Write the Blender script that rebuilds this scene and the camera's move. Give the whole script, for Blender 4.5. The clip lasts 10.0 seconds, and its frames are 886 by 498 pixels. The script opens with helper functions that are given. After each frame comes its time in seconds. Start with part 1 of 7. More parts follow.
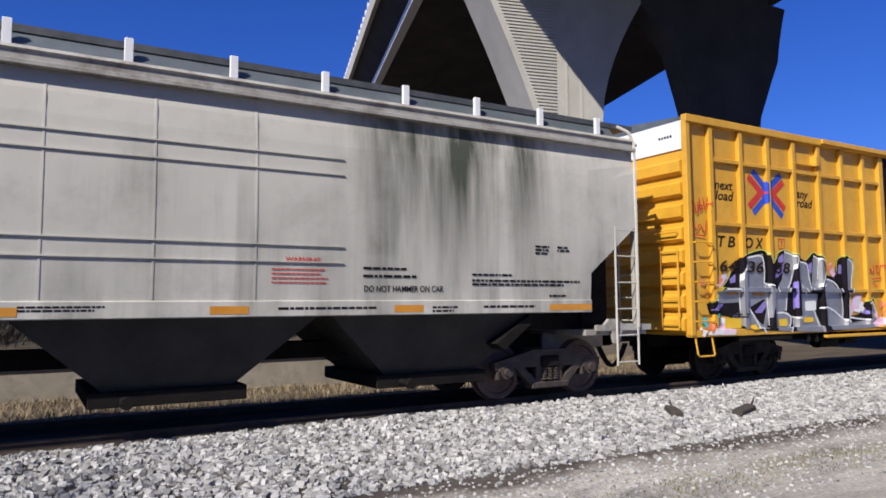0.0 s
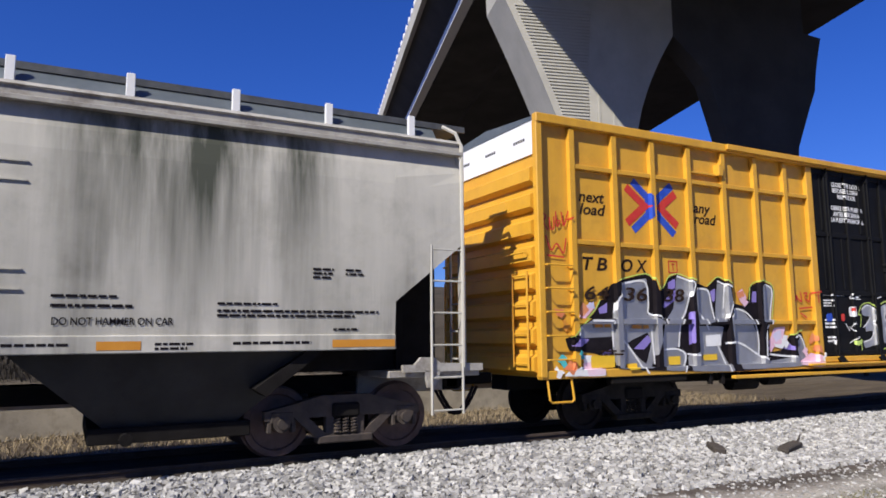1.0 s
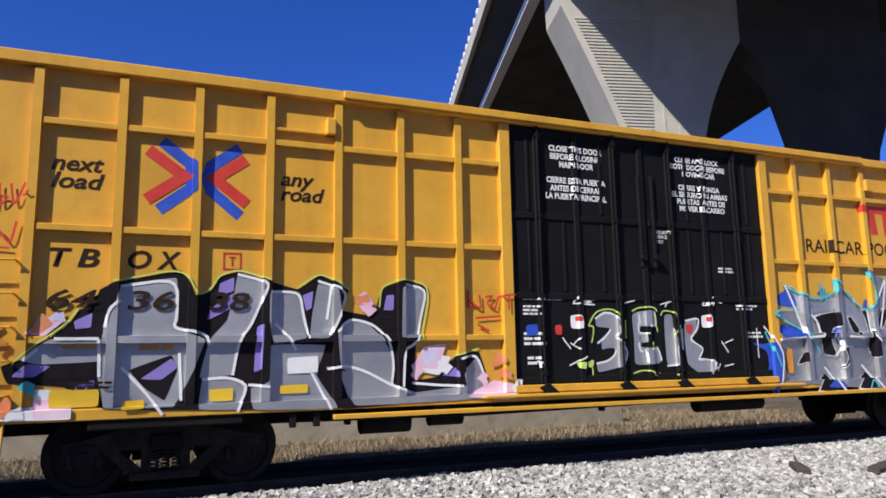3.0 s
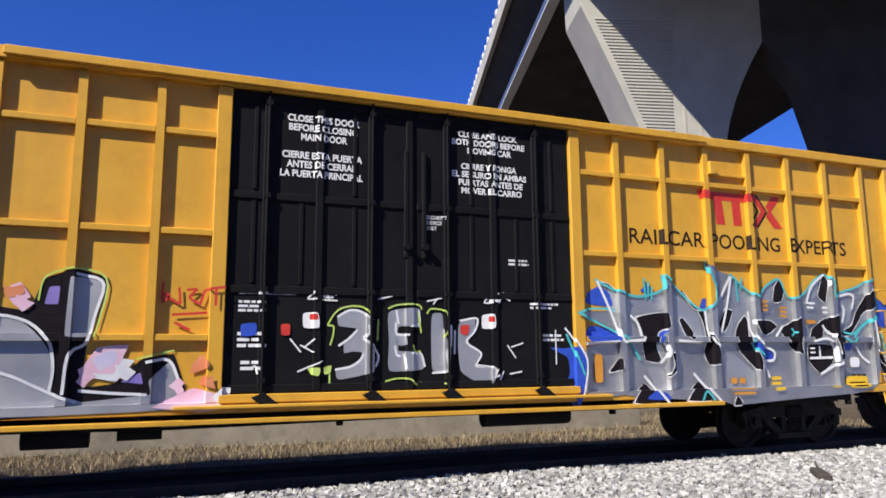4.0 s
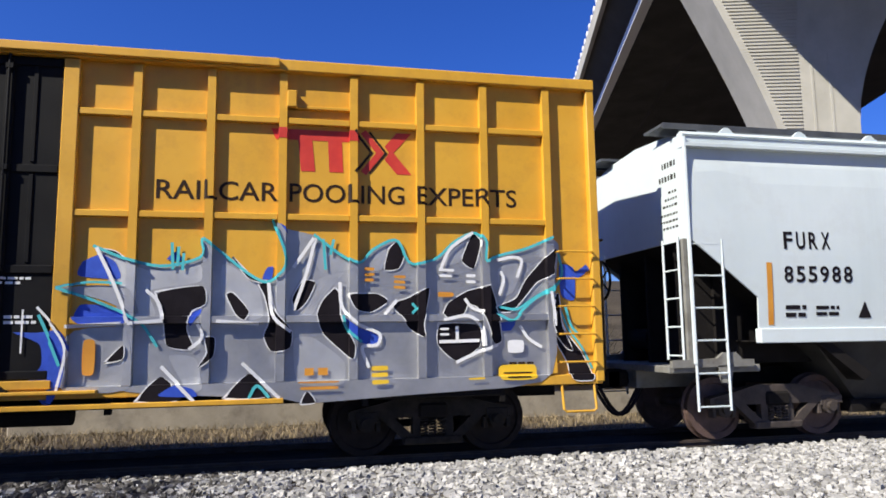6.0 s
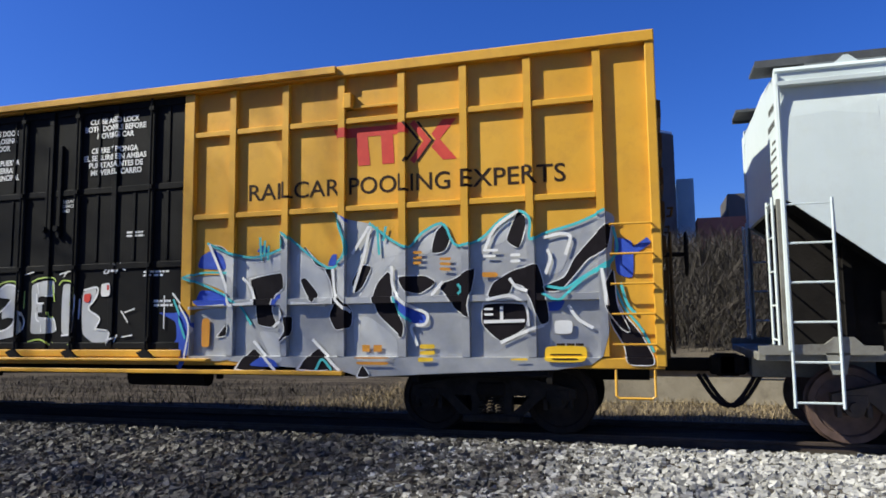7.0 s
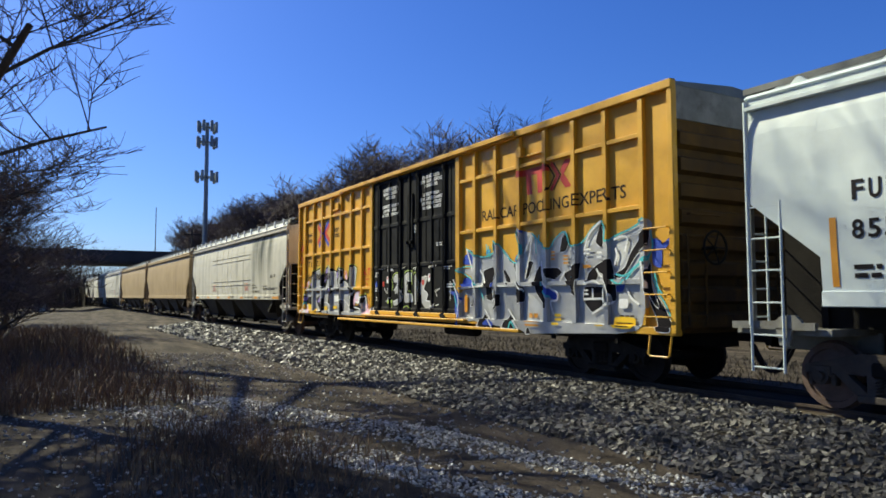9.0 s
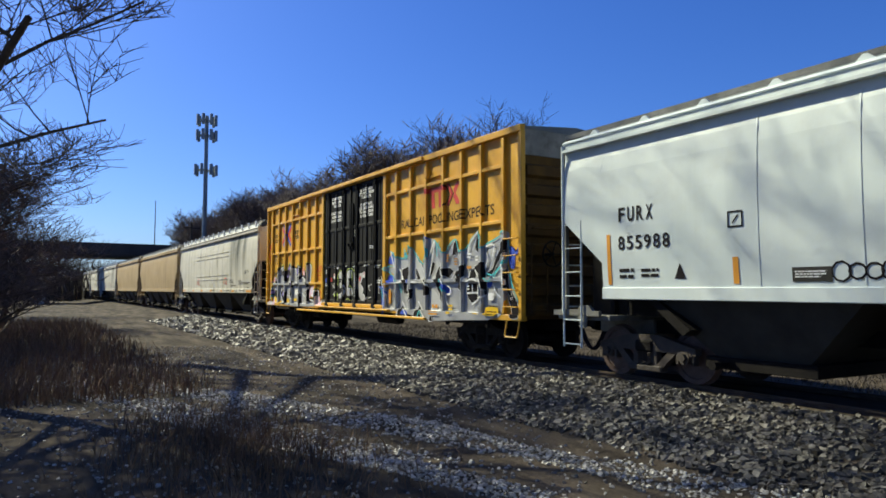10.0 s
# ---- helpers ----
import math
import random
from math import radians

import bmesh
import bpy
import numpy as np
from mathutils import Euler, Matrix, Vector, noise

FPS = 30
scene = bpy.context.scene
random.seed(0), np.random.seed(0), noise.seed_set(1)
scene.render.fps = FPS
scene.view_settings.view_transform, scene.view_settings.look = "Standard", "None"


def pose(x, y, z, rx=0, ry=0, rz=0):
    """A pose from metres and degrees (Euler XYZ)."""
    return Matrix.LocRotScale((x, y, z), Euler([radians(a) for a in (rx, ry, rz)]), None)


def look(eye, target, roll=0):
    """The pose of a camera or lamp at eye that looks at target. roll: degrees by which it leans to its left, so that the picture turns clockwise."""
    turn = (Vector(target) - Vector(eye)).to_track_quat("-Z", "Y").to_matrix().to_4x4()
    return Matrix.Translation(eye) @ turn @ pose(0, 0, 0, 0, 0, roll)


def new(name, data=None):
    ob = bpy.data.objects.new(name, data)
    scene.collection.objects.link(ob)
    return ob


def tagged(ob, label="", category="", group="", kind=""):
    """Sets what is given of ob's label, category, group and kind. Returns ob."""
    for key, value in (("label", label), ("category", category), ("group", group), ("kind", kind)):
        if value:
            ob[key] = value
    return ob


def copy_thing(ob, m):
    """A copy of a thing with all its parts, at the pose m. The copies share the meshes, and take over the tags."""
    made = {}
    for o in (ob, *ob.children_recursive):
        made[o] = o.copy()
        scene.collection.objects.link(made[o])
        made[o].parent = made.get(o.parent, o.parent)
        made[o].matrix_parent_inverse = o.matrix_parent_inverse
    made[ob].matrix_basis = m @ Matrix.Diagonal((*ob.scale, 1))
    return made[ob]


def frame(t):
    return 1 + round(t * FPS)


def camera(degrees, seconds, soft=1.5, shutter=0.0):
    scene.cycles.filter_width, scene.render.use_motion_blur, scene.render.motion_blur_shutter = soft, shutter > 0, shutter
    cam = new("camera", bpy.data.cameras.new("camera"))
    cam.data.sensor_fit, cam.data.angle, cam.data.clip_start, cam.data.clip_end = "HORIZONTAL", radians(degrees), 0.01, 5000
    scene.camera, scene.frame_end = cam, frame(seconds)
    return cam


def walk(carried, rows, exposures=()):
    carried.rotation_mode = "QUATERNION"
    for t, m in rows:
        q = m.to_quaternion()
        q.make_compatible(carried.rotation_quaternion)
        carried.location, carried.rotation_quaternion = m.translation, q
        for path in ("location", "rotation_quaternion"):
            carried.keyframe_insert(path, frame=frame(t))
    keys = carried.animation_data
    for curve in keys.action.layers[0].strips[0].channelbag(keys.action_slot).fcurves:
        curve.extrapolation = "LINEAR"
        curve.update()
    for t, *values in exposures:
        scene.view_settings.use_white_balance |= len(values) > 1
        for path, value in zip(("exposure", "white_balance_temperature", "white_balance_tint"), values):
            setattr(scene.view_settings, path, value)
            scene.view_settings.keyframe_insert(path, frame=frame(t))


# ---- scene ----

LENS, EYE = 63.99, 1.56      # metres above the rail head
SIDE = 9.01                      # the near side of the cars
YC = SIDE + 1.55                  # the middle of the track
cam = camera(LENS, 10.0, soft=1.7)
PAN = [  # seconds, yaw, pitch, roll
    (0, -30.67, 4.50, 0.38),
    (0.5, -29.68, 6.29, 0.23),
    (1, -27.91, 7.21, 0.49),
    (1.5, -26.06, 7.60, 0.74),
    (2, -24.77, 8.00, 0.68),
    (2.5, -23.29, 8.31, 0.57),
    (2.7, -23.00, 8.41, 0.86),
    (3.8, -21.53, 9.08, 0.43),
    (4, -21.24, 8.72, 0.40),
    (4.5, -20.09, 8.19, 0.31),
    (5, -19.99, 7.97, 0.36),
    (5.5, -18.35, 7.84, 0.45),
    (5.7, -16.90, 7.64, 0.64),
    (6.8, 10.21, 5.71, 0.69),
    (7, 16.49, 5.59, 0.63),
    (7.5, 29.56, 5.10, 0.77),
    (8, 43.19, 4.83, 0.25),
    (8.5, 53.72, 4.49, 0.06),
    (9, 59.77, 3.83, 0.02),
    (9.5, 59.80, 3.40, 0.31),
    (10, 59.71, 3.38, -0.21),
]
walk(cam, [(t, pose(0, 0, EYE, 90 + p, r, y)) for t, y, p, r in PAN],
     [(0, 0.32, 6500, 10), (2.5, 0.38, 6500, 10), (4.0, 0.55, 6600, 9), (5.7, 0.65, 6700, 8), (7.0, 0.6, 6800, 1), (8.0, 0.76, 7400, -6), (10, 0.78, 7900, -8)])
TRAIN = [(0.0, 20.01), (1.0, 15.79), (2.0, 11.56), (3.0, 7.34), (4.0, 3.12), (5.0, -1.05), (6.0, -5.14), (7.0, -9.19), (8.0, -13.23), (9.0, -17.32), (10.0, -21.44)]  # seconds, place of the boxcar's middle along the track

# ---------------------------------------------------------------- light
SUN_AZ, SUN_EL = 207.0, 41.0
sun = new("sun", bpy.data.lights.new("sun", "SUN"))
sun.data.energy, sun.data.angle, sun.data.color = 5.0, radians(0.5), (1.0, 0.95, 0.87)
sdir = Vector((math.cos(radians(SUN_AZ)) * math.cos(radians(SUN_EL)), math.sin(radians(SUN_AZ)) * math.cos(radians(SUN_EL)), math.sin(radians(SUN_EL))))
sun.matrix_basis = look(sdir * 60, (0, 0, 0))
world = bpy.data.worlds.new("world")
scene.world = world
world.use_nodes = True
wn = world.node_tree.nodes
sky = wn.new("ShaderNodeTexSky")
sky.sky_type, sky.sun_disc = "NISHITA", False
sky.sun_elevation, sky.sun_rotation = radians(SUN_EL), radians(90 - SUN_AZ)
sky.air_density, sky.dust_density, sky.ozone_density = 1.0, 1.0, 3.0
hsv = wn.new("ShaderNodeHueSaturation")
hsv.inputs["Saturation"].default_value = 1.25
tint = wn.new("ShaderNodeMix")
tint.data_type, tint.blend_type = "RGBA", "MULTIPLY"
tint.inputs[0].default_value, tint.inputs[7].default_value = 1.0, (0.52, 0.74, 1.60, 1)
world.node_tree.links.new(sky.outputs[0], hsv.inputs["Color"])
world.node_tree.links.new(hsv.outputs[0], tint.inputs[6])
world.node_tree.links.new(tint.outputs[2], wn["Background"].inputs[0])
wn["Background"].inputs[1].default_value = 0.064


# ---------------------------------------------------------------- helpers for materials and meshes
def mat(name, c1, c2, scale=2.0, rough=0.6, metal=0.0, bump=0.15, bscale=30.0, stretch=(1, 1, 1), streak=None, dirt=None, island=0.0, patch=None, spec=0.5):
    """Two tones by noise, fine relief, and at choice streaks (colour, amount, scale) that run down and dirt (colour, amount, scale)."""
    m = bpy.data.materials.new(name)
    m.use_nodes = True
    n, l = m.node_tree.nodes, m.node_tree.links
    b = n["Principled BSDF"]
    co = n.new("ShaderNodeTexCoord")
    mp = n.new("ShaderNodeMapping")
    mp.inputs["Scale"].default_value = stretch
    l.new(co.outputs["Object"], mp.inputs["Vector"])

    def noise_tex(s, detail=6, vec=None, r=0.6):
        t = n.new("ShaderNodeTexNoise")
        t.inputs["Scale"].default_value, t.inputs["Detail"].default_value, t.inputs["Roughness"].default_value = s, detail, r
        l.new(vec or mp.outputs[0], t.inputs["Vector"])
        return t

    def ramp(src, a, c):
        r = n.new("ShaderNodeMapRange")
        r.inputs["From Min"].default_value, r.inputs["From Max"].default_value = a, c
        l.new(src, r.inputs["Value"])
        return r.outputs[0]

    def mix(f, a, c):
        x = n.new("ShaderNodeMix")
        x.data_type = "RGBA"
        if isinstance(f, float):
            x.inputs[0].default_value = f
        else:
            l.new(f, x.inputs[0])
        for s, v in ((x.inputs[6], a), (x.inputs[7], c)):
            if isinstance(v, tuple):
                s.default_value = (*v, 1)
            else:
                l.new(v, s)
        return x.outputs[2]
    col = mix(ramp(noise_tex(scale).outputs["Fac"], 0.3, 0.7), c1, c2)
    if streak:
        c, amount, s = streak
        sm = n.new("ShaderNodeMapping")
        sm.inputs["Scale"].default_value = (s, s, s * 0.06)
        l.new(co.outputs["Object"], sm.inputs["Vector"])
        big = ramp(noise_tex(0.35).outputs["Fac"], 0.42, 0.7)
        mul = n.new("ShaderNodeMath")
        mul.operation = "MULTIPLY"
        l.new(ramp(noise_tex(1.0, vec=sm.outputs[0]).outputs["Fac"], 0.42, 0.75), mul.inputs[0])
        l.new(big, mul.inputs[1])
        m2 = n.new("ShaderNodeMath")
        m2.operation, m2.use_clamp = "MULTIPLY", True
        l.new(mul.outputs[0], m2.inputs[0])
        m2.inputs[1].default_value = amount
        col = mix(m2.outputs[0], col, c)
    if patch:
        c, amount, x0, x1 = patch
        sp = n.new("ShaderNodeSeparateXYZ")
        l.new(co.outputs["Object"], sp.inputs[0])
        pm = n.new("ShaderNodeMapping")
        pm.inputs["Scale"].default_value = (2.4, 2.4, 0.16)
        l.new(co.outputs["Object"], pm.inputs["Vector"])
        f = ramp(noise_tex(1.0, vec=pm.outputs[0]).outputs["Fac"], 0.36, 0.72)
        for src, lo, hi in ((sp.outputs["X"], x0, x0 + 1.4), (sp.outputs["X"], x1, x1 - 1.2), (sp.outputs["Z"], 1.7, 3.9)):
            mu = n.new("ShaderNodeMath")
            mu.operation, mu.use_clamp = "MULTIPLY", True
            l.new(f, mu.inputs[0])
            l.new(ramp(src, lo, hi), mu.inputs[1])
            f = mu.outputs[0]
        mu = n.new("ShaderNodeMath")
        mu.operation, mu.use_clamp = "MULTIPLY", True
        l.new(f, mu.inputs[0])
        mu.inputs[1].default_value = amount
        col = mix(mu.outputs[0], col, c)
    if dirt:
        c, amount, s = dirt
        m3 = n.new("ShaderNodeMath")
        m3.operation, m3.use_clamp = "MULTIPLY", True
        l.new(ramp(noise_tex(s, 8, r=0.7).outputs["Fac"], 0.5, 0.75), m3.inputs[0])
        m3.inputs[1].default_value = amount
        col = mix(m3.outputs[0], col, c)
    if island:
        g = n.new("ShaderNodeNewGeometry")
        h = n.new("ShaderNodeHueSaturation")
        r = n.new("ShaderNodeMapRange")
        r.inputs["To Min"].default_value, r.inputs["To Max"].default_value = 1 - island, 1 + island
        l.new(g.outputs["Random Per Island"], r.inputs["Value"])
        l.new(r.outputs[0], h.inputs["Value"])
        l.new(col, h.inputs["Color"])
        col = h.outputs[0]
    l.new(col, b.inputs["Base Color"])
    b.inputs["Metallic"].default_value = metal
    b.inputs["Specular IOR Level"].default_value = spec
    rr = n.new("ShaderNodeMapRange")
    rr.inputs["To Min"].default_value, rr.inputs["To Max"].default_value = rough - 0.1, min(1.0, rough + 0.12)
    l.new(noise_tex(scale * 3).outputs["Fac"], rr.inputs["Value"])
    l.new(rr.outputs[0], b.inputs["Roughness"])
    if bump:
        bp = n.new("ShaderNodeBump")
        bp.inputs["Strength"].default_value, bp.inputs["Distance"].default_value = bump, 0.02
        l.new(noise_tex(bscale, 8).outputs["Fac"], bp.inputs["Height"])
        l.new(bp.outputs[0], b.inputs["Normal"])
    return m


def part(name, bm, material, parent=None, label="", smooth=False):
    """Links a bmesh as one mesh object, under a thing or a part."""
    me = bpy.data.meshes.new(name)
    bmesh.ops.recalc_face_normals(bm, faces=bm.faces)
    bm.to_mesh(me)
    bm.free()
    if smooth:
        for p in me.polygons:
            p.use_smooth = True
    me.materials.append(material)
    ob = new(name, me)
    ob.parent = parent
    if label:
        tagged(ob, label=label)
    return ob


def again(ob, parent=None, m=None):
    """Another object on the same mesh."""
    o = new(ob.name.split(".")[0], ob.data)
    o.parent = parent if parent is not None else ob.parent
    o.matrix_basis = m if m is not None else Matrix()
    return o


def box(bm, x0, x1, y0, y1, z0, z1, bev=0.0):
    m = Matrix.LocRotScale(((x0 + x1) / 2, (y0 + y1) / 2, (z0 + z1) / 2), None, (abs(x1 - x0), abs(y1 - y0), abs(z1 - z0)))
    made = bmesh.ops.create_cube(bm, size=1, matrix=m)["verts"]
    if bev:
        bmesh.ops.bevel(bm, geom=list({e for v in made for e in v.link_edges}), offset=bev, segments=1, affect="EDGES")


def prism(bm, pts, y0, y1):
    """A polygon in (x, z), from y0 to y1."""
    a = [bm.verts.new((x, y0, z)) for x, z in pts]
    b = [bm.verts.new((x, y1, z)) for x, z in pts]
    bm.faces.new(a), bm.faces.new(b[::-1])
    for i in range(len(pts)):
        j = (i + 1) % len(pts)
        bm.faces.new((a[i], b[i], b[j], a[j]))


def prism_x(bm, pts, x0, x1):
    """A polygon in (y, z), from x0 to x1."""
    a = [bm.verts.new((x0, y, z)) for y, z in pts]
    b = [bm.verts.new((x1, y, z)) for y, z in pts]
    bm.faces.new(a), bm.faces.new(b[::-1])
    for i in range(len(pts)):
        j = (i + 1) % len(pts)
        bm.faces.new((a[i], b[i], b[j], a[j]))


def rod(bm, p, q, r, r2=None, n=8):
    p, q = Vector(p), Vector(q)
    d = q - p
    bmesh.ops.create_cone(bm, cap_ends=True, segments=n, radius1=r, radius2=r if r2 is None else r2, depth=d.length,
                          matrix=Matrix.Translation((p + q) / 2) @ d.to_track_quat("Z", "Y").to_matrix().to_4x4())


def pipe(bm, pts, r, n=6):
    """One round tube along a bent line."""
    pts = [Vector(p) for p in pts]
    rings, side = [], None
    for i, p in enumerate(pts):
        d = (pts[min(i + 1, len(pts) - 1)] - pts[max(i - 1, 0)]).normalized()
        side = d.orthogonal().normalized() if side is None else (side - d * side.dot(d)).normalized()
        up = d.cross(side)
        rings.append([bm.verts.new(p + (side * math.cos(2 * math.pi * k / n) + up * math.sin(2 * math.pi * k / n)) * r) for k in range(n)])
    for a, b in zip(rings, rings[1:]):
        for k in range(n):
            bm.faces.new((a[k], a[(k + 1) % n], b[(k + 1) % n], b[k]))
    bm.faces.new(rings[0][::-1]), bm.faces.new(rings[-1])


def lathe_y(bm, profile, n=28):
    """A profile of (radius, y) turned round the y axis."""
    rings = [[bm.verts.new((r * math.cos(2 * math.pi * i / n), y, r * math.sin(2 * math.pi * i / n))) for i in range(n)] for r, y in profile]
    for a, b in zip(rings, rings[1:]):
        for i in range(n):
            bm.faces.new((a[i], a[(i + 1) % n], b[(i + 1) % n], b[i]))
    bm.faces.new(rings[0]), bm.faces.new(rings[-1][::-1])


def lettering(body, x, z, height, bold=0.0, shear=0.0, width=1.0, align="LEFT"):
    """A flat bmesh of the words in (x, z), cap height in metres."""
    cu = bpy.data.curves.new("words", "FONT")
    cu.body, cu.size, cu.shear, cu.align_x, cu.offset, cu.resolution_u = body, height / 0.7, shear, align, bold * height, 3
    cu.space_line = 0.82
    ob = new("words", cu)
    bpy.context.view_layer.update()
    me = bpy.data.meshes.new_from_object(ob.evaluated_get(bpy.context.evaluated_depsgraph_get()))
    bm = bmesh.new()
    bm.from_mesh(me)
    for v in bm.verts:
        v.co = Vector((x + v.co.x * width, 0, z + v.co.y))
    bpy.data.objects.remove(ob), bpy.data.curves.remove(cu), bpy.data.meshes.remove(me)
    return bm


def flat(*polys):
    """A flat bmesh of polygons in (x, z)."""
    bm = bmesh.new()
    for pts in polys:
        bm.faces.new([bm.verts.new((x, 0, z)) for x, z in pts]).normal_update()
    return bm


def bars(x0, x1, z, h, rows=1, gap=1.8, seed=1):
    """Unreadable lines of writing: short bars of their size."""
    rnd = random.Random(seed)
    out = []
    for r in range(rows):
        x, zz = x0, z - r * h * gap
        end = x1 - rnd.random() * (x1 - x0) * 0.3
        while x < end:
            w = min(end - x, h * rnd.uniform(1.2, 4.5))
            out.append([(x, zz), (x + w, zz), (x + w, zz + h), (x, zz + h)])
            x += w + h * 0.6
    return flat(*out)


def drape(name, bm, material, parent, surface, xcuts=(), zcuts=(), lift=0.004, label="", sign=-1):
    """Lays flat paint on a ribbed side: cut at the ribs, it follows their depth."""
    for cuts, axis in ((xcuts, (1, 0, 0)), (zcuts, (0, 0, 1))):
        for c in cuts:
            bmesh.ops.bisect_plane(bm, geom=bm.verts[:] + bm.edges[:] + bm.faces[:], plane_co=(c * axis[0], 0, c * axis[2]), plane_no=axis, dist=1e-5)
    for v in bm.verts:
        v.co.y = surface(v.co.x, v.co.z) + sign * lift
    me = bpy.data.meshes.new(name)
    for f in bm.faces:
        f.normal_update()
        if f.normal.y * sign < 0:
            f.normal_flip()
    bm.to_mesh(me)
    bm.free()
    me.materials.append(material)
    ob = new(name, me)
    ob.parent = parent
    if label:
        tagged(ob, label=label)
    return ob


# ---------------------------------------------------------------- materials
YELLOW = mat("yellow_car_paint", (0.62, 0.32, 0.025), (0.70, 0.38, 0.038), 1.2, 0.45, bump=0.05, bscale=12, streak=((0.36, 0.19, 0.04), 0.5, 5), dirt=((0.35, 0.17, 0.03), 0.35, 3))
# end yellow with soot streaks, its whole tone darkened for shade
SHADED_SOOTY = mat("shaded_sooty_yellow", (0.05, 0.027, 0.008), (0.12, 0.064, 0.013), 1.2, 0.7, bump=0.08, bscale=12, streak=((0.03, 0.02, 0.012), 1.3, 3), dirt=((0.025, 0.017, 0.012), 0.9, 1.1), spec=0.2)
BLACK = mat("black_door_paint", (0.006, 0.006, 0.007), (0.010, 0.010, 0.011), 1.5, 0.62, bump=0.05, bscale=15, dirt=((0.016, 0.014, 0.012), 0.4, 4), spec=0.12)
GREY = mat("grey_hopper_paint", (0.51, 0.49, 0.43), (0.60, 0.575, 0.51), 0.7, 0.6, bump=0.05, bscale=10, streak=((0.10, 0.10, 0.085), 1.5, 2.0), dirt=((0.22, 0.21, 0.17), 0.35, 1.5), patch=((0.075, 0.08, 0.062), 1.5, 3.6, 8.2), spec=0.2)
CHORD = mat("stained_chord_paint", (0.30, 0.28, 0.25), (0.44, 0.42, 0.38), 2.5, 0.7, bump=0.2, dirt=((0.10, 0.075, 0.055), 0.9, 2.2))
# grimy platform white; on the boxcar's end band it stands for shade
GRIMY_SHADED = mat("grimy_shaded_white", (0.15, 0.145, 0.13), (0.25, 0.245, 0.22), 2.5, 0.7, bump=0.15, dirt=((0.09, 0.075, 0.06), 0.9, 3))
# concrete copy darkened for shade: viaduct deck, far leg and overpass
SHADED_CONCRETE = mat("shaded_concrete", (0.055, 0.052, 0.05), (0.085, 0.08, 0.075), 0.4, 0.85, bump=0.1, bscale=5, streak=((0.035, 0.034, 0.033), 0.6, 0.6), spec=0.15)
WHITE_CAR = mat("white_hopper_paint", (0.56, 0.63, 0.64), (0.64, 0.70, 0.71), 0.6, 0.45, bump=0.04, bscale=10, streak=((0.30, 0.33, 0.33), 0.35, 2.0), dirt=((0.36, 0.38, 0.37), 0.3, 1.2), spec=0.25)
TAN = mat("tan_hopper_paint", (0.33, 0.24, 0.13), (0.42, 0.31, 0.18), 0.6, 0.6, bump=0.05, streak=((0.12, 0.08, 0.05), 0.9, 2.0), spec=0.2)
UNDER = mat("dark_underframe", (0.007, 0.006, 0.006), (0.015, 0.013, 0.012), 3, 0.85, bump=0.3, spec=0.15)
TRUCK = mat("rusty_cast_steel", (0.03, 0.024, 0.021), (0.075, 0.056, 0.046), 6, 0.75, bump=0.4, dirt=((0.05, 0.04, 0.035), 0.8, 5))
WHEEL = mat("wheel_steel", (0.07, 0.045, 0.037), (0.15, 0.095, 0.08), 5, 0.65, metal=0.2, bump=0.2)
# darkened copies of the truck steels, for shade under the boxcar
SHADED_TRUCK = mat("shaded_cast_steel", (0.010, 0.009, 0.008), (0.030, 0.026, 0.023), 6, 0.8, bump=0.4, spec=0.2)
SHADED_WHEEL = mat("shaded_wheel_steel", (0.010, 0.008, 0.008), (0.028, 0.022, 0.02), 5, 0.7, metal=0.2, bump=0.2, spec=0.2)
RAIL = mat("rail_steel", (0.05, 0.036, 0.03), (0.085, 0.065, 0.055), 6, 0.65, metal=0.1, bump=0.2, spec=0.2)
TIE = mat("creosoted_timber", (0.035, 0.028, 0.023), (0.07, 0.058, 0.048), 5, 0.9, bump=0.5, stretch=(4, 0.6, 4))
STONE = mat("pale_ballast", (0.27, 0.262, 0.25), (0.42, 0.41, 0.39), 5, 0.85, bump=0.4, bscale=60, island=0.45)
# dark ballast copy: tree shade and backlight put into the colour
SHADED_STONE = mat("shaded_ballast", (0.030, 0.026, 0.022), (0.090, 0.080, 0.070), 1.2, 0.5, bump=0.4, bscale=60, island=0.7)
WET_STONE = mat("glinting_gravel", (0.16, 0.15, 0.14), (0.30, 0.29, 0.275), 5, 0.38, bump=0.3, bscale=60, island=0.6)
# gravel lightened so that its colour stands in for glints
TRACK_STONE = mat("glint_pale_gravel", (0.26, 0.25, 0.235), (0.44, 0.425, 0.40), 5, 0.36, bump=0.3, bscale=60, island=0.5)
# mid ballast tone, blending pale stones into the shade-dark ones
PART_SHADED_STONE = mat("dusty_ballast", (0.065, 0.059, 0.053), (0.13, 0.122, 0.112), 2.0, 0.5, bump=0.4, bscale=60, island=0.6)
DRY_GRASS = mat("dry_brown_grass", (0.115, 0.068, 0.042), (0.20, 0.125, 0.075), 3, 0.9, bump=0, island=0.4)
BRUSH = mat("dark_winter_brush", (0.035, 0.03, 0.025), (0.07, 0.058, 0.048), 2, 0.9, bump=0, island=0.4)
CONCRETE = mat("pale_concrete", (0.37, 0.355, 0.31), (0.47, 0.45, 0.395), 0.6, 0.85, bump=0.3, bscale=6, streak=((0.25, 0.23, 0.19), 0.5, 0.8))
WALL = mat("weathered_wall_concrete", (0.24, 0.21, 0.165), (0.34, 0.30, 0.24), 1.5, 0.9, bump=0.3, bscale=12, dirt=((0.12, 0.10, 0.075), 0.7, 2.5))
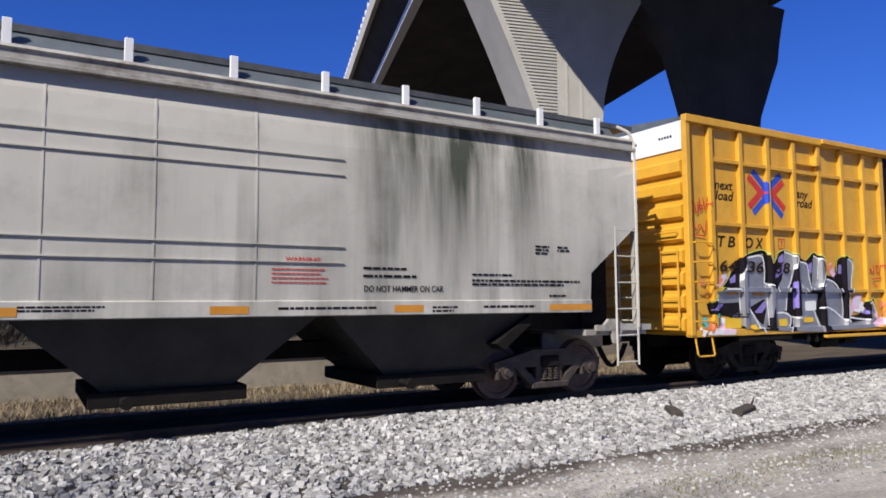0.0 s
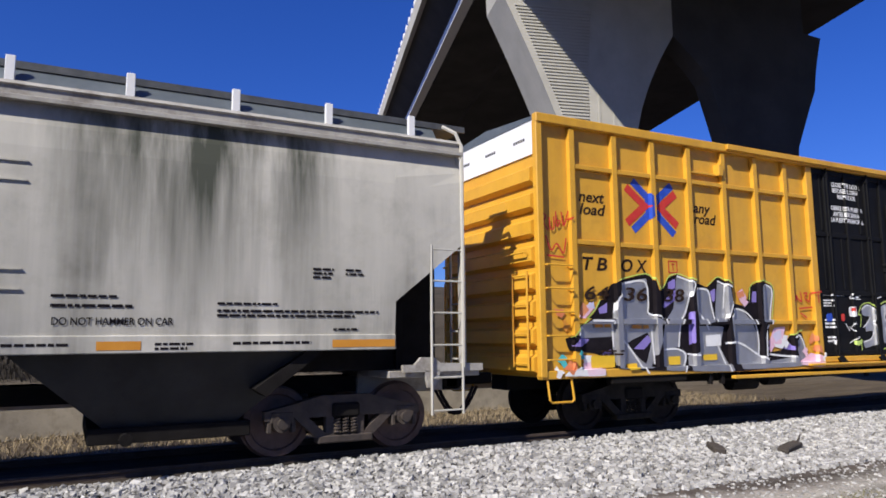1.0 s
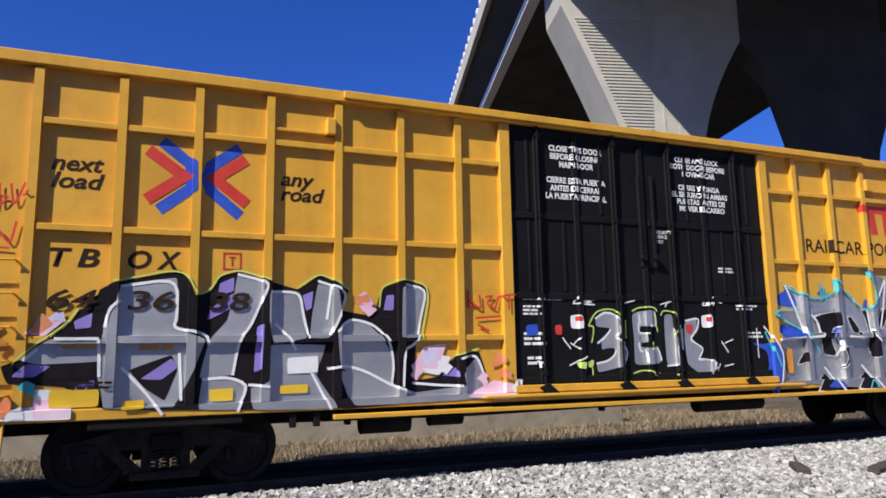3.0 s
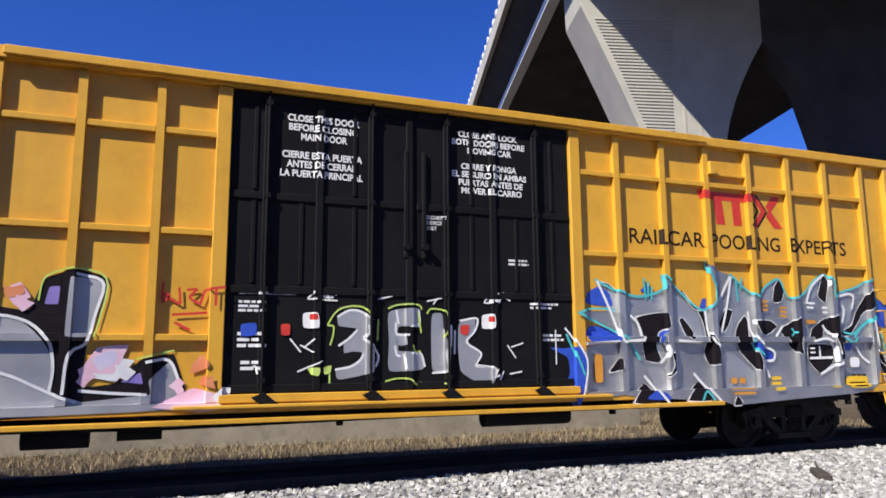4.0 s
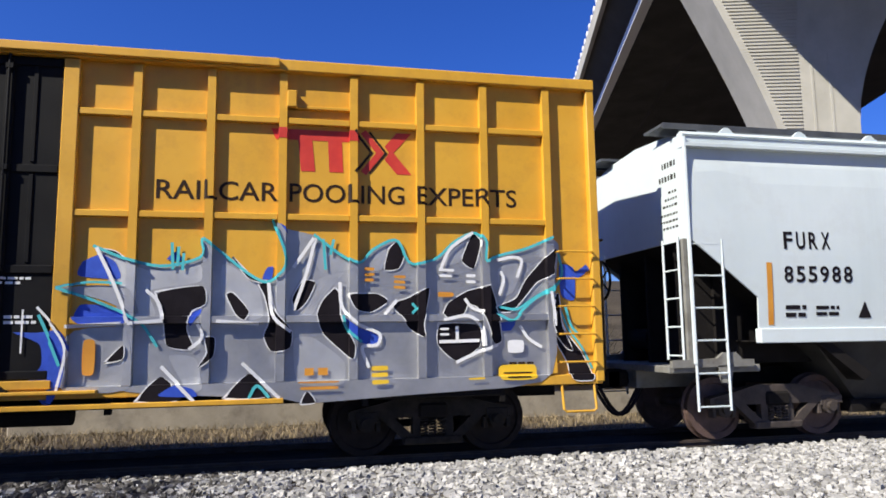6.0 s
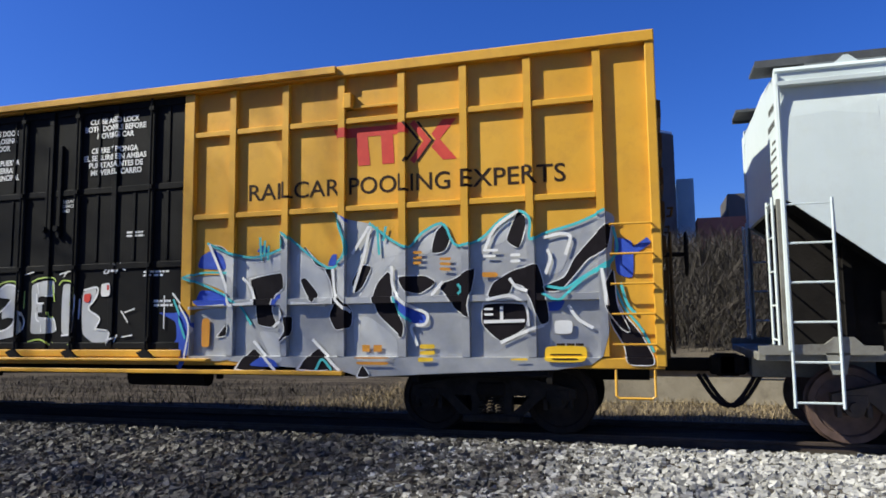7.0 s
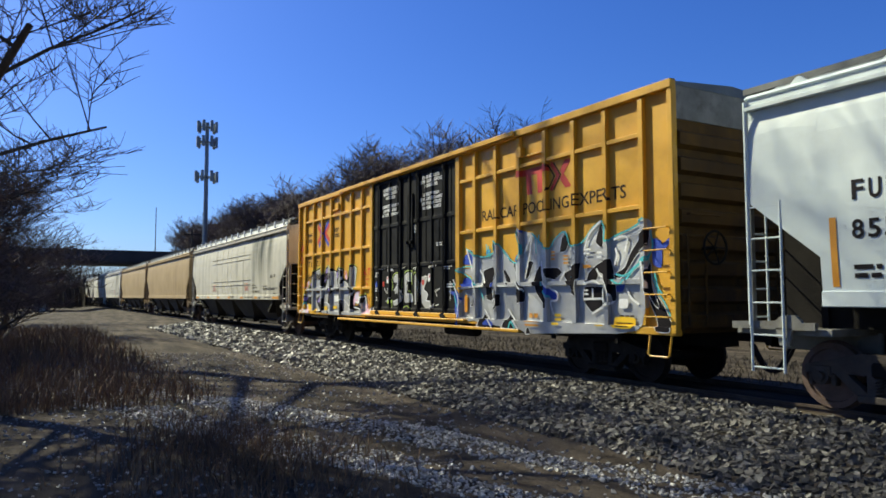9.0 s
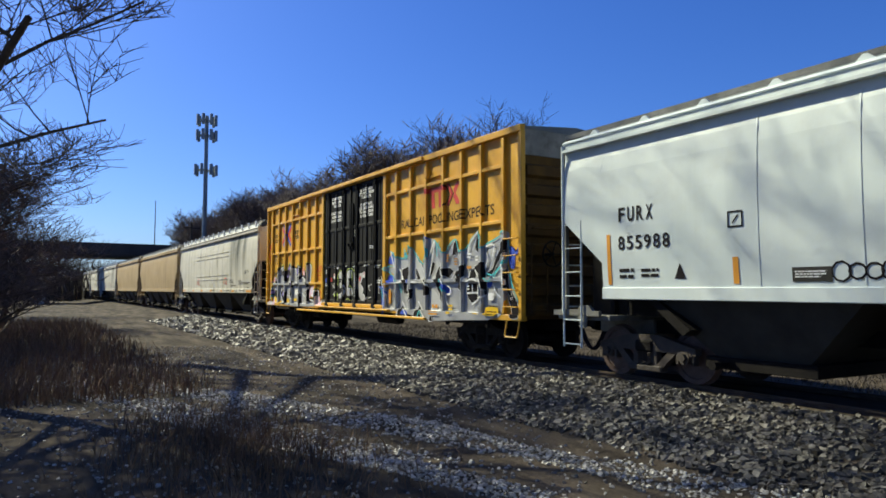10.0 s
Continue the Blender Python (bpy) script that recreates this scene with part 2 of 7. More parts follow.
STRAW = mat("straw_grass", (0.20, 0.15, 0.085), (0.30, 0.235, 0.14), 3, 0.9, bump=0, island=0.35)
OLIVE = mat("short_olive_grass", (0.10, 0.10, 0.045), (0.20, 0.18, 0.09), 3, 0.9, bump=0, island=0.4)
ROOFGREY = mat("galvanised_roof", (0.10, 0.12, 0.13), (0.16, 0.18, 0.19), 2, 0.5, metal=0.3, bump=0.1)
GRATE = mat("walkway_steel", (0.07, 0.075, 0.08), (0.13, 0.135, 0.14), 4, 0.6, metal=0.4)
P_WHITE = mat("white_paint", (0.74, 0.74, 0.74), (0.82, 0.82, 0.82), 6, 0.5, bump=0.0)
P_BLACK = mat("black_paint", (0.009, 0.007, 0.009), (0.015, 0.012, 0.015), 6, 0.6, bump=0.0, spec=0.12)
P_RED = mat("red_paint", (0.52, 0.03, 0.022), (0.62, 0.05, 0.03), 6, 0.5, bump=0.0)
P_BLUE = mat("blue_paint", (0.02, 0.06, 0.42), (0.035, 0.10, 0.55), 6, 0.5, bump=0.0)
P_GREY = mat("silver_grey_spray", (0.40, 0.40, 0.405), (0.54, 0.54, 0.545), 2.2, 0.55, metal=0.95, bump=0.02)
P_LIGHT = mat("light_grey_spray", (0.50, 0.50, 0.50), (0.66, 0.66, 0.655), 1.6, 0.56, metal=0.92, bump=0.02)
P_PURPLE = mat("lilac_spray", (0.20, 0.15, 0.45), (0.30, 0.24, 0.58), 2, 0.5, bump=0.0)
P_CYAN = mat("turquoise_spray", (0.05, 0.42, 0.46), (0.10, 0.55, 0.58), 2, 0.5, bump=0.0)
P_GREEN = mat("lime_spray", (0.45, 0.62, 0.10), (0.55, 0.70, 0.2), 2, 0.5, bump=0.0)
P_PINK = mat("pink_spray", (0.75, 0.42, 0.55), (0.80, 0.66, 0.72), 1.4, 0.5, bump=0.0)
P_YELLOW = mat("yellow_sticker", (0.72, 0.46, 0.02), (0.80, 0.52, 0.04), 3, 0.45, bump=0.0)
P_CORAL = mat("coral_spray", (0.62, 0.16, 0.06), (0.72, 0.34, 0.16), 2.4, 0.5, bump=0.0)
P_LILAC = mat("pale_lilac_spray", (0.50, 0.50, 0.70), (0.70, 0.62, 0.74), 2.4, 0.5, bump=0.0)
P_ORANGE = mat("orange_marker", (0.55, 0.22, 0.02), (0.66, 0.30, 0.04), 3, 0.45, bump=0.0)
P_BROWN = mat("dark_brown_paint", (0.022, 0.012, 0.008), (0.036, 0.02, 0.013), 4, 0.6, bump=0.0, spec=0.15)


def ground_mat():
    """Pale dirt road with wheel tracks, dark cinders by the track, near-black under the train for its shade, dry grass
    beyond it.
    """
    m = bpy.data.materials.new("ground_dirt")
    m.use_nodes = True
    n, l = m.node_tree.nodes, m.node_tree.links
    b = n["Principled BSDF"]
    co = n.new("ShaderNodeTexCoord")
    sep = n.new("ShaderNodeSeparateXYZ")
    l.new(co.outputs["Object"], sep.inputs[0])

    def noise_tex(s, stretch=(1, 1, 1), d=8):
        mp = n.new("ShaderNodeMapping")
        mp.inputs["Scale"].default_value = stretch
        l.new(co.outputs["Object"], mp.inputs[0])
        t = n.new("ShaderNodeTexNoise")
        t.inputs["Scale"].default_value, t.inputs["Detail"].default_value, t.inputs["Roughness"].default_value = s, d, 0.65
        l.new(mp.outputs[0], t.inputs["Vector"])
        return t.outputs["Fac"]
    wob = n.new("ShaderNodeMath")
    wob.operation = "MULTIPLY_ADD"
    l.new(noise_tex(0.7), wob.inputs[0])
    wob.inputs[1].default_value = 1.6
    off = n.new("ShaderNodeMath")
    off.operation = "ADD"
    l.new(sep.outputs["Y"], wob.inputs[2])
    l.new(wob.outputs[0], off.inputs[0])
    off.inputs[1].default_value = 19.2
    sc = n.new("ShaderNodeMath")
    sc.operation = "DIVIDE"
    l.new(off.outputs[0], sc.inputs[0])
    sc.inputs[1].default_value = 60.0
    r = n.new("ShaderNodeValToRGB")
    l.new(sc.outputs[0], r.inputs[0])
    # the near-black stops at 9.6 and 12.2 put the train's shade in
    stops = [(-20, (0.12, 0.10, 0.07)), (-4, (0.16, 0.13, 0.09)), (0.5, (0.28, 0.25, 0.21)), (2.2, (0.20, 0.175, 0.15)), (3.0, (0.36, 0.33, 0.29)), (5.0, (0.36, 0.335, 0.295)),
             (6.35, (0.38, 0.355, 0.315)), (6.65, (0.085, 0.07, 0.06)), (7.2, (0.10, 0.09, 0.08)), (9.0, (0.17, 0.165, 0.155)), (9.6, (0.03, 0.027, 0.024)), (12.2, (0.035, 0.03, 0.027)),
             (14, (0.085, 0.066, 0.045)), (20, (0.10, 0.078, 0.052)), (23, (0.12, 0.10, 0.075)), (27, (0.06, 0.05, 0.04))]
    els = r.color_ramp.elements
    while len(els) < len(stops):
        els.new(0.5)
    for e, (y, c) in zip(els, stops):
        e.position, e.color = (y + 20) / 60, (*c, 1)
    # towards the overpass: brown cinder ground, its colour darkened further for tree shade
    wx = n.new("ShaderNodeMath")
    wx.operation = "MULTIPLY_ADD"
    l.new(noise_tex(0.5), wx.inputs[0])
    wx.inputs[1].default_value = 6.0
    l.new(sep.outputs["X"], wx.inputs[2])
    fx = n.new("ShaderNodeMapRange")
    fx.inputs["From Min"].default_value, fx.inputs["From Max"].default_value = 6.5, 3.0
    # beyond the track the dark colour starts 9 m farther off
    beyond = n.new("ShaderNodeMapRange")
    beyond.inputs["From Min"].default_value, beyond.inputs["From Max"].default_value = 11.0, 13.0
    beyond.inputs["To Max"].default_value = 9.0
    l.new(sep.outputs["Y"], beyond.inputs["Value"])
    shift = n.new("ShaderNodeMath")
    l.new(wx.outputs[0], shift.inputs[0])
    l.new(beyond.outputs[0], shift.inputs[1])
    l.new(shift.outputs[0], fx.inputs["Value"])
    dim_tone = n.new("ShaderNodeValToRGB")
    dim_tone.color_ramp.elements[0].position, dim_tone.color_ramp.elements[0].color = 0.38, (0.018, 0.014, 0.011, 1)
    dim_tone.color_ramp.elements[1].position, dim_tone.color_ramp.elements[1].color = 0.66, (0.085, 0.068, 0.054, 1)
    l.new(noise_tex(0.9, (0.3, 2.0, 1)), dim_tone.inputs[0])
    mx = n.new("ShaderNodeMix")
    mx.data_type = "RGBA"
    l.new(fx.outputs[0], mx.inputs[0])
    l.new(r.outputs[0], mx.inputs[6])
    l.new(dim_tone.outputs[0], mx.inputs[7])
    h = n.new("ShaderNodeHueSaturation")
    mr = n.new("ShaderNodeMapRange")
    mr.inputs["From Min"].default_value, mr.inputs["From Max"].default_value = 0.3, 0.7
    mr.inputs["To Min"].default_value, mr.inputs["To Max"].default_value = 0.6, 1.35
    l.new(noise_tex(1.1, (0.35, 1.6, 1)), mr.inputs["Value"])
    l.new(mr.outputs[0], h.inputs["Value"])
    l.new(mx.outputs[2], h.inputs["Color"])
    h2 = n.new("ShaderNodeHueSaturation")
    mr2 = n.new("ShaderNodeMapRange")
    mr2.inputs["From Min"].default_value, mr2.inputs["From Max"].default_value = 0.3, 0.7
    mr2.inputs["To Min"].default_value, mr2.inputs["To Max"].default_value = 0.65, 1.35
    l.new(noise_tex(22), mr2.inputs["Value"])
    l.new(mr2.outputs[0], h2.inputs["Value"])
    l.new(h.outputs[0], h2.inputs["Color"])
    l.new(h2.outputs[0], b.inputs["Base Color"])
    b.inputs["Roughness"].default_value = 0.95
    b.inputs["Specular IOR Level"].default_value = 0.15
    bp = n.new("ShaderNodeBump")
    bp.inputs["Strength"].default_value, bp.inputs["Distance"].default_value = 0.6, 0.04
    l.new(noise_tex(14), bp.inputs["Height"])
    l.new(bp.outputs[0], b.inputs["Normal"])
    return m


GROUND = ground_mat()


# ---------------------------------------------------------------- ground and track
def ground_z(x, y):
    prof = [(-3000, -0.5), (-30, -0.5), (-6, -0.45), (3, -0.42), (5.2, -0.40), (6.0, -0.45), (6.9, -0.38), (9.1, -0.10), (12.0, -0.10), (14.0, -0.42), (22, -0.5), (25, 0.0), (29, 3.0), (34, 4.4), (60, 4.6), (3000, 4.6)]
    z = float(np.interp(y, [p[0] for p in prof], [p[1] for p in prof]))
    if abs(x) < 120 and -30 < y < 60:
        rough = 0.03 if 6.5 < y < 14 else 0.06
        z += rough * noise.noise((x * 0.5, y * 0.9, 0)) + 0.012 * noise.noise((x * 3, y * 3, 5))
    return z


def build_ground():
    xs = sorted({*np.arange(-60, 30, 0.5).tolist(), *np.arange(-160, 120, 6.0).tolist(), -3000, -900, -400, 250, 600, 3000})
    ys = sorted({*np.arange(-8, 15, 0.3).tolist(), *np.arange(-40, 64, 3.0).tolist(), -3000, -800, -200, 120, 300, 900, 3000})
    vs = [(x, y, ground_z(x, y)) for y in ys for x in xs]
    w = len(xs)
    fs = [(j * w + i, j * w + i + 1, (j + 1) * w + i + 1, (j + 1) * w + i) for j in range(len(ys) - 1) for i in range(w - 1)]
    me = bpy.data.meshes.new("ground")
    me.from_pydata(vs, [], fs)
    for p in me.polygons:
        p.use_smooth = True
    me.materials.append(GROUND)
    tagged(new("ground", me), "dirt service road and dry ground beside the railway", "ground", kind="structure")


def stones(name, n, xr, yr, size, material, label, seed, zf=ground_z, lift=0.3, power=1.0, slope=0.0):
    """Loose angular stones, one object."""
    rnd = np.random.RandomState(seed)
    base = np.array([(-1, -1, -1), (1, -1, -1), (1, 1, -1), (-1, 1, -1), (-1, -1, 1), (1, -1, 1), (1, 1, 1), (-1, 1, 1)], float)
    fc = np.array([(0, 3, 2, 1), (4, 5, 6, 7), (0, 1, 5, 4), (1, 2, 6, 5), (2, 3, 7, 6), (3, 0, 4, 7)])
    vs, fs = np.empty((n * 8, 3)), np.empty((n * 6, 4), int)
    for i in range(n):
        x = rnd.uniform(*xr)
        y = yr[0] + (yr[1] - yr[0]) * rnd.rand() ** power + slope * (x - xr[0])
        s = size * rnd.uniform(0.55, 1.3) * np.array([1, rnd.uniform(0.6, 1), rnd.uniform(0.55, 0.95)]) / 2
        p = (base + rnd.uniform(-0.55, 0.35, (8, 3))) * s
        a, b = rnd.uniform(0, 6.28), rnd.uniform(-1.3, 1.3)
        ra = np.array([(math.cos(a), -math.sin(a), 0), (math.sin(a), math.cos(a), 0), (0, 0, 1)]) @ np.array([(1, 0, 0), (0, math.cos(b), -math.sin(b)), (0, math.sin(b), math.cos(b))])
        vs[i * 8:i * 8 + 8] = p @ ra.T + (x, y, zf(x, y) + lift * s[2])
        fs[i * 6:i * 6 + 6] = fc + i * 8
    me = bpy.data.meshes.new(name)
    me.from_pydata(vs.tolist(), [], fs.tolist())
    me.materials.append(material)
    return tagged(new(name, me), label, name, kind="stuff")


def build_track():
    track = tagged(new("railway_track"), "single railway track on a pale ballast bed", "track", kind="structure")
    prof = [(-0.07, -0.17), (0.07, -0.17), (0.07, -0.155), (0.012, -0.14), (0.012, -0.045), (0.036, -0.035), (0.036, 0.0), (-0.036, 0.0), (-0.036, -0.035), (-0.012, -0.045), (-0.012, -0.14), (-0.07, -0.155)]
    for side in (-1, 1):
        bm = bmesh.new()
        prism_x(bm, [(YC + side * 0.755 + a, b) for a, b in prof], -260, 120)
        part("rail", bm, RAIL, track)
    bm = bmesh.new()
    box(bm, -0.115, 0.115, -1.3, 1.3, -0.35, -0.165, 0.015)
    tie = part("tie", bm, TIE, track)
    tie.matrix_basis = pose(-100, YC, 0)
    for i in range(1, 270):
        again(tie, track, pose(-100 + i * 0.53, YC + random.uniform(-0.03, 0.03), random.uniform(-0.012, 0.004), 0, 0, random.uniform(-1.5, 1.5)))


# ---------------------------------------------------------------- running gear
def wheelset_mesh():
    bm = bmesh.new()
    lathe_y(bm, [(0.02, -1.02), (0.085, -1.02), (0.085, -0.82), (0.12, -0.81), (0.14, -0.80), (0.36, -0.79), (0.375, -0.82), (0.455, -0.82), (0.46, -0.73), (0.49, -0.71), (0.485, -0.69), (0.38, -0.69),
                 (0.36, -0.73), (0.14, -0.70), (0.09, -0.66), (0.085, 0.66), (0.14, 0.70), (0.36, 0.73), (0.38, 0.69), (0.485, 0.69), (0.49, 0.71), (0.46, 0.73), (0.455, 0.82), (0.375, 0.82),
                 (0.36, 0.79), (0.14, 0.80), (0.12, 0.81), (0.085, 0.82), (0.085, 1.02), (0.02, 1.02)])
    for k in range(4):
        a = k * math.pi / 2
        for s in (-1, 1):
            rod(bm, (0.05 * math.cos(a), s * 1.01, 0.05 * math.sin(a)), (0.05 * math.cos(a), s * 1.035, 0.05 * math.sin(a)), 0.016, n=6)
    return bm


def truck(car, cx, cache, cast=TRUCK, steel=WHEEL):
    """A three-piece freight truck: two cast side frames, a bolster, springs and two wheelsets."""
    if not cache:
        cache["wheelset"] = part("wheelset", wheelset_mesh(), steel, car, "pair of steel wheels on one axle")
        bm = bmesh.new()
        prism(bm, [(-1.12, 0.62), (-0.75, 0.70), (-0.35, 0.80), (0.35, 0.80), (0.75, 0.70), (1.12, 0.62), (1.12, 0.50), (0.70, 0.52), (-0.70, 0.52), (-1.12, 0.50)], -0.08, 0.08)
        prism(bm, [(-0.80, 0.60), (-0.62, 0.60), (-0.22, 0.24), (-0.36, 0.20)], -0.07, 0.07)
        prism(bm, [(0.80, 0.60), (0.62, 0.60), (0.22, 0.24), (0.36, 0.20)], -0.07, 0.07)
        box(bm, -0.40, 0.40, -0.10, 0.10, 0.16, 0.27, 0.02)
        for s in (-1, 1):
            box(bm, s * 0.22 - 0.06, s * 0.22 + 0.06, -0.07, 0.07, 0.25, 0.56, 0.01)
            box(bm, s * 0.89 - 0.16, s * 0.89 + 0.16, -0.09, 0.09, 0.46, 0.62, 0.02)
            box(bm, s * 0.89 + s * 0.13, s * 0.89 + s * 0.19, -0.07, 0.07, 0.34, 0.50, 0.01)
            box(bm, s * 0.89 - s * 0.13, s * 0.89 - s * 0.19, -0.07, 0.07, 0.34, 0.50, 0.01)
        cache["side_frame"] = part("side_frame", bm, cast, car)
        bm = bmesh.new()
        rod(bm, (0, -0.06, 0.46), (0, 0.16, 0.46), 0.115, n=16)
        rod(bm, (0, -0.12, 0.46), (0, -0.06, 0.46), 0.07, n=12)
        cache["bearing"] = part("bearing", bm, cast, car)
        bm = bmesh.new()
        pipe(bm, [(0.048 * math.cos(k * 0.785), 0.048 * math.sin(k * 0.785), 0.28 + 0.0052 * k) for k in range(45)], 0.014, 4)
        cache["spring"] = part("spring", bm, cast, car)
        bm = bmesh.new()
        box(bm, -0.2, 0.2, -1.12, 1.12, 0.50, 0.70, 0.03)
        rod(bm, (0, 0, 0.68), (0, 0, 0.86), 0.2, n=16)
        for s in (-1, 1):
            box(bm, s * 0.45 - 0.04, s * 0.45 + 0.04, -0.85, 0.85, 0.28, 0.4, 0.01)
        cache["bolster"] = part("bolster", bm, UNDER, car)
        first = True
    else:
        first = False

    def put(key, m):
        if first and key not in cache["used"]:
            cache["used"].add(key)
            cache[key].matrix_basis = m
        else:
            again(cache[key], car, m)
    cache.setdefault("used", set())
    for s in (-1, 1):
        put("wheelset", pose(cx + s * 0.89, 0, 0.46))
        put("side_frame", pose(cx, s * 1.0, 0, 0, 0, 0))
        for k in (-0.12, 0.0, 0.12):
            put("spring", pose(cx + k, s * 1.06, 0))
        for k in (-0.89, 0.89):
            put("bearing", pose(cx + k, s * 1.04, 0, 0, 0, 0 if s < 0 else 180))
    put("bolster", pose(cx, 0, 0))


def ladder(x, y, z0, z1, w, n, material, car, along="x", r=0.013):
    bm = bmesh.new()
    d = Vector((1, 0, 0)) if along == "x" else Vector((0, 1, 0))
    a, b = Vector((x, y, 0)) - d * w / 2, Vector((x, y, 0)) + d * w / 2
    for p in (a, b):
        rod(bm, (p.x, p.y, z0), (p.x, p.y, z1), r * 1.5, n=6)
    for i in range(n):
        z = z0 + 0.06 + (z1 - z0 - 0.12) * i / (n - 1)
        rod(bm, (a.x, a.y, z), (b.x, b.y, z), r, n=6)
    return part("ladder", bm, material, car)


def coupler(car, x, s):
    bm = bmesh.new()
    box(bm, x, x + s * 0.75, -0.09, 0.09, 0.80, 0.98, 0.02)
    box(bm, x + s * 0.7, x + s * 1.0, -0.16, 0.13, 0.74, 1.04, 0.04)
    box(bm, x + s * 0.9, x + s * 1.06, -0.17, -0.06, 0.76, 1.02, 0.03)
    part("coupler", bm, UNDER, car)
    bm = bmesh.new()
    pts = [(x + s * 0.5 + s * 0.09 * k, -0.3, 0.78 - 0.42 * math.sin(math.pi * k / 8)) for k in range(9)]
    pipe(bm, pts, 0.028)
    part("air_hose", bm, P_BLACK, car)


# ---------------------------------------------------------------- boxcar
RIBS = [2.55, 3.30, 4.17, 5.05, 5.95, 6.83, 7.70, 8.60]
GIRTS = [4.35, 3.10, 1.82]
PANEL, RIB = -1.465, -1.55


def boxcar_side(x, z):
    """Depth of the near side at a place."""
    a = abs(x)
    if a < 2.455:
        return -1.535 if any(abs(x - r) < 0.055 for r in DOOR_RIBS) else -1.495
    if z < 1.055:
        return -1.545
    if a < 2.645:
        return RIB - 0.004
    if any(abs(a - r) < 0.055 for r in RIBS[1:]):
        return RIB
    if a < 8.6 and any(abs(z - g) < 0.045 for g in GIRTS):
        return RIB + 0.010
    return PANEL


DOOR_RIBS = [-2.0, -1.32, -0.62, -0.08, 0.47, 1.18, 1.87]
XC = sorted({s * (r + d) for s in (-1, 1) for r in RIBS[1:] for d in (-0.058, -0.052, 0.052, 0.058)} | {s * v for s in (-1, 1) for v in (2.452, 2.458, 2.642, 2.648)}
            | {r + d for r in DOOR_RIBS for d in (-0.058, -0.052, 0.052, 0.058)})
ZC = sorted([g + d for g in GIRTS for d in (-0.048, -0.042, 0.042, 0.048)] + [1.052, 1.058])


def paint(name, bm, material, car, lift=0.004, label=""):
    return drape(name, bm, material, car, boxcar_side, XC, ZC, lift, label)


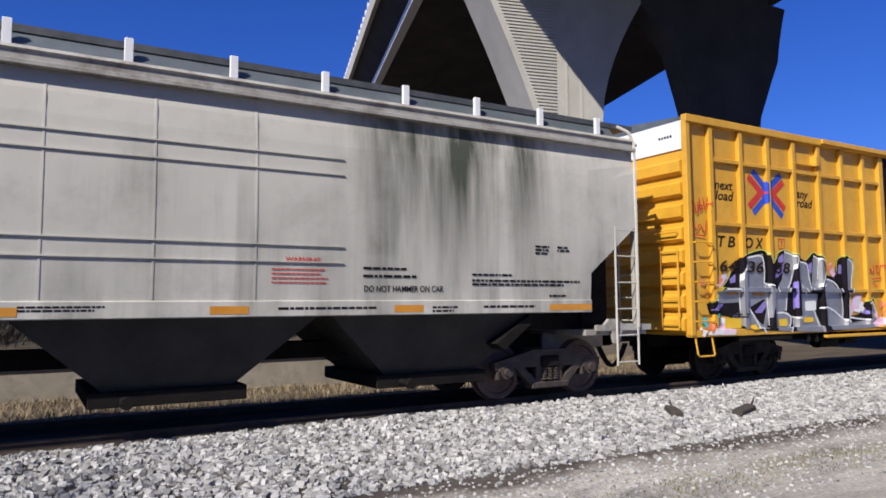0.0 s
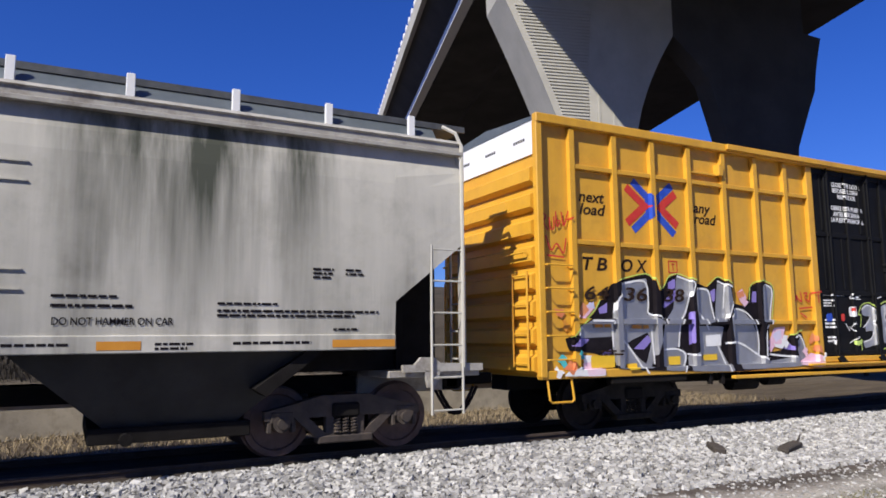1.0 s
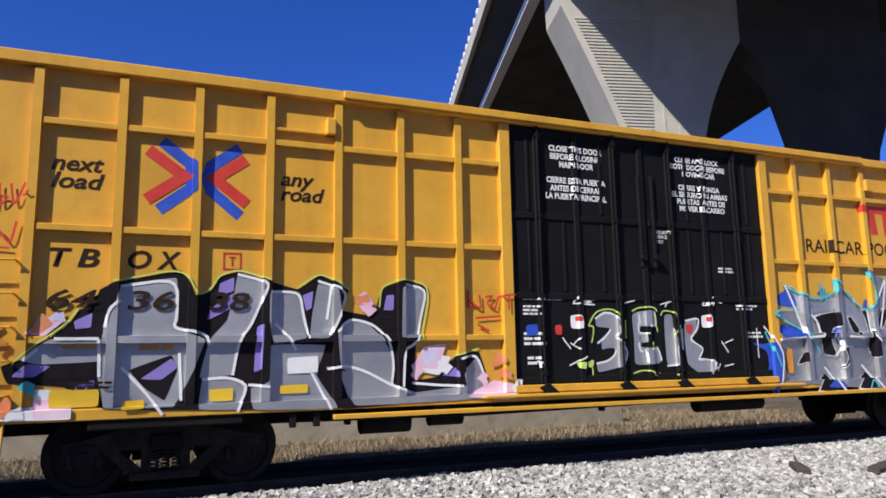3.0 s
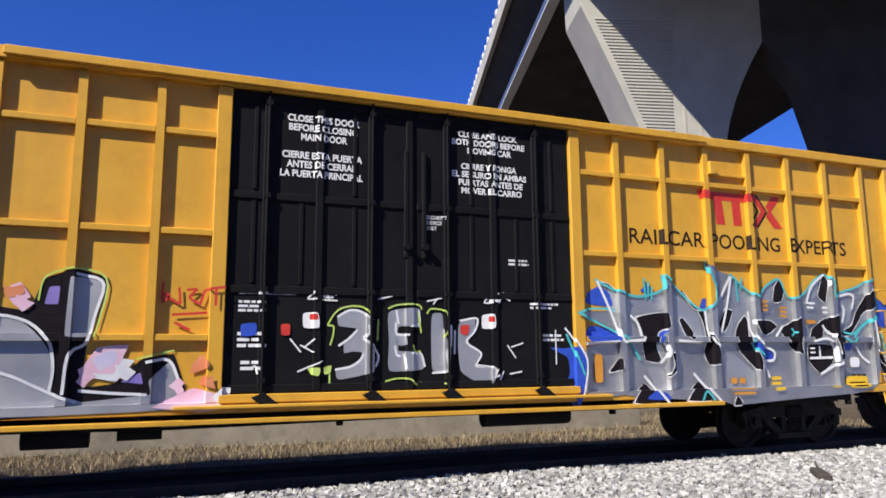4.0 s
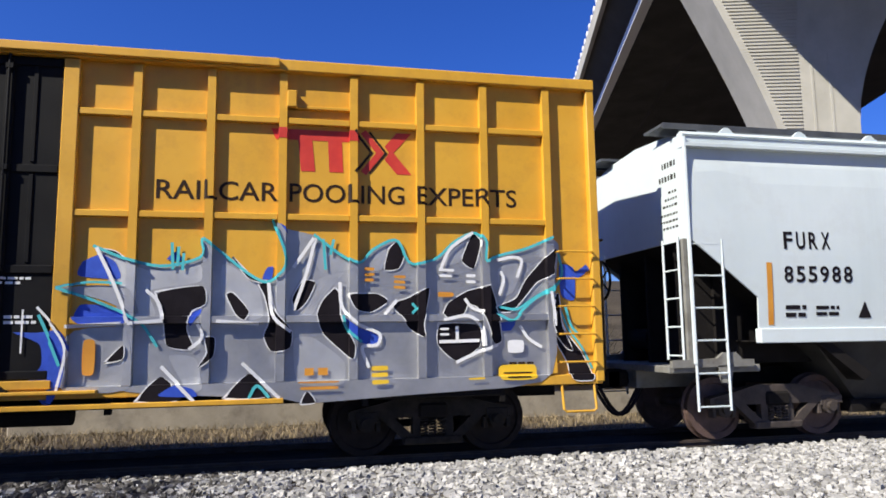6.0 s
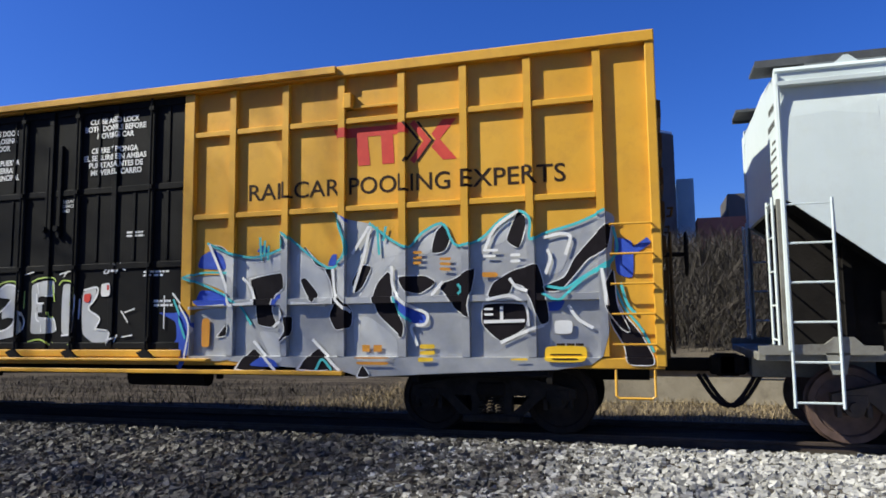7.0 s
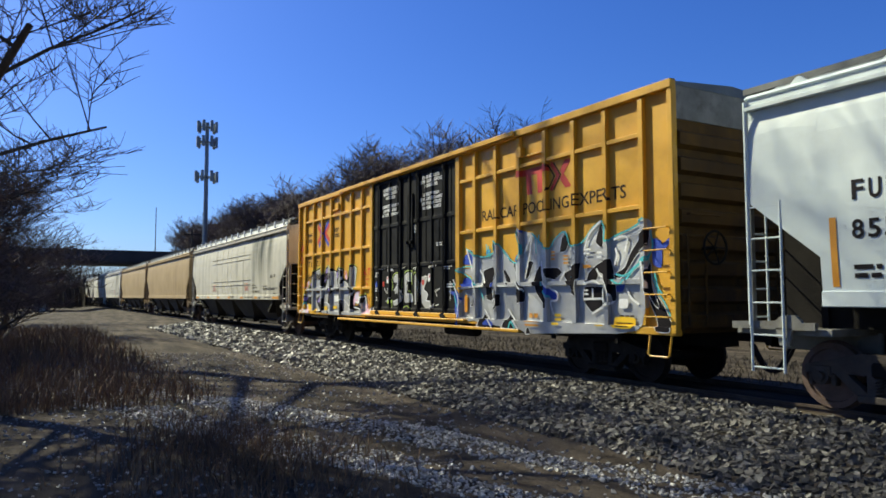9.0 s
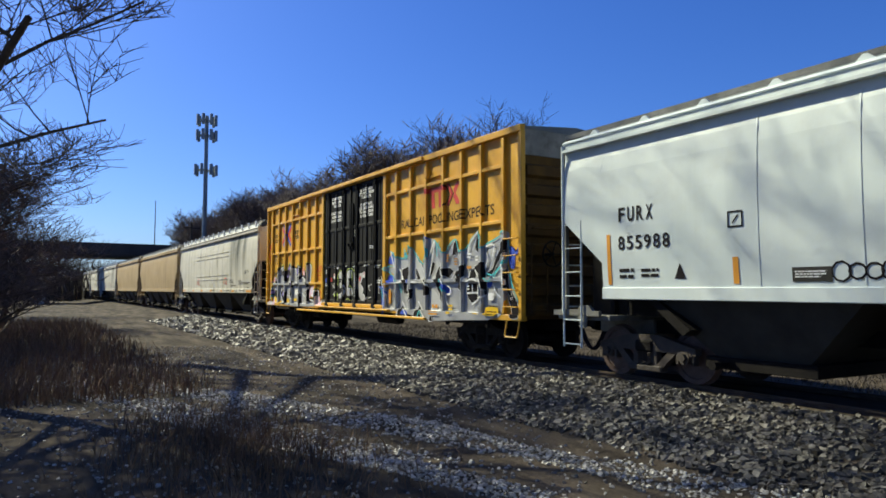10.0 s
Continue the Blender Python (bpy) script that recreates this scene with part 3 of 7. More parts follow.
def build_boxcar():
    car = tagged(new("boxcar"), "yellow high-cube boxcar with black doors and graffiti", "railcar", "cars of the freight train")
    bm = bmesh.new()
    box(bm, -9.24, 9.24, PANEL, -PANEL, 1.0, 5.03)
    part("body", bm, YELLOW, car)
    # roof with shallow seams
    bm = bmesh.new()
    prism_x(bm, [(-1.57, 5.06), (-1.57, 5.11), (0, 5.24), (1.57, 5.11), (1.57, 5.06)], -9.3, 9.3)
    for i in range(15):
        x = -8.6 + i * 17.2 / 14
        prism_x(bm, [(-1.56, 5.10), (-1.56, 5.14), (0, 5.28), (1.56, 5.14), (1.56, 5.10), (0, 5.23)], x - 0.04, x + 0.04)
    part("roof", bm, ROOFGREY, car, "grey galvanised roof")
    for s in (-1, 1):
        bm = bmesh.new()
        box(bm, -9.32, 9.32, s * 1.58, s * 1.45, 5.0, 5.15, 0.012)
        part("top_chord", bm, YELLOW, car)
        bm = bmesh.new()
        box(bm, -5.0, 5.0, s * 1.64, s * 1.585, 5.03, 5.14, 0.01)
        part("door_track", bm, YELLOW, car)
        bm = bmesh.new()
        box(bm, -9.3, 9.3, s * 1.54, s * 1.40, 0.92, 1.05, 0.01)
        part("side_sill", bm, YELLOW, car)
        bm = bmesh.new()
        box(bm, -5.1, 5.1, s * 1.60, s * 1.50, 0.80, 0.86, 0.008)
        box(bm, -3.0, 3.0, s * 1.66, s * 1.545, 0.98, 1.02, 0.008)
        box(bm, -2.5, 2.5, s * 1.58, s * 1.46, 1.04, 1.14, 0.008)
        part("door_sill", bm, YELLOW, car)
        for e in (-1, 1):
            bm = bmesh.new()
            box(bm, e * 9.32, e * 9.2, s * 1.56, s * 1.44, 0.95, 5.02, 0.012)
            part("corner_post", bm, YELLOW, car)
    bm = bmesh.new()
    prism_x(bm, [(PANEL + 0.01, 0), (RIB + 0.012, 0.012), (RIB, 0.025), (RIB, 3.9), (RIB + 0.012, 3.93), (PANEL + 0.01, 3.95)], -0.05, 0.05)
    rib = part("rib", bm, YELLOW, car)
    rib.matrix_basis = pose(RIBS[1], 0, 1.05)
    for s in (-1, 1):
        for e in (-1, 1):
            for r in RIBS[1:]:
                if (s, e, r) != (-1, 1, RIBS[1]):
                    again(rib, car, pose(e * r, 0, 1.05, 0, 0, 0 if s < 0 else 180))
            bm = bmesh.new()
            box(bm, e * 2.46, e * 2.64, s * 1.552, s * 1.45, 1.05, 4.99, 0.01)
            part("door_post", bm, YELLOW, car)
            for g in GIRTS:
                edges = [2.64] + [r + d for r in RIBS[1:-1] for d in (-0.05, 0.05)] + [8.55]
                for a, b in zip(edges[::2], edges[1::2]):
                    bm = bmesh.new()
                    box(bm, e * a, e * b, s * 1.538, s * 1.45, g - 0.04, g + 0.04, 0.008)
                    part("girt", bm, YELLOW, car)
    # the doors
    for s in (-1, 1):
        bm = bmesh.new()
        box(bm, -2.456, 2.456, s * 1.44, s * 1.4875, 1.06, 5.0)
        part("door_backing", bm, BLACK, car)
    for s in (-1, 1):
        for e in (-1, 1):
            bm = bmesh.new()
            box(bm, e * 0.02, e * 2.455, s * 1.44, s * 1.491, 1.14, 4.99, 0.004)
            door = part("door", bm, BLACK, car, "black ribbed plug door leaf")
            for z in (1.2, 2.42, 3.62, 4.93):
                bm = bmesh.new()
                box(bm, e * 0.03, e * 2.44, s * 1.515, s * 1.455, z - 0.05, z + 0.05, 0.01)
                part("door_rail", bm, BLACK, door)
            for x in ([abs(r) for r in DOOR_RIBS if r * e > 0] if s < 0 else [0.5, 1.2, 1.9]):
                bm = bmesh.new()
                box(bm, e * (x - 0.05), e * (x + 0.05), s * 1.53, s * 1.455, 1.16, 4.97, 0.01)
                part("door_rib", bm, BLACK, door)
            for x, z0, z1 in ((0.85, 2.5, 3.55), (1.55, 2.5, 3.55), (2.15, 2.5, 3.55), (0.85, 3.7, 4.88), (2.15, 3.7, 4.88)):
                bm = bmesh.new()
                box(bm, e * (x - 0.025), e * (x + 0.025), s * 1.508, s * 1.455, z0, z1, 0.006)
                part("stiffener", bm, BLACK, door)
            for x in (0.47, 1.87) if e > 0 else (0.62, 2.0):
                bm = bmesh.new()
                rod(bm, (e * x, s * 1.56, 1.02), (e * x, s * 1.56, 5.0), 0.018)
                for z in (1.3, 2.42, 3.62, 4.85):
                    box(bm, e * x - 0.04, e * x + 0.04, s * 1.575, s * 1.52, z - 0.03, z + 0.03)
                part("lock_rod", bm, BLACK, door)
                bm = bmesh.new()
                prism(bm, [(e * x - 0.12, 1.10), (e * x + 0.03, 1.16), (e * x + 0.2, 1.02), (e * x + 0.14, 0.98), (e * x - 0.02, 1.02)], s * 1.62, s * 1.52)
                part("door_roller", bm, BLACK, door)
            bm = bmesh.new()
            box(bm, e * 0.10, e * 0.16, s * 1.54, s * 1.48, 2.9, 4.4, 0.01)
            rod(bm, (e * 0.13, s * 1.6, 3.05), (e * 0.13, s * 1.5, 3.05), 0.05)
            part("lock_bar", bm, BLACK, door)
        # door stop on the upper panels
        for e in (-1, 1):
            bm = bmesh.new()
            box(bm, e * 5.1, e * 5.22, s * 1.60, s * 1.455, 4.52, 4.74, 0.01)
            box(bm, e * 5.1, e * 5.9, s * 1.53, s * 1.455, 4.52, 4.56, 0.006)
            part("door_stop", bm, YELLOW, car)
    # ends: corrugated, with a white band on top; the +x end's colours are darkened for shade
    for e in (-1, 1):
        bm = bmesh.new()
        box(bm, e * 9.22, e * 9.26, -1.45, 1.45, 0.95, 4.5)
        end = part("end_wall", bm, SHADED_SOOTY if e > 0 else YELLOW, car, "corrugated yellow end wall with soot streaks, darkened for shade" if e > 0 else "corrugated yellow end wall")
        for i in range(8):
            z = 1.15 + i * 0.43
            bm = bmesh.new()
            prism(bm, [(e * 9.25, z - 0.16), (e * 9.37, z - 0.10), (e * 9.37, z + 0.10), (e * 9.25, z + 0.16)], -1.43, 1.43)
            part("corrugation", bm, SHADED_SOOTY if e > 0 else YELLOW, end)
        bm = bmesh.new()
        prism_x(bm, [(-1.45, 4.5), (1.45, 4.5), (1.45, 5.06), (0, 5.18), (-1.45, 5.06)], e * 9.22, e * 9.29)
        part("end_band", bm, P_WHITE if e < 0 else GRIMY_SHADED, end, "white painted band" if e < 0 else "pale band darkened for shade")
    return car


def finish_boxcar(car):
    """Ladders, handrails, underframe, trucks and couplers."""
    for s in (-1, 1):
        for e in (-1, 1):
            for k in range(5):
                bm = bmesh.new()
                z = 1.22 + k * 0.37
                pipe(bm, [(e * 8.70, s * 1.46, z), (e * 8.70, s * 1.61, z), (e * 9.20, s * 1.61, z), (e * 9.20, s * 1.50, z)], 0.014)
                part("rung", bm, YELLOW, car)
            bm = bmesh.new()
            pipe(bm, [(e * 8.72, s * 1.50, 0.98), (e * 8.72, s * 1.57, 0.60), (e * 8.76, s * 1.57, 0.57), (e * 9.14, s * 1.57, 0.57), (e * 9.18, s * 1.57, 0.60), (e * 9.18, s * 1.50, 0.98)], 0.018)
            part("sill_step", bm, YELLOW, car)
            # ladder and grab irons of the +x end share its shade-darkened yellow
            ladder(e * 9.42, s * 1.15, 1.1, 2.6, 0.42, 4, SHADED_SOOTY if e > 0 else YELLOW, car, along="y")
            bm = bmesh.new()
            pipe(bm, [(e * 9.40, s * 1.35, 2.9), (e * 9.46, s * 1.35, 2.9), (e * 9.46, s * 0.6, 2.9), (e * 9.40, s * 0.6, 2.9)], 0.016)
            part("grab_iron", bm, SHADED_SOOTY if e > 0 else YELLOW, car)
    bm = bmesh.new()
    for k in range(20):
        a, b = 2 * math.pi * k / 20, 2 * math.pi * (k + 1) / 20
        rod(bm, (9.62, -0.95 + 0.27 * math.cos(a), 2.35 + 0.27 * math.sin(a)), (9.62, -0.95 + 0.27 * math.cos(b), 2.35 + 0.27 * math.sin(b)), 0.02, n=5)
    for k in range(5):
        a = 2 * math.pi * k / 5
        rod(bm, (9.60, -0.95, 2.35), (9.62, -0.95 + 0.27 * math.cos(a), 2.35 + 0.27 * math.sin(a)), 0.014, n=5)
    rod(bm, (9.25, -0.95, 2.35), (9.63, -0.95, 2.35), 0.03)
    part("brake_wheel", bm, UNDER, car, "black hand brake wheel")
    bm = bmesh.new()
    box(bm, -9.1, 9.1, -0.25, 0.25, 0.68, 0.98)
    for x in (-7.05, -3.5, 0, 3.5, 7.05):
        box(bm, x - 0.15, x + 0.15, -1.35, 1.35, 0.78, 0.98)
    box(bm, -9.2, 9.2, -1.4, 1.4, 0.95, 1.0)
    part("underframe", bm, UNDER, car)
    bm = bmesh.new()
    rod(bm, (-4.6, -1.0, 0.68), (-3.9, -1.0, 0.68), 0.14, n=14)
    rod(bm, (-3.6, -1.0, 0.72), (-3.1, -1.0, 0.72), 0.12, n=14)
    rod(bm, (1.2, -1.0, 0.7), (2.6, -1.0, 0.7), 0.13, n=14)
    pipe(bm, [(-6, -1.2, 0.78), (-3, -1.2, 0.74), (0, -1.25, 0.78), (3.2, -1.25, 0.8), (6, -1.1, 0.8)], 0.02)
    part("brake_gear", bm, UNDER, car)
    for x in (-5.6, -5.3, 3.1, 6.1, 7.9, -1.0, -4.9):
        bm = bmesh.new()
        box(bm, x - 0.04, x + 0.04, -1.5, -1.42, 0.72, 0.93, 0.008)
        part("hanger", bm, UNDER, car)
    for e in (-1, 1):
        bm = bmesh.new()
        box(bm, e * 6.2, e * 7.9, -1.51, -1.35, 0.80, 0.93, 0.02)
        part("jacking_pad", bm, UNDER, car)
    # the boxcar's trucks take the steel copies darkened for shade
    cache = {}
    for e in (-1, 1):
        truck(car, e * 7.05, cache, SHADED_TRUCK, SHADED_WHEEL)
        coupler(car, e * 9.3, e)


# ---------------------------------------------------------------- covered hopper
def hopper_section(z):
    """Half width of the hopper's side at a height: a gentle outward curve."""
    t = min(max((z - 1.45) / 2.9, 0), 1)
    return 1.50 + 0.07 * math.sin(math.pi * t) ** 0.8 - 0.05 * max(0, t - 0.85) / 0.15


def build_hopper(name, material, label, post_material, rise=0.0, chord=None, low_paint=None):
    car = tagged(new(name), label, "railcar", "cars of the freight train")
    # the two curved side sheets
    xs = [-9.55, -9.0, -8.5, -6, -3, 0, 3, 6, 8.5, 9.0, 9.55]

    def low(x):
        return 2.08 + (abs(x) - 8.5) * 0.8
    for s in (-1, 1):
        bm = bmesh.new()
        rows = 10
        for a, b in zip(xs, xs[1:]):
            grid = []
            for x in (a, b):
                z0 = low(x) if abs(a + b) > 17 else 1.62
                col = []
                for k in range(rows + 1):
                    z = z0 + (4.28 - z0) * k / rows
                    col.append((x, s * hopper_section(z), z))
                grid.append(col)
            va = [[bm.verts.new(p) for p in col] for col in grid]
            for k in range(rows):
                bm.faces.new((va[0][k], va[1][k], va[1][k + 1], va[0][k + 1]))
        bmesh.ops.remove_doubles(bm, verts=bm.verts, dist=0.002)
        # thickness
        geo = bmesh.ops.extrude_face_region(bm, geom=bm.faces[:])["geom"]
        for v in geo:
            if isinstance(v, bmesh.types.BMVert):
                v.co.y -= s * 0.03
        part("side_sheet", bm, material, car, smooth=False)
        bm = bmesh.new()
        box(bm, -8.5, 8.5, s * 1.555, s * 1.42, 1.42, 1.63, 0.012)
        part("side_sill", bm, material, car)
        bm = bmesh.new()
        prism_x(bm, [(s * 1.40, 4.26), (s * 1.60, 4.26), (s * 1.60, 4.31), (s * 1.545, 4.33), (s * 1.545, 4.42), (s * 1.575, 4.44), (s * 1.50, 4.50), (s * 1.40, 4.47)], -9.57, 9.57)
        part("top_chord", bm, chord or material, car)
    # roof, hatches, running boards
    bm = bmesh.new()
    prism_x(bm, [(-1.48, 4.44), (-1.0, 4.56), (0, 4.62), (1.0, 4.56), (1.48, 4.44), (0, 4.40)], -9.5, 9.5)
    part("roof", bm, material, car)
    bm = bmesh.new()
    box(bm, -8.9, 8.9, -0.32, 0.32, 4.60, 4.70, 0.02)
    for i in range(9):
        box(bm, -8.0 + i * 2 - 0.05, -8.0 + i * 2 + 0.05, -0.4, 0.4, 4.60, 4.76, 0.01)
    part("hatch_trough", bm, ROOFGREY, car)
    for s in (-1, 1):
        bm = bmesh.new()
        z = 4.74 - rise
        box(bm, -9.75, 9.75, s * 1.32, s * 0.78, z, z + 0.04)
        box(bm, -9.75, 9.75, s * 1.34, s * 1.31, z - 0.04, z + 0.05)
        for i in range(40):
            box(bm, -9.6 + i * 0.49, -9.57 + i * 0.49, s * 1.31, s * 0.78, z + 0.04, z + 0.05)
        part("running_board", bm, GRATE, car)
        # dark strip added in place of the roof edge's shaded curve
        bm = bmesh.new()
        prism_x(bm, [(s * 1.46, 4.50), (s * 1.30, 4.72 - rise), (s * 1.26, 4.72 - rise), (s * 1.42, 4.49)], -9.2, 9.2)
        part("shaded_roof_edge", bm, ROOFGREY, car)
        bm = bmesh.new()
        if not rise:
            box(bm, -0.05, 0.05, s * 1.50, s * 1.44, 4.45, 4.79, 0.005)
        else:
            prism(bm, [(-0.16, 4.49), (0.16, 4.49), (0.03, 4.60), (-0.03, 4.60)], s * 1.46, s * 1.40)
        post = part("board_bracket", bm, post_material, car)
        post.matrix_basis = pose(-8.78, 0, 0)
        for i in range(1, 15):
            again(post, car, pose(-8.78 + i * 1.254, 0, 0))
    # ends
    for e in (-1, 1):
        bm = bmesh.new()
        box(bm, e * 9.50, e * 9.56, -1.5, 1.5, 2.92, 4.45)
        part("end_sheet", bm, material, car)
        # slope sheet: near-black colour carries the shade on its underside
        bm = bmesh.new()
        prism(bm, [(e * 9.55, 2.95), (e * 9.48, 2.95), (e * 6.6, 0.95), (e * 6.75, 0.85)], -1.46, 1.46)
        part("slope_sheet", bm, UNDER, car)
        bm = bmesh.new()
        box(bm, e * 8.45, e * 9.9, -1.42, 1.42, 1.02, 1.12, 0.01)
        box(bm, e * 8.4, e * 9.85, -0.35, 0.35, 0.75, 1.05, 0.01)
        part("platform", bm, low_paint or material, car)
        bm = bmesh.new()
        box(bm, e * 8.75, e * 8.85, -1.0, 1.0, 1.1, 2.55)
        box(bm, e * 9.25, e * 9.32, -0.9, -0.3, 1.12, 1.7, 0.02)
        rod(bm, (e * 9.2, 0.2, 1.5), (e * 9.2, 0.9, 1.5), 0.17, n=14)
        part("brake_gear", bm, UNDER, car)
        for y in (-0.9, 0.0, 0.9):
            bm = bmesh.new()
            prism(bm, [(e * 7.1, 1.12), (e * 9.42, 1.12), (e * 9.42, 2.86)], y - 0.03, y + 0.03)
            part("shear_plate", bm, UNDER, car)
        for s in (-1, 1):
            bm = bmesh.new()
            prism(bm, [(e * 9.62, 1.15), (e * 9.62, 2.92), (e * 9.56, 2.92), (e * 9.56, 1.15)], s * 1.50, s * 1.42)
            prism(bm, [(e * 8.62, 1.10), (e * 9.9, 1.10), (e * 9.9, 1.2), (e * 9.2, 1.22), (e * 9.1, 1.30), (e * 8.9, 1.30), (e * 8.8, 1.2), (e * 8.62, 1.2)], s * 1.53, s * 1.46)
            prism(bm, [(e * 8.95, 1.12), (e * 9.2, 1.12), (e * 9.14, 0.88), (e * 9.0, 0.88)], s * 1.53, s * 1.48)
            part("end_post", bm, low_paint or material, car)
            ladder(e * 9.30, s * 1.56, 0.50, 2.90, 0.50, 6, material, car)
            bm = bmesh.new()
            pipe(bm, [(e * 9.56, s * 1.56, 1.15), (e * 9.56, s * 1.57, 4.4)] + ([] if rise else [(e * 9.50, s * 1.50, 4.62), (e * 9.35, s * 1.36, 4.74)]), 0.03)
            part("corner_pipe", bm, material, car)
            ladder(e * 9.66, s * 1.22, 1.2, 2.95, 0.42, 5, material, car, along="y")
    # discharge pockets, their grey darkened for the shade under the car
    bm = bmesh.new()
    for v in ((-1.05, -1.42, 1.45), (1.05, -1.42, 1.45), (1.05, 1.42, 1.45), (-1.05, 1.42, 1.45)):
        bm.verts.new((v[0] * 1.75, v[1], v[2]))
    for v in ((-0.78, -0.95, 0.52), (0.78, -0.95, 0.52), (0.78, 0.95, 0.52), (-0.78, 0.95, 0.52)):
        bm.verts.new(v)
    bm.verts.ensure_lookup_table()
    vs = bm.verts
    for f in ((0, 1, 2, 3), (7, 6, 5, 4), (0, 4, 5, 1), (1, 5, 6, 2), (2, 6, 7, 3), (3, 7, 4, 0)):
        bm.faces.new([vs[i] for i in f])
    pocket = part("discharge_pocket", bm, POCKET_GREY, car)
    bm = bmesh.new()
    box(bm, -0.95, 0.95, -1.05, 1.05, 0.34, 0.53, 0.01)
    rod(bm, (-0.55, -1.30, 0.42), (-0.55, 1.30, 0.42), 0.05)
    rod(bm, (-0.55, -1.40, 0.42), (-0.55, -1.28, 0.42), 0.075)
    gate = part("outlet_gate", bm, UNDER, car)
    for i, x in enumerate((-5.7, -1.9, 1.9, 5.7)):
        if i:
            again(pocket, car, pose(x, 0, 0)), again(gate, car, pose(x, 0, 0))
        else:
            pocket.matrix_basis = gate.matrix_basis = pose(x, 0, 0)
    bm = bmesh.new()
    box(bm, -9.8, 9.8, -0.28, 0.28, 0.78, 1.02)
    box(bm, -8.5, 8.5, -1.4, 1.4, 1.44, 1.46)
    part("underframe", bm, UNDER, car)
    cache = {}
    for e in (-1, 1):
        truck(car, e * 7.95, cache)
        coupler(car, e * 9.3, e)
    return car


# pocket grey darkened for shade under the cars; also used for print
POCKET_GREY = mat("pocket_shade_and_print_grey", (0.030, 0.029, 0.026), (0.055, 0.052, 0.047), 1.5, 0.8, bump=0.2, dirt=((0.03, 0.025, 0.022), 0.6, 2), spec=0.2)


# ---------------------------------------------------------------- viaduct
DECK_AZ = 73.0
DECK = pose(0, 0, EYE, 0, 0, DECK_AZ)      # x along the deck, y to its left, heights above the eye


def build_viaduct():
    via = tagged(new("viaduct"), "tall pale concrete road viaduct on a forked pier", "bridge")
    via.matrix_basis = DECK
    top, bot = 21.6, 18.5
    # deck with a slanting overhang; y is minus the offset to the right
    bm = bmesh.new()
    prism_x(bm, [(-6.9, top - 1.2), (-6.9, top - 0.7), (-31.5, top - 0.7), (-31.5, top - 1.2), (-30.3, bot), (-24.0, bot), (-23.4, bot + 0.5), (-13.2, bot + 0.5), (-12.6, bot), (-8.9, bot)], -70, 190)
    # the deck's dark colour carries the shade on its underside
    part("deck", bm, SHADED_CONCRETE, via)
    # added strip: its white stands in for sunlight on the deck's lower edge
    bm = bmesh.new()
    prism_x(bm, [(-8.15, bot - 0.15), (-8.75, bot - 0.15), (-8.75, bot + 0.05), (-8.15, bot + 0.35)], -70, 190)
    part("sunlit_edge_strip", bm, P_WHITE, via, "white strip standing in for the sunlit deck edge")
    for y0, y1 in ((-6.9, -6.6), (-31.5, -31.8)):
        bm = bmesh.new()
        prism_x(bm, [(y0, top - 1.3), (y1, top - 1.3), (y1, top - 0.2), (y0, top - 0.2)], -70, 190)
        parapet = part("parapet", bm, CONCRETE, via)
        bm = bmesh.new()
        box(bm, 0, 0.4, y0 - 0.02, y1 + 0.02, top - 0.2, top + 0.15)
        post = part("railing_post", bm, P_WHITE, parapet)
        for i in range(1, 75):
            again(post, parapet, pose(i * 1.3, 0, 0))
    # pier: a stout fluted leg and a slender one coloured dark for shade, meeting in a pointed arch under the deck
    apex = (-17.8, 14.9)

    def arch_left(z):
        t = max(0.0, min(1.0, (z - 9.0) / 5.9))
        return -15.6 - 2.2 * t ** 1.7

    def arch_right(z):
        t = max(0.0, min(1.0, (14.9 - z) / 17.0))
        return -17.8 - 1.1 * min(1.0, t * 9) - 4.4 * t ** 0.85

    def outer(z):
        return -12.3 + 3.1 * max(0.0, min(1.2, (z - 8.2) / 7.8)) ** 1.15
    up = [-2.2, 4, 8, 9, 10, 11, 12, 12.8, 13.5, 14.1, 14.5, 14.75]
    down = [16.5, 15.4, 14.5, 13.5, 12.5, 11.5, 10.5, 9.5, 8.9, 8.2, 4, -2.2]
    bm = bmesh.new()
    prism_x(bm, [(arch_left(z), z) for z in up] + [apex, (-17.8, 18.48), (-8.9, 18.48)] + [(outer(z), z) for z in down], 31.0, 33.8)
    leg = part("pier_leg", bm, CONCRETE, via, "pale fluted concrete leg")
    # fluted panel with a plain margin on both sides
    flute = None
    for k in range(72):
        z = 4.5 + k * 0.16
        a, b = outer(z) - 0.35, max(arch_left(z) + 0.9, -13.2 - 0.1 * max(0.0, z - 13))
        if a - b < 0.15:
            continue
        bm = bmesh.new()
        prism_x(bm, [(-0.5, -0.055), (0.5, -0.025), (0.5, 0.045), (-0.5, 0.015)], 30.955, 31.02)
        m = Matrix.LocRotScale((0, (a + b) / 2, z), None, (1, a - b, 1))
        if flute:
            bm.free()
            again(flute, leg, m)
        else:
            flute = part("flute", bm, CONCRETE, leg)
            flute.matrix_basis = m
    for y in (-13.75, -14.5):
        bm = bmesh.new()
        box(bm, 30.97, 31.02, y - 0.05, y + 0.05, -2, 12.2)
        part("joint_strip", bm, CONCRETE, leg)
    bm = bmesh.new()
    edge = [(-25.6 - 0.6 * max(0.0, min(1.0, (z - 12) / 3.4)) ** 1.5 + 1.3 * max(0.0, min(1.0, (12.5 - z) / 3.5)), z) for z in (15.4, 14.5, 13.5, 12.5, 11.5, 10.5, 9.5, 8, -2.2)]
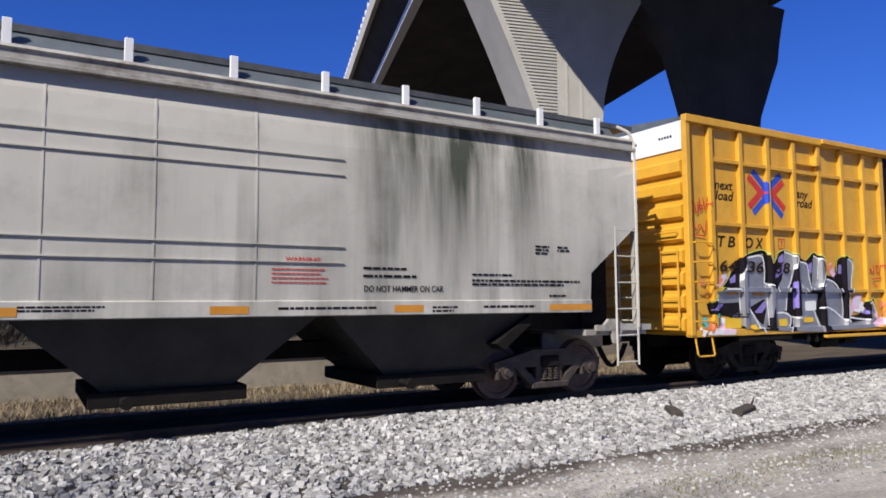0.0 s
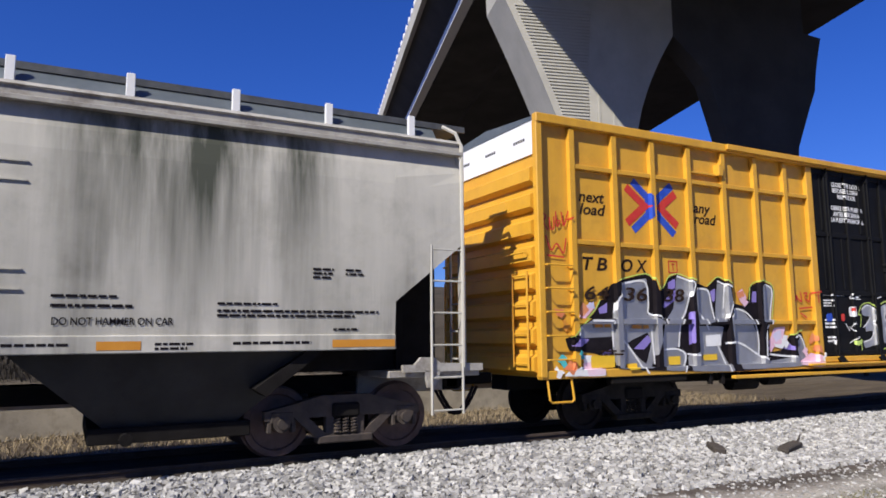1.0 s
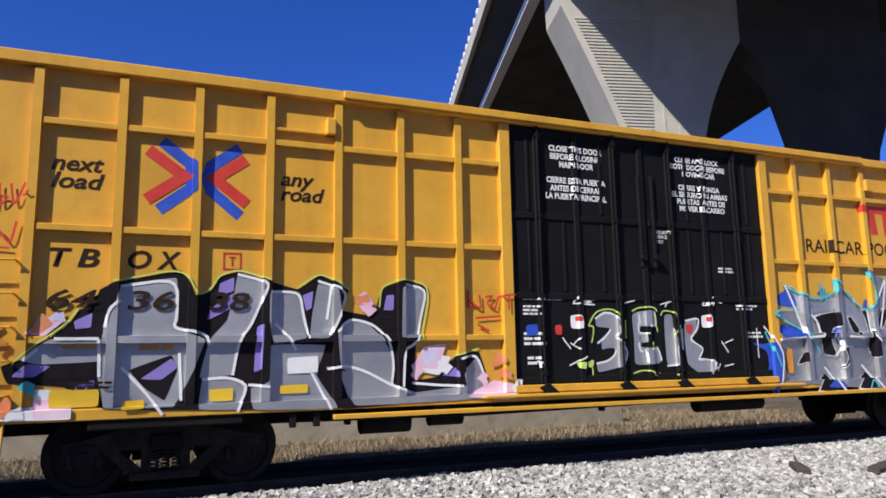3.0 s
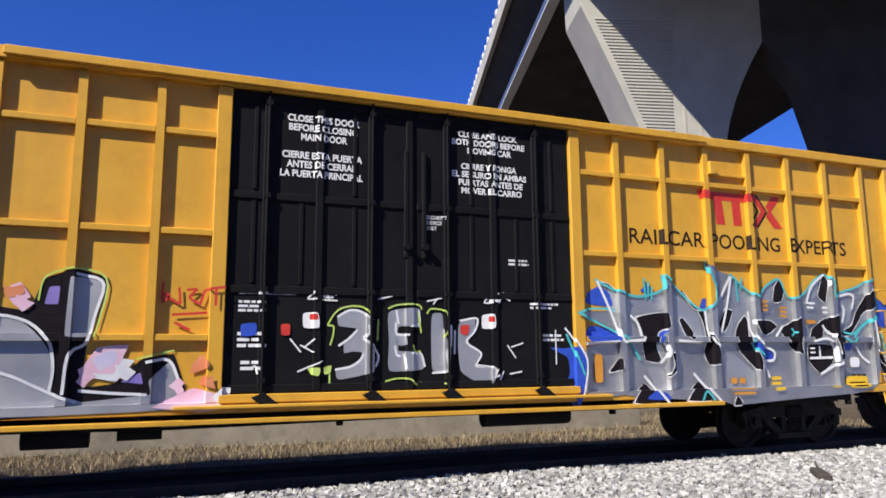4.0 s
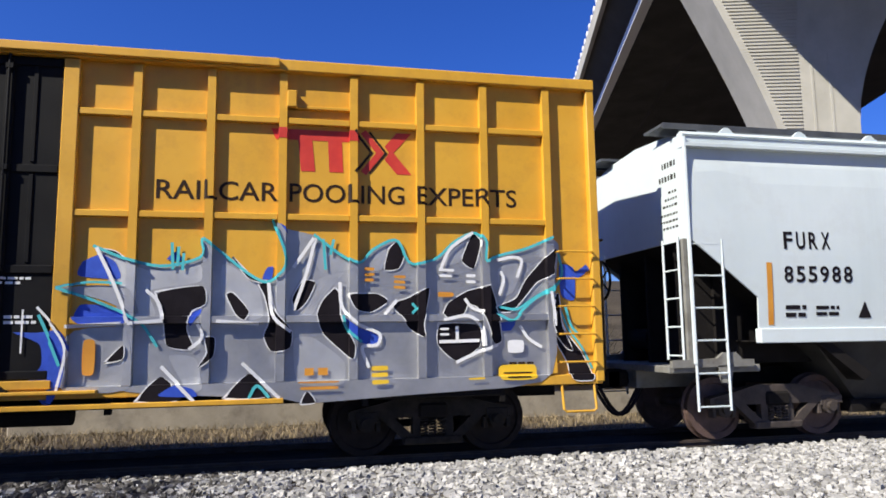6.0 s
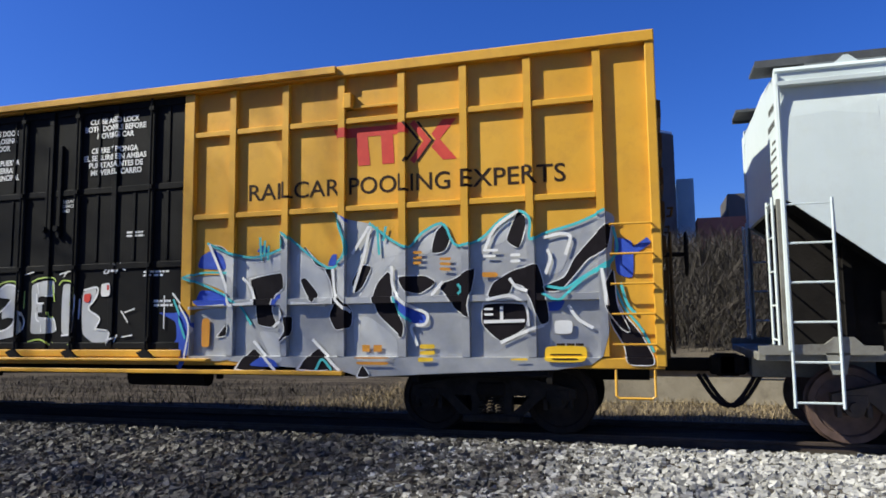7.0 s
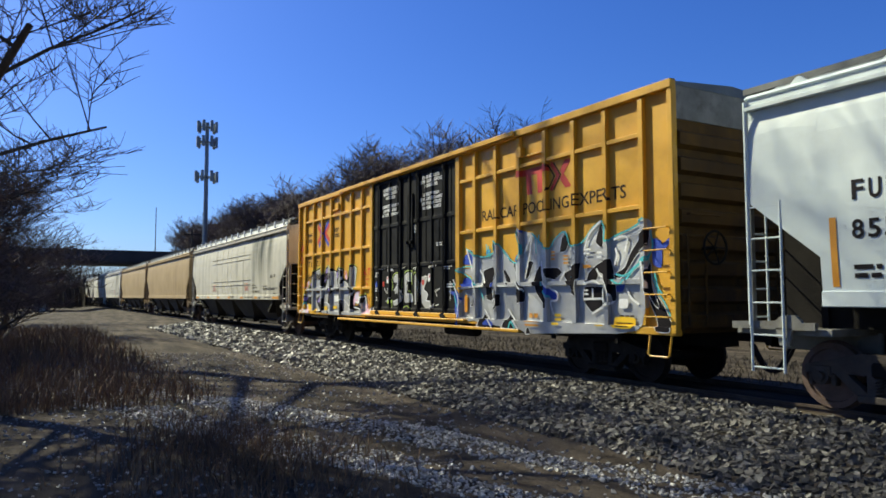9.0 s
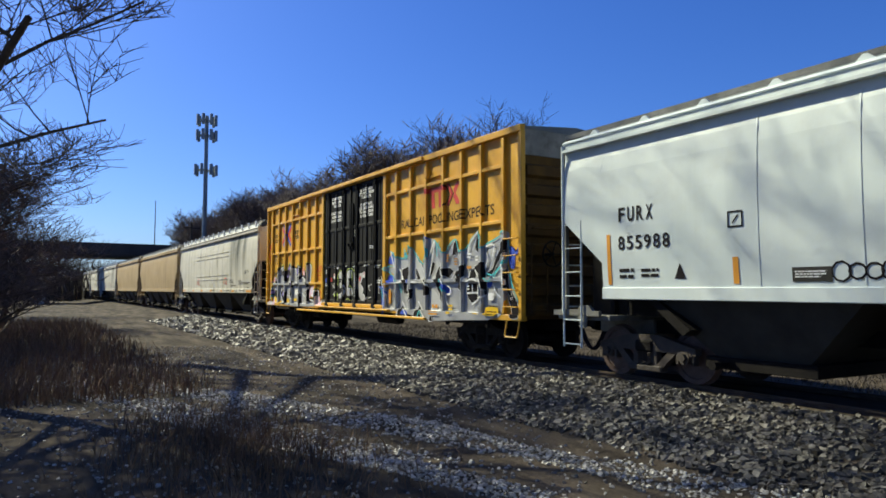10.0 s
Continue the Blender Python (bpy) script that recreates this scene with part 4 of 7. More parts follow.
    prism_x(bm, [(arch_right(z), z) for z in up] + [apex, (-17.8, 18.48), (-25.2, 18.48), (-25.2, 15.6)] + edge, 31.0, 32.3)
    part("pier_leg", bm, SHADED_CONCRETE, via, "slender concrete leg coloured dark for shade")


# ---------------------------------------------------------------- far things
def build_tower_block():
    """A tall block of flats behind the track."""
    blk = tagged(new("apartment_block"), "tall beige block of flats with a blue-grey top", "building")
    beige = mat("beige_render", (0.52, 0.42, 0.27), (0.60, 0.49, 0.33), 0.2, 0.8, bump=0.1)
    blue = mat("blue_grey_cladding", (0.20, 0.32, 0.42), (0.27, 0.40, 0.50), 0.2, 0.6, bump=0.05)
    dim_brick = mat("dark_brown_brick", (0.07, 0.055, 0.048), (0.10, 0.08, 0.07), 0.3, 0.85, bump=0.1)
    brick = mat("brown_brick", (0.22, 0.13, 0.09), (0.28, 0.17, 0.12), 0.3, 0.8, bump=0.1)
    # slate tone; on the blocks' side walls it stands in for shade
    wing = mat("shaded_slate", (0.075, 0.072, 0.075), (0.11, 0.10, 0.10), 0.2, 0.8, bump=0.05, spec=0.2)
    dark = mat("window_glass", (0.03, 0.035, 0.045), (0.06, 0.07, 0.08), 0.5, 0.15, bump=0)
    blk.matrix_basis = pose(-1.9, 150, 4.0, 0, 0, -43)
    for nm, x0, x1, y0, z0, z1, m in (("lower_wall", -36, 0, 0, 0, 14, dim_brick), ("brick_band", -36, 0, 0, 14.3, 18.6, brick), ("wall", -36, 0, 0, 18.6, 32.4, beige), ("upper_wall", -36, 0, 0, 32.8, 36.6, blue),
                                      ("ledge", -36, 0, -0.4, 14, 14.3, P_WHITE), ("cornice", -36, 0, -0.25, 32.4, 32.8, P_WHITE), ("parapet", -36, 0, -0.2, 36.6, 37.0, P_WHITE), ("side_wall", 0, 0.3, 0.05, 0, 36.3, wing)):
        bm = bmesh.new()
        box(bm, x0, x1, y0, 10.5, z0, z1)
        part(nm, bm, m, blk)
    bm = bmesh.new()
    box(bm, -0.36, 0.36, -0.07, 0.05, -0.5, 0.5)
    win = part("window", bm, dark, blk)
    n = 0
    for r in range(8):
        for cidx in range(20):
            if (r * 7 + cidx * 5) % 4 == 1:
                continue
            m = pose(-1.5 - cidx * 1.7 - 0.5 * (cidx % 2), 0, (19.7, 21.8, 23.9, 26.0, 28.1, 30.2, 31.5, 34.6)[r])
            if n:
                again(win, blk, m)
            else:
                win.matrix_basis = m
            n += 1
    tower = tagged(new("tower_block"), "beige residential tower far off, its flank coloured dark for shade", "building")
    tower.matrix_basis = pose(-52.5, 190, 4.0, 0, 0, -43)
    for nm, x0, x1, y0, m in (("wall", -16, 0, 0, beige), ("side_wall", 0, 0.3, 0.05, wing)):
        bm = bmesh.new()
        box(bm, x0, x1, y0, 13, 0, 39.5)
        part(nm, bm, m, tower)
    bm = bmesh.new()
    box(bm, -0.45, 0.45, -0.07, 0.05, -0.6, 0.6)
    win2 = part("window", bm, dark, tower)
    win2.matrix_basis = pose(-1.5, 0, 37.5)
    for r in range(6):
        for cidx in range(5):
            if r or cidx:
                again(win2, tower, pose(-1.5 - cidx * 2.6, 0, 37.5 - r * 2.8))
    flats = tagged(new("white_flats"), "white-fronted flats with balconies on the rise", "building")
    flats.matrix_basis = pose(-40, 150, 4.0, 0, 0, -43)
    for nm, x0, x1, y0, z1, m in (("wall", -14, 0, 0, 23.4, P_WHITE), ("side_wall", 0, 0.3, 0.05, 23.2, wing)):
        bm = bmesh.new()
        box(bm, x0, x1, y0, 14, 0, z1)
        part(nm, bm, m, flats)
    for r in range(5):
        for cidx in range(4):
            bm = bmesh.new()
            box(bm, -3.2 - cidx * 3.3, -1.2 - cidx * 3.3, -0.08, 0.05, 19.6 - r * 3.2, 21.2 - r * 3.2)
            part("window", bm, dark, flats)
        bm = bmesh.new()
        box(bm, -13.5, -0.5, -1.1, -0.0, 18.9 - r * 3.2, 19.3 - r * 3.2)
        part("balcony", bm, WALL, flats)
    office = tagged(new("office_block"), "blue-grey office block with a red brick base far off", "building")
    office.matrix_basis = pose(12, 165, 4.0)
    for nm, x0, x1, z0, z1, m in (("base", -2, 22, 0, 19, mat("red_brick", (0.26, 0.09, 0.06), (0.32, 0.12, 0.08), 0.3, 0.8, bump=0.1)), ("tower", 4.5, 9.5, 19, 24, wing), ("stair_tower", -6, -2.4, 0, 28, blue)):
        bm = bmesh.new()
        box(bm, x0, x1, 0, 18, z0, z1)
        part(nm, bm, m, office)
    white = tagged(new("white_block"), "white flat-roofed block of flats far off", "building")
    white.matrix_basis = pose(-21, 128, 4)
    bm = bmesh.new()
    box(bm, -9, 0, 0, 12, 0, 30.5)
    part("wall", bm, P_WHITE, white)
    bm = bmesh.new()
    box(bm, -9.2, 0.2, -0.2, 12.2, 30.5, 31.2)
    part("roof", bm, ROOFGREY, white)


def build_overpass():
    ov = tagged(new("overpass"), "low concrete road overpass across the track", "bridge")
    ov.matrix_basis = pose(-118, 0, 0)
    # deck and parapets coloured dark, since their near face is in shade
    bm = bmesh.new()
    box(bm, -5, 5, -90, 60, 6.3, 7.6)
    part("deck", bm, SHADED_CONCRETE, ov)
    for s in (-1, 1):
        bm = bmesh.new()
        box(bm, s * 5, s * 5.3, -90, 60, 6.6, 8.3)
        part("parapet", bm, SHADED_CONCRETE, ov)
    for y in (-14, 1.5, 26):
        bm = bmesh.new()
        box(bm, -4, 4, y - 0.6, y + 0.6, -1, 6.6, 0.1)
        part("pier", bm, CONCRETE, ov)


def build_mast():
    steel = mat("galvanised_mast", (0.16, 0.19, 0.20), (0.24, 0.27, 0.28), 1, 0.5, metal=0.5, bump=0.05)
    mast = tagged(new("phone_mast"), "tall grey mobile phone mast with two antenna rings", "mast")
    mast.matrix_basis = pose(-108, 22.2, -0.5)
    bm = bmesh.new()
    rod(bm, (0, 0, 0), (0, 0, 28), 0.42, 0.26, n=14)
    part("pole", bm, steel, mast)
    for z, rr in ((27.3, 1.3), (25.0, 1.35), (19.8, 1.5)):
        bm = bmesh.new()
        for k in range(12):
            a = 2 * math.pi * k / 12
            rod(bm, (0, 0, z), (rr * math.cos(a), rr * math.sin(a), z), 0.06, n=5)
        part("antenna_ring", bm, steel, mast)
        for k in range(7):
            a = 2 * math.pi * k / 7 + 0.3
            x, y = rr * math.cos(a), rr * math.sin(a)
            bm = bmesh.new()
            box(bm, x - 0.22, x + 0.22, y - 0.2, y + 0.2, z - 0.8, z + 0.8, 0.03)
            part("antenna", bm, steel, mast)
    pole = tagged(new("flag_pole"), "thin bare pole beyond the overpass", "pole")
    pole.matrix_basis = pose(-135, 19.2, 0)
    bm = bmesh.new()
    rod(bm, (0, 0, -0.5), (0, 0, 17.5), 0.13, 0.07)
    part("shaft", bm, steel, pole)
    up = tagged(new("utility_pole"), "wooden utility pole with a crossarm", "pole")
    up.matrix_basis = pose(-98, 18.5, 0)
    bm = bmesh.new()
    rod(bm, (0, 0, -0.5), (0, 0, 10.5), 0.16, 0.11)
    part("post", bm, TIE, up)
    bm = bmesh.new()
    box(bm, -0.06, 0.06, -1.1, 1.1, 9.7, 9.85)
    part("crossarm", bm, TIE, up)


# ---------------------------------------------------------------- bare trees
BARK = mat("grey_brown_bark", (0.055, 0.042, 0.035), (0.10, 0.08, 0.065), 8, 0.9, bump=0.4)
TWIG = mat("fine_bare_twigs", (0.10, 0.078, 0.07), (0.16, 0.125, 0.112), 4, 0.9, bump=0)


def tree_meshes(seed, height, levels, spread=0.55, thin=1.0, kids=4, trunk=0.22, low=0.35):
    """Vertices and faces of a bare tree: tapering limbs, then fine twigs."""
    rnd = random.Random(seed)
    wood, twig = ([], []), ([], [])

    def limb(store, p, q, r0, r1, n):
        d = (q - p).normalized()
        a = d.orthogonal().normalized()
        b = d.cross(a)
        base = len(store[0])
        for c, r in ((p, r0), (q, r1)):
            for k in range(n):
                t = 2 * math.pi * k / n
                store[0].append(c + (a * math.cos(t) + b * math.sin(t)) * r)
        for k in range(n):
            j = (k + 1) % n
            store[1].append((base + k, base + j, base + n + j, base + n + k))

    def grow(p, d, length, r, level):
        n = 3 if level >= 2 else (2 if level else 4)
        pts = [p]
        for k in range(n):
            d = (d + Vector((rnd.uniform(-1, 1), rnd.uniform(-1, 1), rnd.uniform(-0.4, 0.7))) * 0.16).normalized()
            pts.append(pts[-1] + d * length / n)
        last = level == levels
        for k in range(n):
            ra, rb = r * (1 - 0.55 * k / n), r * (1 - 0.55 * (k + 1) / n)
            limb(twig if level >= levels - 1 else wood, pts[k], pts[k + 1], ra, rb, 3 if level >= 2 else 6)
        if last:
            return
        count = kids + (2 if level == 0 else 0)
        for k in range(count):
            f = rnd.uniform(low if level == 0 else 0.25, 1.0)
            i = min(n - 1, int(f * n))
            q = pts[i].lerp(pts[i + 1], f * n - i)
            side = Vector((rnd.uniform(-1, 1), rnd.uniform(-1, 1), rnd.uniform(-0.15, 0.5))).normalized()
            nd = (d * (1 - spread) + side * (spread + 0.25) + Vector((0, 0, 0.12))).normalized()
            grow(q, nd, length * rnd.uniform(0.45, 0.68), max(r * (1 - 0.5 * f) * 0.55, 0.004 * thin), level + 1)
    grow(Vector((0, 0, -0.3)), Vector((0, 0, 1)), height * 0.62, trunk, 0)
    return wood, twig


def bare_tree(m, seed, height, levels=4, label="tall bare winter tree with fine twigs", name="bare_tree", **kw):
    t = tagged(new(name), label, "tree", "bare trees by the railway")
    t.matrix_basis = m
    for nm, (vs, fs), mt in zip(("trunk", "crown"), tree_meshes(seed, height, levels, **kw), (BARK, TWIG)):
        me = bpy.data.meshes.new(nm)
        me.from_pydata([tuple(v) for v in vs], [], fs)
        me.materials.append(mt)
        o = new(nm, me)
        o.parent = t
    return t


def build_trees():
    # wood behind the track, towards the overpass
    kinds = [bare_tree(pose(-66, 33, 2.5), 11, 15.2, 4, kids=7, thin=8, trunk=0.22, low=0.12), bare_tree(pose(-74, 36, 3), 12, 15.6, 4, kids=7, thin=8, trunk=0.22, low=0.12), bare_tree(pose(-49, 33, 2.5), 13, 14, 4, kids=6, thin=5, trunk=0.25)]
    rnd = random.Random(4)
    for i in range(72):
        x = -152 + i * 1.4 + rnd.uniform(-1.2, 1.2)
        y = 29 + rnd.uniform(0, 12)
        copy_thing(kinds[i % 2], pose(x, y, 2.0, 0, 0, rnd.uniform(0, 360)))
    # trees of the near verge
    for k, (x, y, h, kids, label) in enumerate(((-17.5, -2.6, 19, 6, "tall bare tree overhanging the dirt road"), (-13, -6.5, 16, 5, "tall bare tree behind the verge"), (-19, -10, 18, 5, "tall bare tree behind the verge"),
                                                 (-30, -6, 19, 5, "tall bare tree behind the verge"), (-40, -6, 16, 4, "tall bare tree behind the verge"), (-8, -9.5, 15, 5, "tall bare tree behind the verge"),
                                                 (-31.5, -3.4, 28, 5, "very tall bare tree at the edge of the verge"))):
        bare_tree(pose(x, y, -0.5, 0, 0, 40 * k), 21 + k, h, 5, kids=kids, thin=2.6, trunk=0.28 if h < 20 else 0.55, low=0.3, label=label)
    for k, (x, y, h) in enumerate(((-30, -1.8, 9.5), (-35, -1.0, 10), (-27, -2.6, 8.5), (-42, -1.0, 11), (-52, -2, 11), (-64, -3, 12), (-80, -5, 12))):
        bare_tree(pose(x, y, -0.5), 41 + k, h, 4, kids=7, thin=3.5, trunk=0.14, low=0.03, spread=0.7, label="dense bare thicket beside the dirt road", name="thicket")
    low = [bare_tree(pose(-19, 27, 1.5), 61, 6.5, 4, kids=7, thin=4, trunk=0.08, low=0.02, spread=0.75, label="low bare thicket on the bank", name="thicket"), bare_tree(pose(-22, 26, 0.7), 62, 5.5, 4, kids=7, thin=4, trunk=0.08, low=0.02, spread=0.75, label="low bare thicket on the bank", name="thicket")]
    for i in range(15):
        y = 25.5 + rnd.uniform(0, 4)
        copy_thing(low[i % 2], pose(-40 + i * 1.55 + rnd.uniform(-0.7, 0.7), y, ground_z(0, y) - 0.1, 0, 0, rnd.uniform(0, 360)))


def strands(name, n, place, height, width, material, label, seed, lean=0.35, seg=2):
    """Thin upright blades or canes, one object."""
    rnd = random.Random(seed)
    vs, fs = [], []
    for i in range(n):
        x, y = place(rnd)
        z = ground_z(x, y) - 0.03
        h = height * rnd.uniform(0.45, 1.1)
        a, w = rnd.uniform(0, 6.28), width * rnd.uniform(0.6, 1.3)
        dx, dy = rnd.gauss(0, lean) * h, rnd.gauss(0, lean) * h
        b = len(vs)
        for k in range(seg):
            t = k / seg
            ox, oy = math.cos(a) * w * (1 - t * 0.6), math.sin(a) * w * (1 - t * 0.6)
            vs += [(x + dx * t * t - ox, y + dy * t * t - oy, z + h * t), (x + dx * t * t + ox, y + dy * t * t + oy, z + h * t)]
        vs.append((x + dx, y + dy, z + h))
        for k in range(seg - 1):
            fs.append((b + 2 * k, b + 2 * k + 1, b + 2 * k + 3, b + 2 * k + 2))
        fs.append((b + 2 * seg - 2, b + 2 * seg - 1, b + 2 * seg))
    me = bpy.data.meshes.new(name)
    me.from_pydata(vs, [], fs)
    me.materials.append(material)
    return tagged(new(name, me), label, name, kind="stuff")


def build_verges():
    strands("dry_grass", 16000, lambda r: (-14 - 34 * r.random() ** 1.3, r.uniform(-6, 2.6) + 0.8 * math.sin(r.random() * 9)), 0.55, 0.012, DRY_GRASS, "brown dry grass and weeds on the verge", 1)
    strands("weeds", 2500, lambda r: (-9 + r.gauss(0, 1.6), 2.2 + r.gauss(0, 0.7)), 0.32, 0.008, DRY_GRASS, "thin dead weeds in the dirt road", 2)
    strands("grass_patch", 3500, lambda r: (r.uniform(4, 10.5), r.gauss(5.35, 0.28)), 0.07, 0.008, OLIVE, "sparse short grass between wheel tracks", 3)
    strands("far_grass", 26000, lambda r: (r.uniform(-7, 20) - 2 * r.random() ** 3, 13.6 + 9 * r.random()), 0.2, 0.010, STRAW, "straw-coloured dead grass beyond the track", 4, 0.6)
    strands("dark_weeds", 14000, lambda r: (r.uniform(-40, -5), 13.8 + 9 * r.random()), 0.22, 0.012, BRUSH, "dark low weeds beyond the track", 8, 0.6)
    strands("brush", 42000, lambda r: (r.uniform(-45, 12), 25 + 7 * r.random()), 1.7, 0.020, BRUSH, "dark bare brush on the bank", 5, 0.55, 3)
    strands("far_brush", 9000, lambda r: (r.uniform(-190, -135), r.uniform(-60, 60)), 8.0, 0.12, BRUSH, "dark distant woods beyond the overpass", 6, 0.2, 3)
    bm = bmesh.new()
    box(bm, -6, 13, 17.6, 18.3, -0.6, 0.32, 0.03)
    box(bm, -6, 13, 17.5, 18.4, 0.32, 0.46, 0.02)
    wall = tagged(new("low_wall"), "low weathered concrete wall beyond the track", "wall")
    part("wall_body", bm, WALL, wall)




def build_debris():
    """Two dark broken pieces of timber lying on the ballast."""
    for k, (x, y, l, a) in enumerate(((10.4, 7.75, 0.75, 12), (9.0, 8.0, 0.35, 50))):
        bm = bmesh.new()
        box(bm, -l / 2, l / 2, -0.09, 0.09, 0, 0.1, 0.02)
        for v in bm.verts:
            v.co += Vector((0, 0.05 * math.sin(v.co.x * 5), 0.03 * math.sin(v.co.x * 9 + k)))
        rod(bm, (l * 0.3, 0, 0.05), (l * 0.62, 0.05, 0.2), 0.035, 0.01, n=5)
        wood = part("broken_timber", bm, TIE)
        wood.matrix_basis = pose(x, y, ground_z(x, y) + 0.015, 7, 0, a)
        tagged(wood, "dark broken piece of timber lying on the ballast", "timber", "timber scraps")


# ---------------------------------------------------------------- paint and lettering
def strip(pts, w):
    """One mitred band along a stroke of paint."""
    ends = []
    for i, (x, z) in enumerate(pts):
        ds = []
        for a, b in ((i - 1, i), (i, i + 1)):
            if a >= 0 and b < len(pts):
                l = math.hypot(pts[b][0] - pts[a][0], pts[b][1] - pts[a][1]) or 1
                ds.append(((pts[b][0] - pts[a][0]) / l, (pts[b][1] - pts[a][1]) / l))
        dx, dz = sum(d[0] for d in ds), sum(d[1] for d in ds)
        l = math.hypot(dx, dz) or 1
        nx, nz = -dz / l, dx / l
        k = w / 2 / max(0.5, abs(nx * -ds[0][1] + nz * ds[0][0]))
        ends.append(((x + nx * k, z + nz * k), (x - nx * k, z - nz * k)))
    return [[a[0], b[0], b[1], a[1]] for a, b in zip(ends, ends[1:])]


def band(pts, w):
    bm = flat(*strip(pts, w))
    bmesh.ops.remove_doubles(bm, verts=bm.verts[:], dist=1e-4)
    return bm


def soften(pts, closed=True, keep=0.2):
    """Cuts the corners of a drawn shape, as a spray can does."""
    out = [] if closed else [pts[0]]
    pairs = list(zip(pts, pts[1:] + pts[:1])) if closed else list(zip(pts, pts[1:]))
    for (x0, z0), (x1, z1) in pairs:
        out.append((x0 + (x1 - x0) * keep, z0 + (z1 - z0) * keep))
        out.append((x1 + (x0 - x1) * keep, z1 + (z0 - z1) * keep))
    return out if closed else out + [pts[-1]]


class Spray:
    """Layers of spray paint on the near side of the boxcar, each over the last."""

    def __init__(self, car, lift=0.003, edge=None, corner=0.14):
        self.car, self.lift, self.edge, self.corner = car, lift, edge, corner

    def fill(self, material, pts):
        self.lift += 0.00025
        shape = soften(soften(pts, True, self.corner), True, 0.25)
        bm = flat(shape)
        bmesh.ops.triangulate(bm, faces=bm.faces[:], ngon_method="EAR_CLIP")
        if self.edge and material is P_BLACK:
            self.line(self.edge, pts + pts[:1], 0.026)
            self.lift += 0.00025
        paint("graffiti_fill", bm, material, self.car, self.lift)

    def line(self, material, pts, w):
        self.lift += 0.00025
        if len(pts) > 2:
            pts = soften(soften(pts, False, 0.2), False, 0.25)
        paint("graffiti_stroke", band(pts, w), material, self.car, self.lift)


def words(body, x0, x1, z, cap, bold=0.02, shear=0.0):
    """Words fitted between x0 and x1."""
    bm = lettering(body, 0, z, cap, bold, shear)
    a, b = min(v.co.x for v in bm.verts), max(v.co.x for v in bm.verts)
    k = (x1 - x0) / (b - a)
    for v in bm.verts:
        v.co.x = x0 + (v.co.x - a) * k
    return bm


DULL_SILVER = mat("dull_silver_spray", (0.42, 0.42, 0.43), (0.54, 0.54, 0.55), 1.8, 0.58, metal=0.9, bump=0.02)


def graffiti_west(car):
    s = Spray(car, 0.006, None, 0.06)
    fill, line = s.fill, s.line
    fill(P_BLACK, [(-8.79, 1.54), (-8.6, 1.6), (-8.48, 1.75), (-8.31, 1.85), (-8.15, 1.99), (-8.05, 2.17), (-7.91, 2.2), (-7.85, 2.4), (-7.71, 2.48), (-6.96, 2.66), (-6.8, 2.34), (-6.62, 2.4), (-6.52, 2.59), (-6.29, 2.66), (-5.9, 2.54), (-5.56, 2.44), (-5.27, 2.65), (-4.88, 2.45), (-5.0, 2.18), (-4.55, 2.11), (-4.43, 2.49), (-4.11, 2.61), (-3.75, 2.51), (-3.95, 1.74), (-3.99, 1.25), (-3.63, 1.29), (-3.37, 1.57), (-3.01, 1.64), (-2.79, 0.98), (-4.02, 0.97), (-4.85, 0.92), (-7.32, 1.01), (-7.82, 1.06), (-7.92, 1.13), (-8.16, 1.3), (-8.72, 1.35)])
    fill(DULL_SILVER, [(-8.6, 1.6), (-8.47, 1.74), (-8.31, 1.83), (-7.83, 1.82), (-7.81, 1.57), (-8.44, 1.55)])
    fill(DULL_SILVER, [(-7.78, 2.1), (-7.67, 2.25), (-7.63, 2.45), (-7.01, 2.57), (-6.98, 2.04), (-7.04, 1.95), (-6.66, 1.82), (-6.79, 1.46), (-6.99, 1.03), (-7.75, 1.04), (-7.84, 1.47), (-7.8, 1.82)])
    fill(DULL_SILVER, [(-6.31, 2.62), (-5.98, 2.53), (-5.98, 2.36), (-6.14, 1.97), (-6.27, 1.82), (-6.34, 1.38), (-6.73, 1.35), (-6.62, 1.82), (-6.42, 2.04), (-6.35, 2.35)])
    fill(DULL_SILVER, [(-5.92, 2.4), (-5.53, 2.41), (-5.5, 2.17), (-5.44, 1.82), (-5.86, 1.75), (-5.92, 2.05)])
    fill(DULL_SILVER, [(-5.37, 2.13), (-5.3, 2.53), (-5.04, 2.46), (-5.0, 2.18), (-5.16, 1.82), (-5.4, 1.82)])
    fill(DULL_SILVER, [(-5.05, 1.9), (-4.91, 2.05), (-4.64, 2.02), (-4.42, 1.82), (-4.28, 1.58), (-4.28, 1.22), (-5.01, 1.43)])
    fill(DULL_SILVER, [(-4.16, 2.52), (-3.8, 2.48), (-3.92, 1.82), (-4.18, 1.82)])
    fill(DULL_SILVER, [(-6.69, 1.35), (-6.34, 1.35), (-6.15, 1.26), (-6.28, 0.97), (-6.73, 0.99)])
    fill(DULL_SILVER, [(-5.9, 1.75), (-5.18, 1.74), (-5.32, 1.36), (-5.02, 0.93), (-6.11, 0.96), (-6.12, 1.22), (-5.9, 1.29)])
    fill(DULL_SILVER, [(-5.01, 1.39), (-4.75, 1.43), (-4.3, 1.22), (-3.97, 1.09), (-3.24, 1.16), (-3.28, 1.32), (-3.03, 1.57), (-2.86, 0.98), (-4.85, 0.95)])
    fill(P_BLACK, [(-8.47, 1.53), (-7.83, 1.55), (-7.82, 1.37), (-8.63, 1.38)])
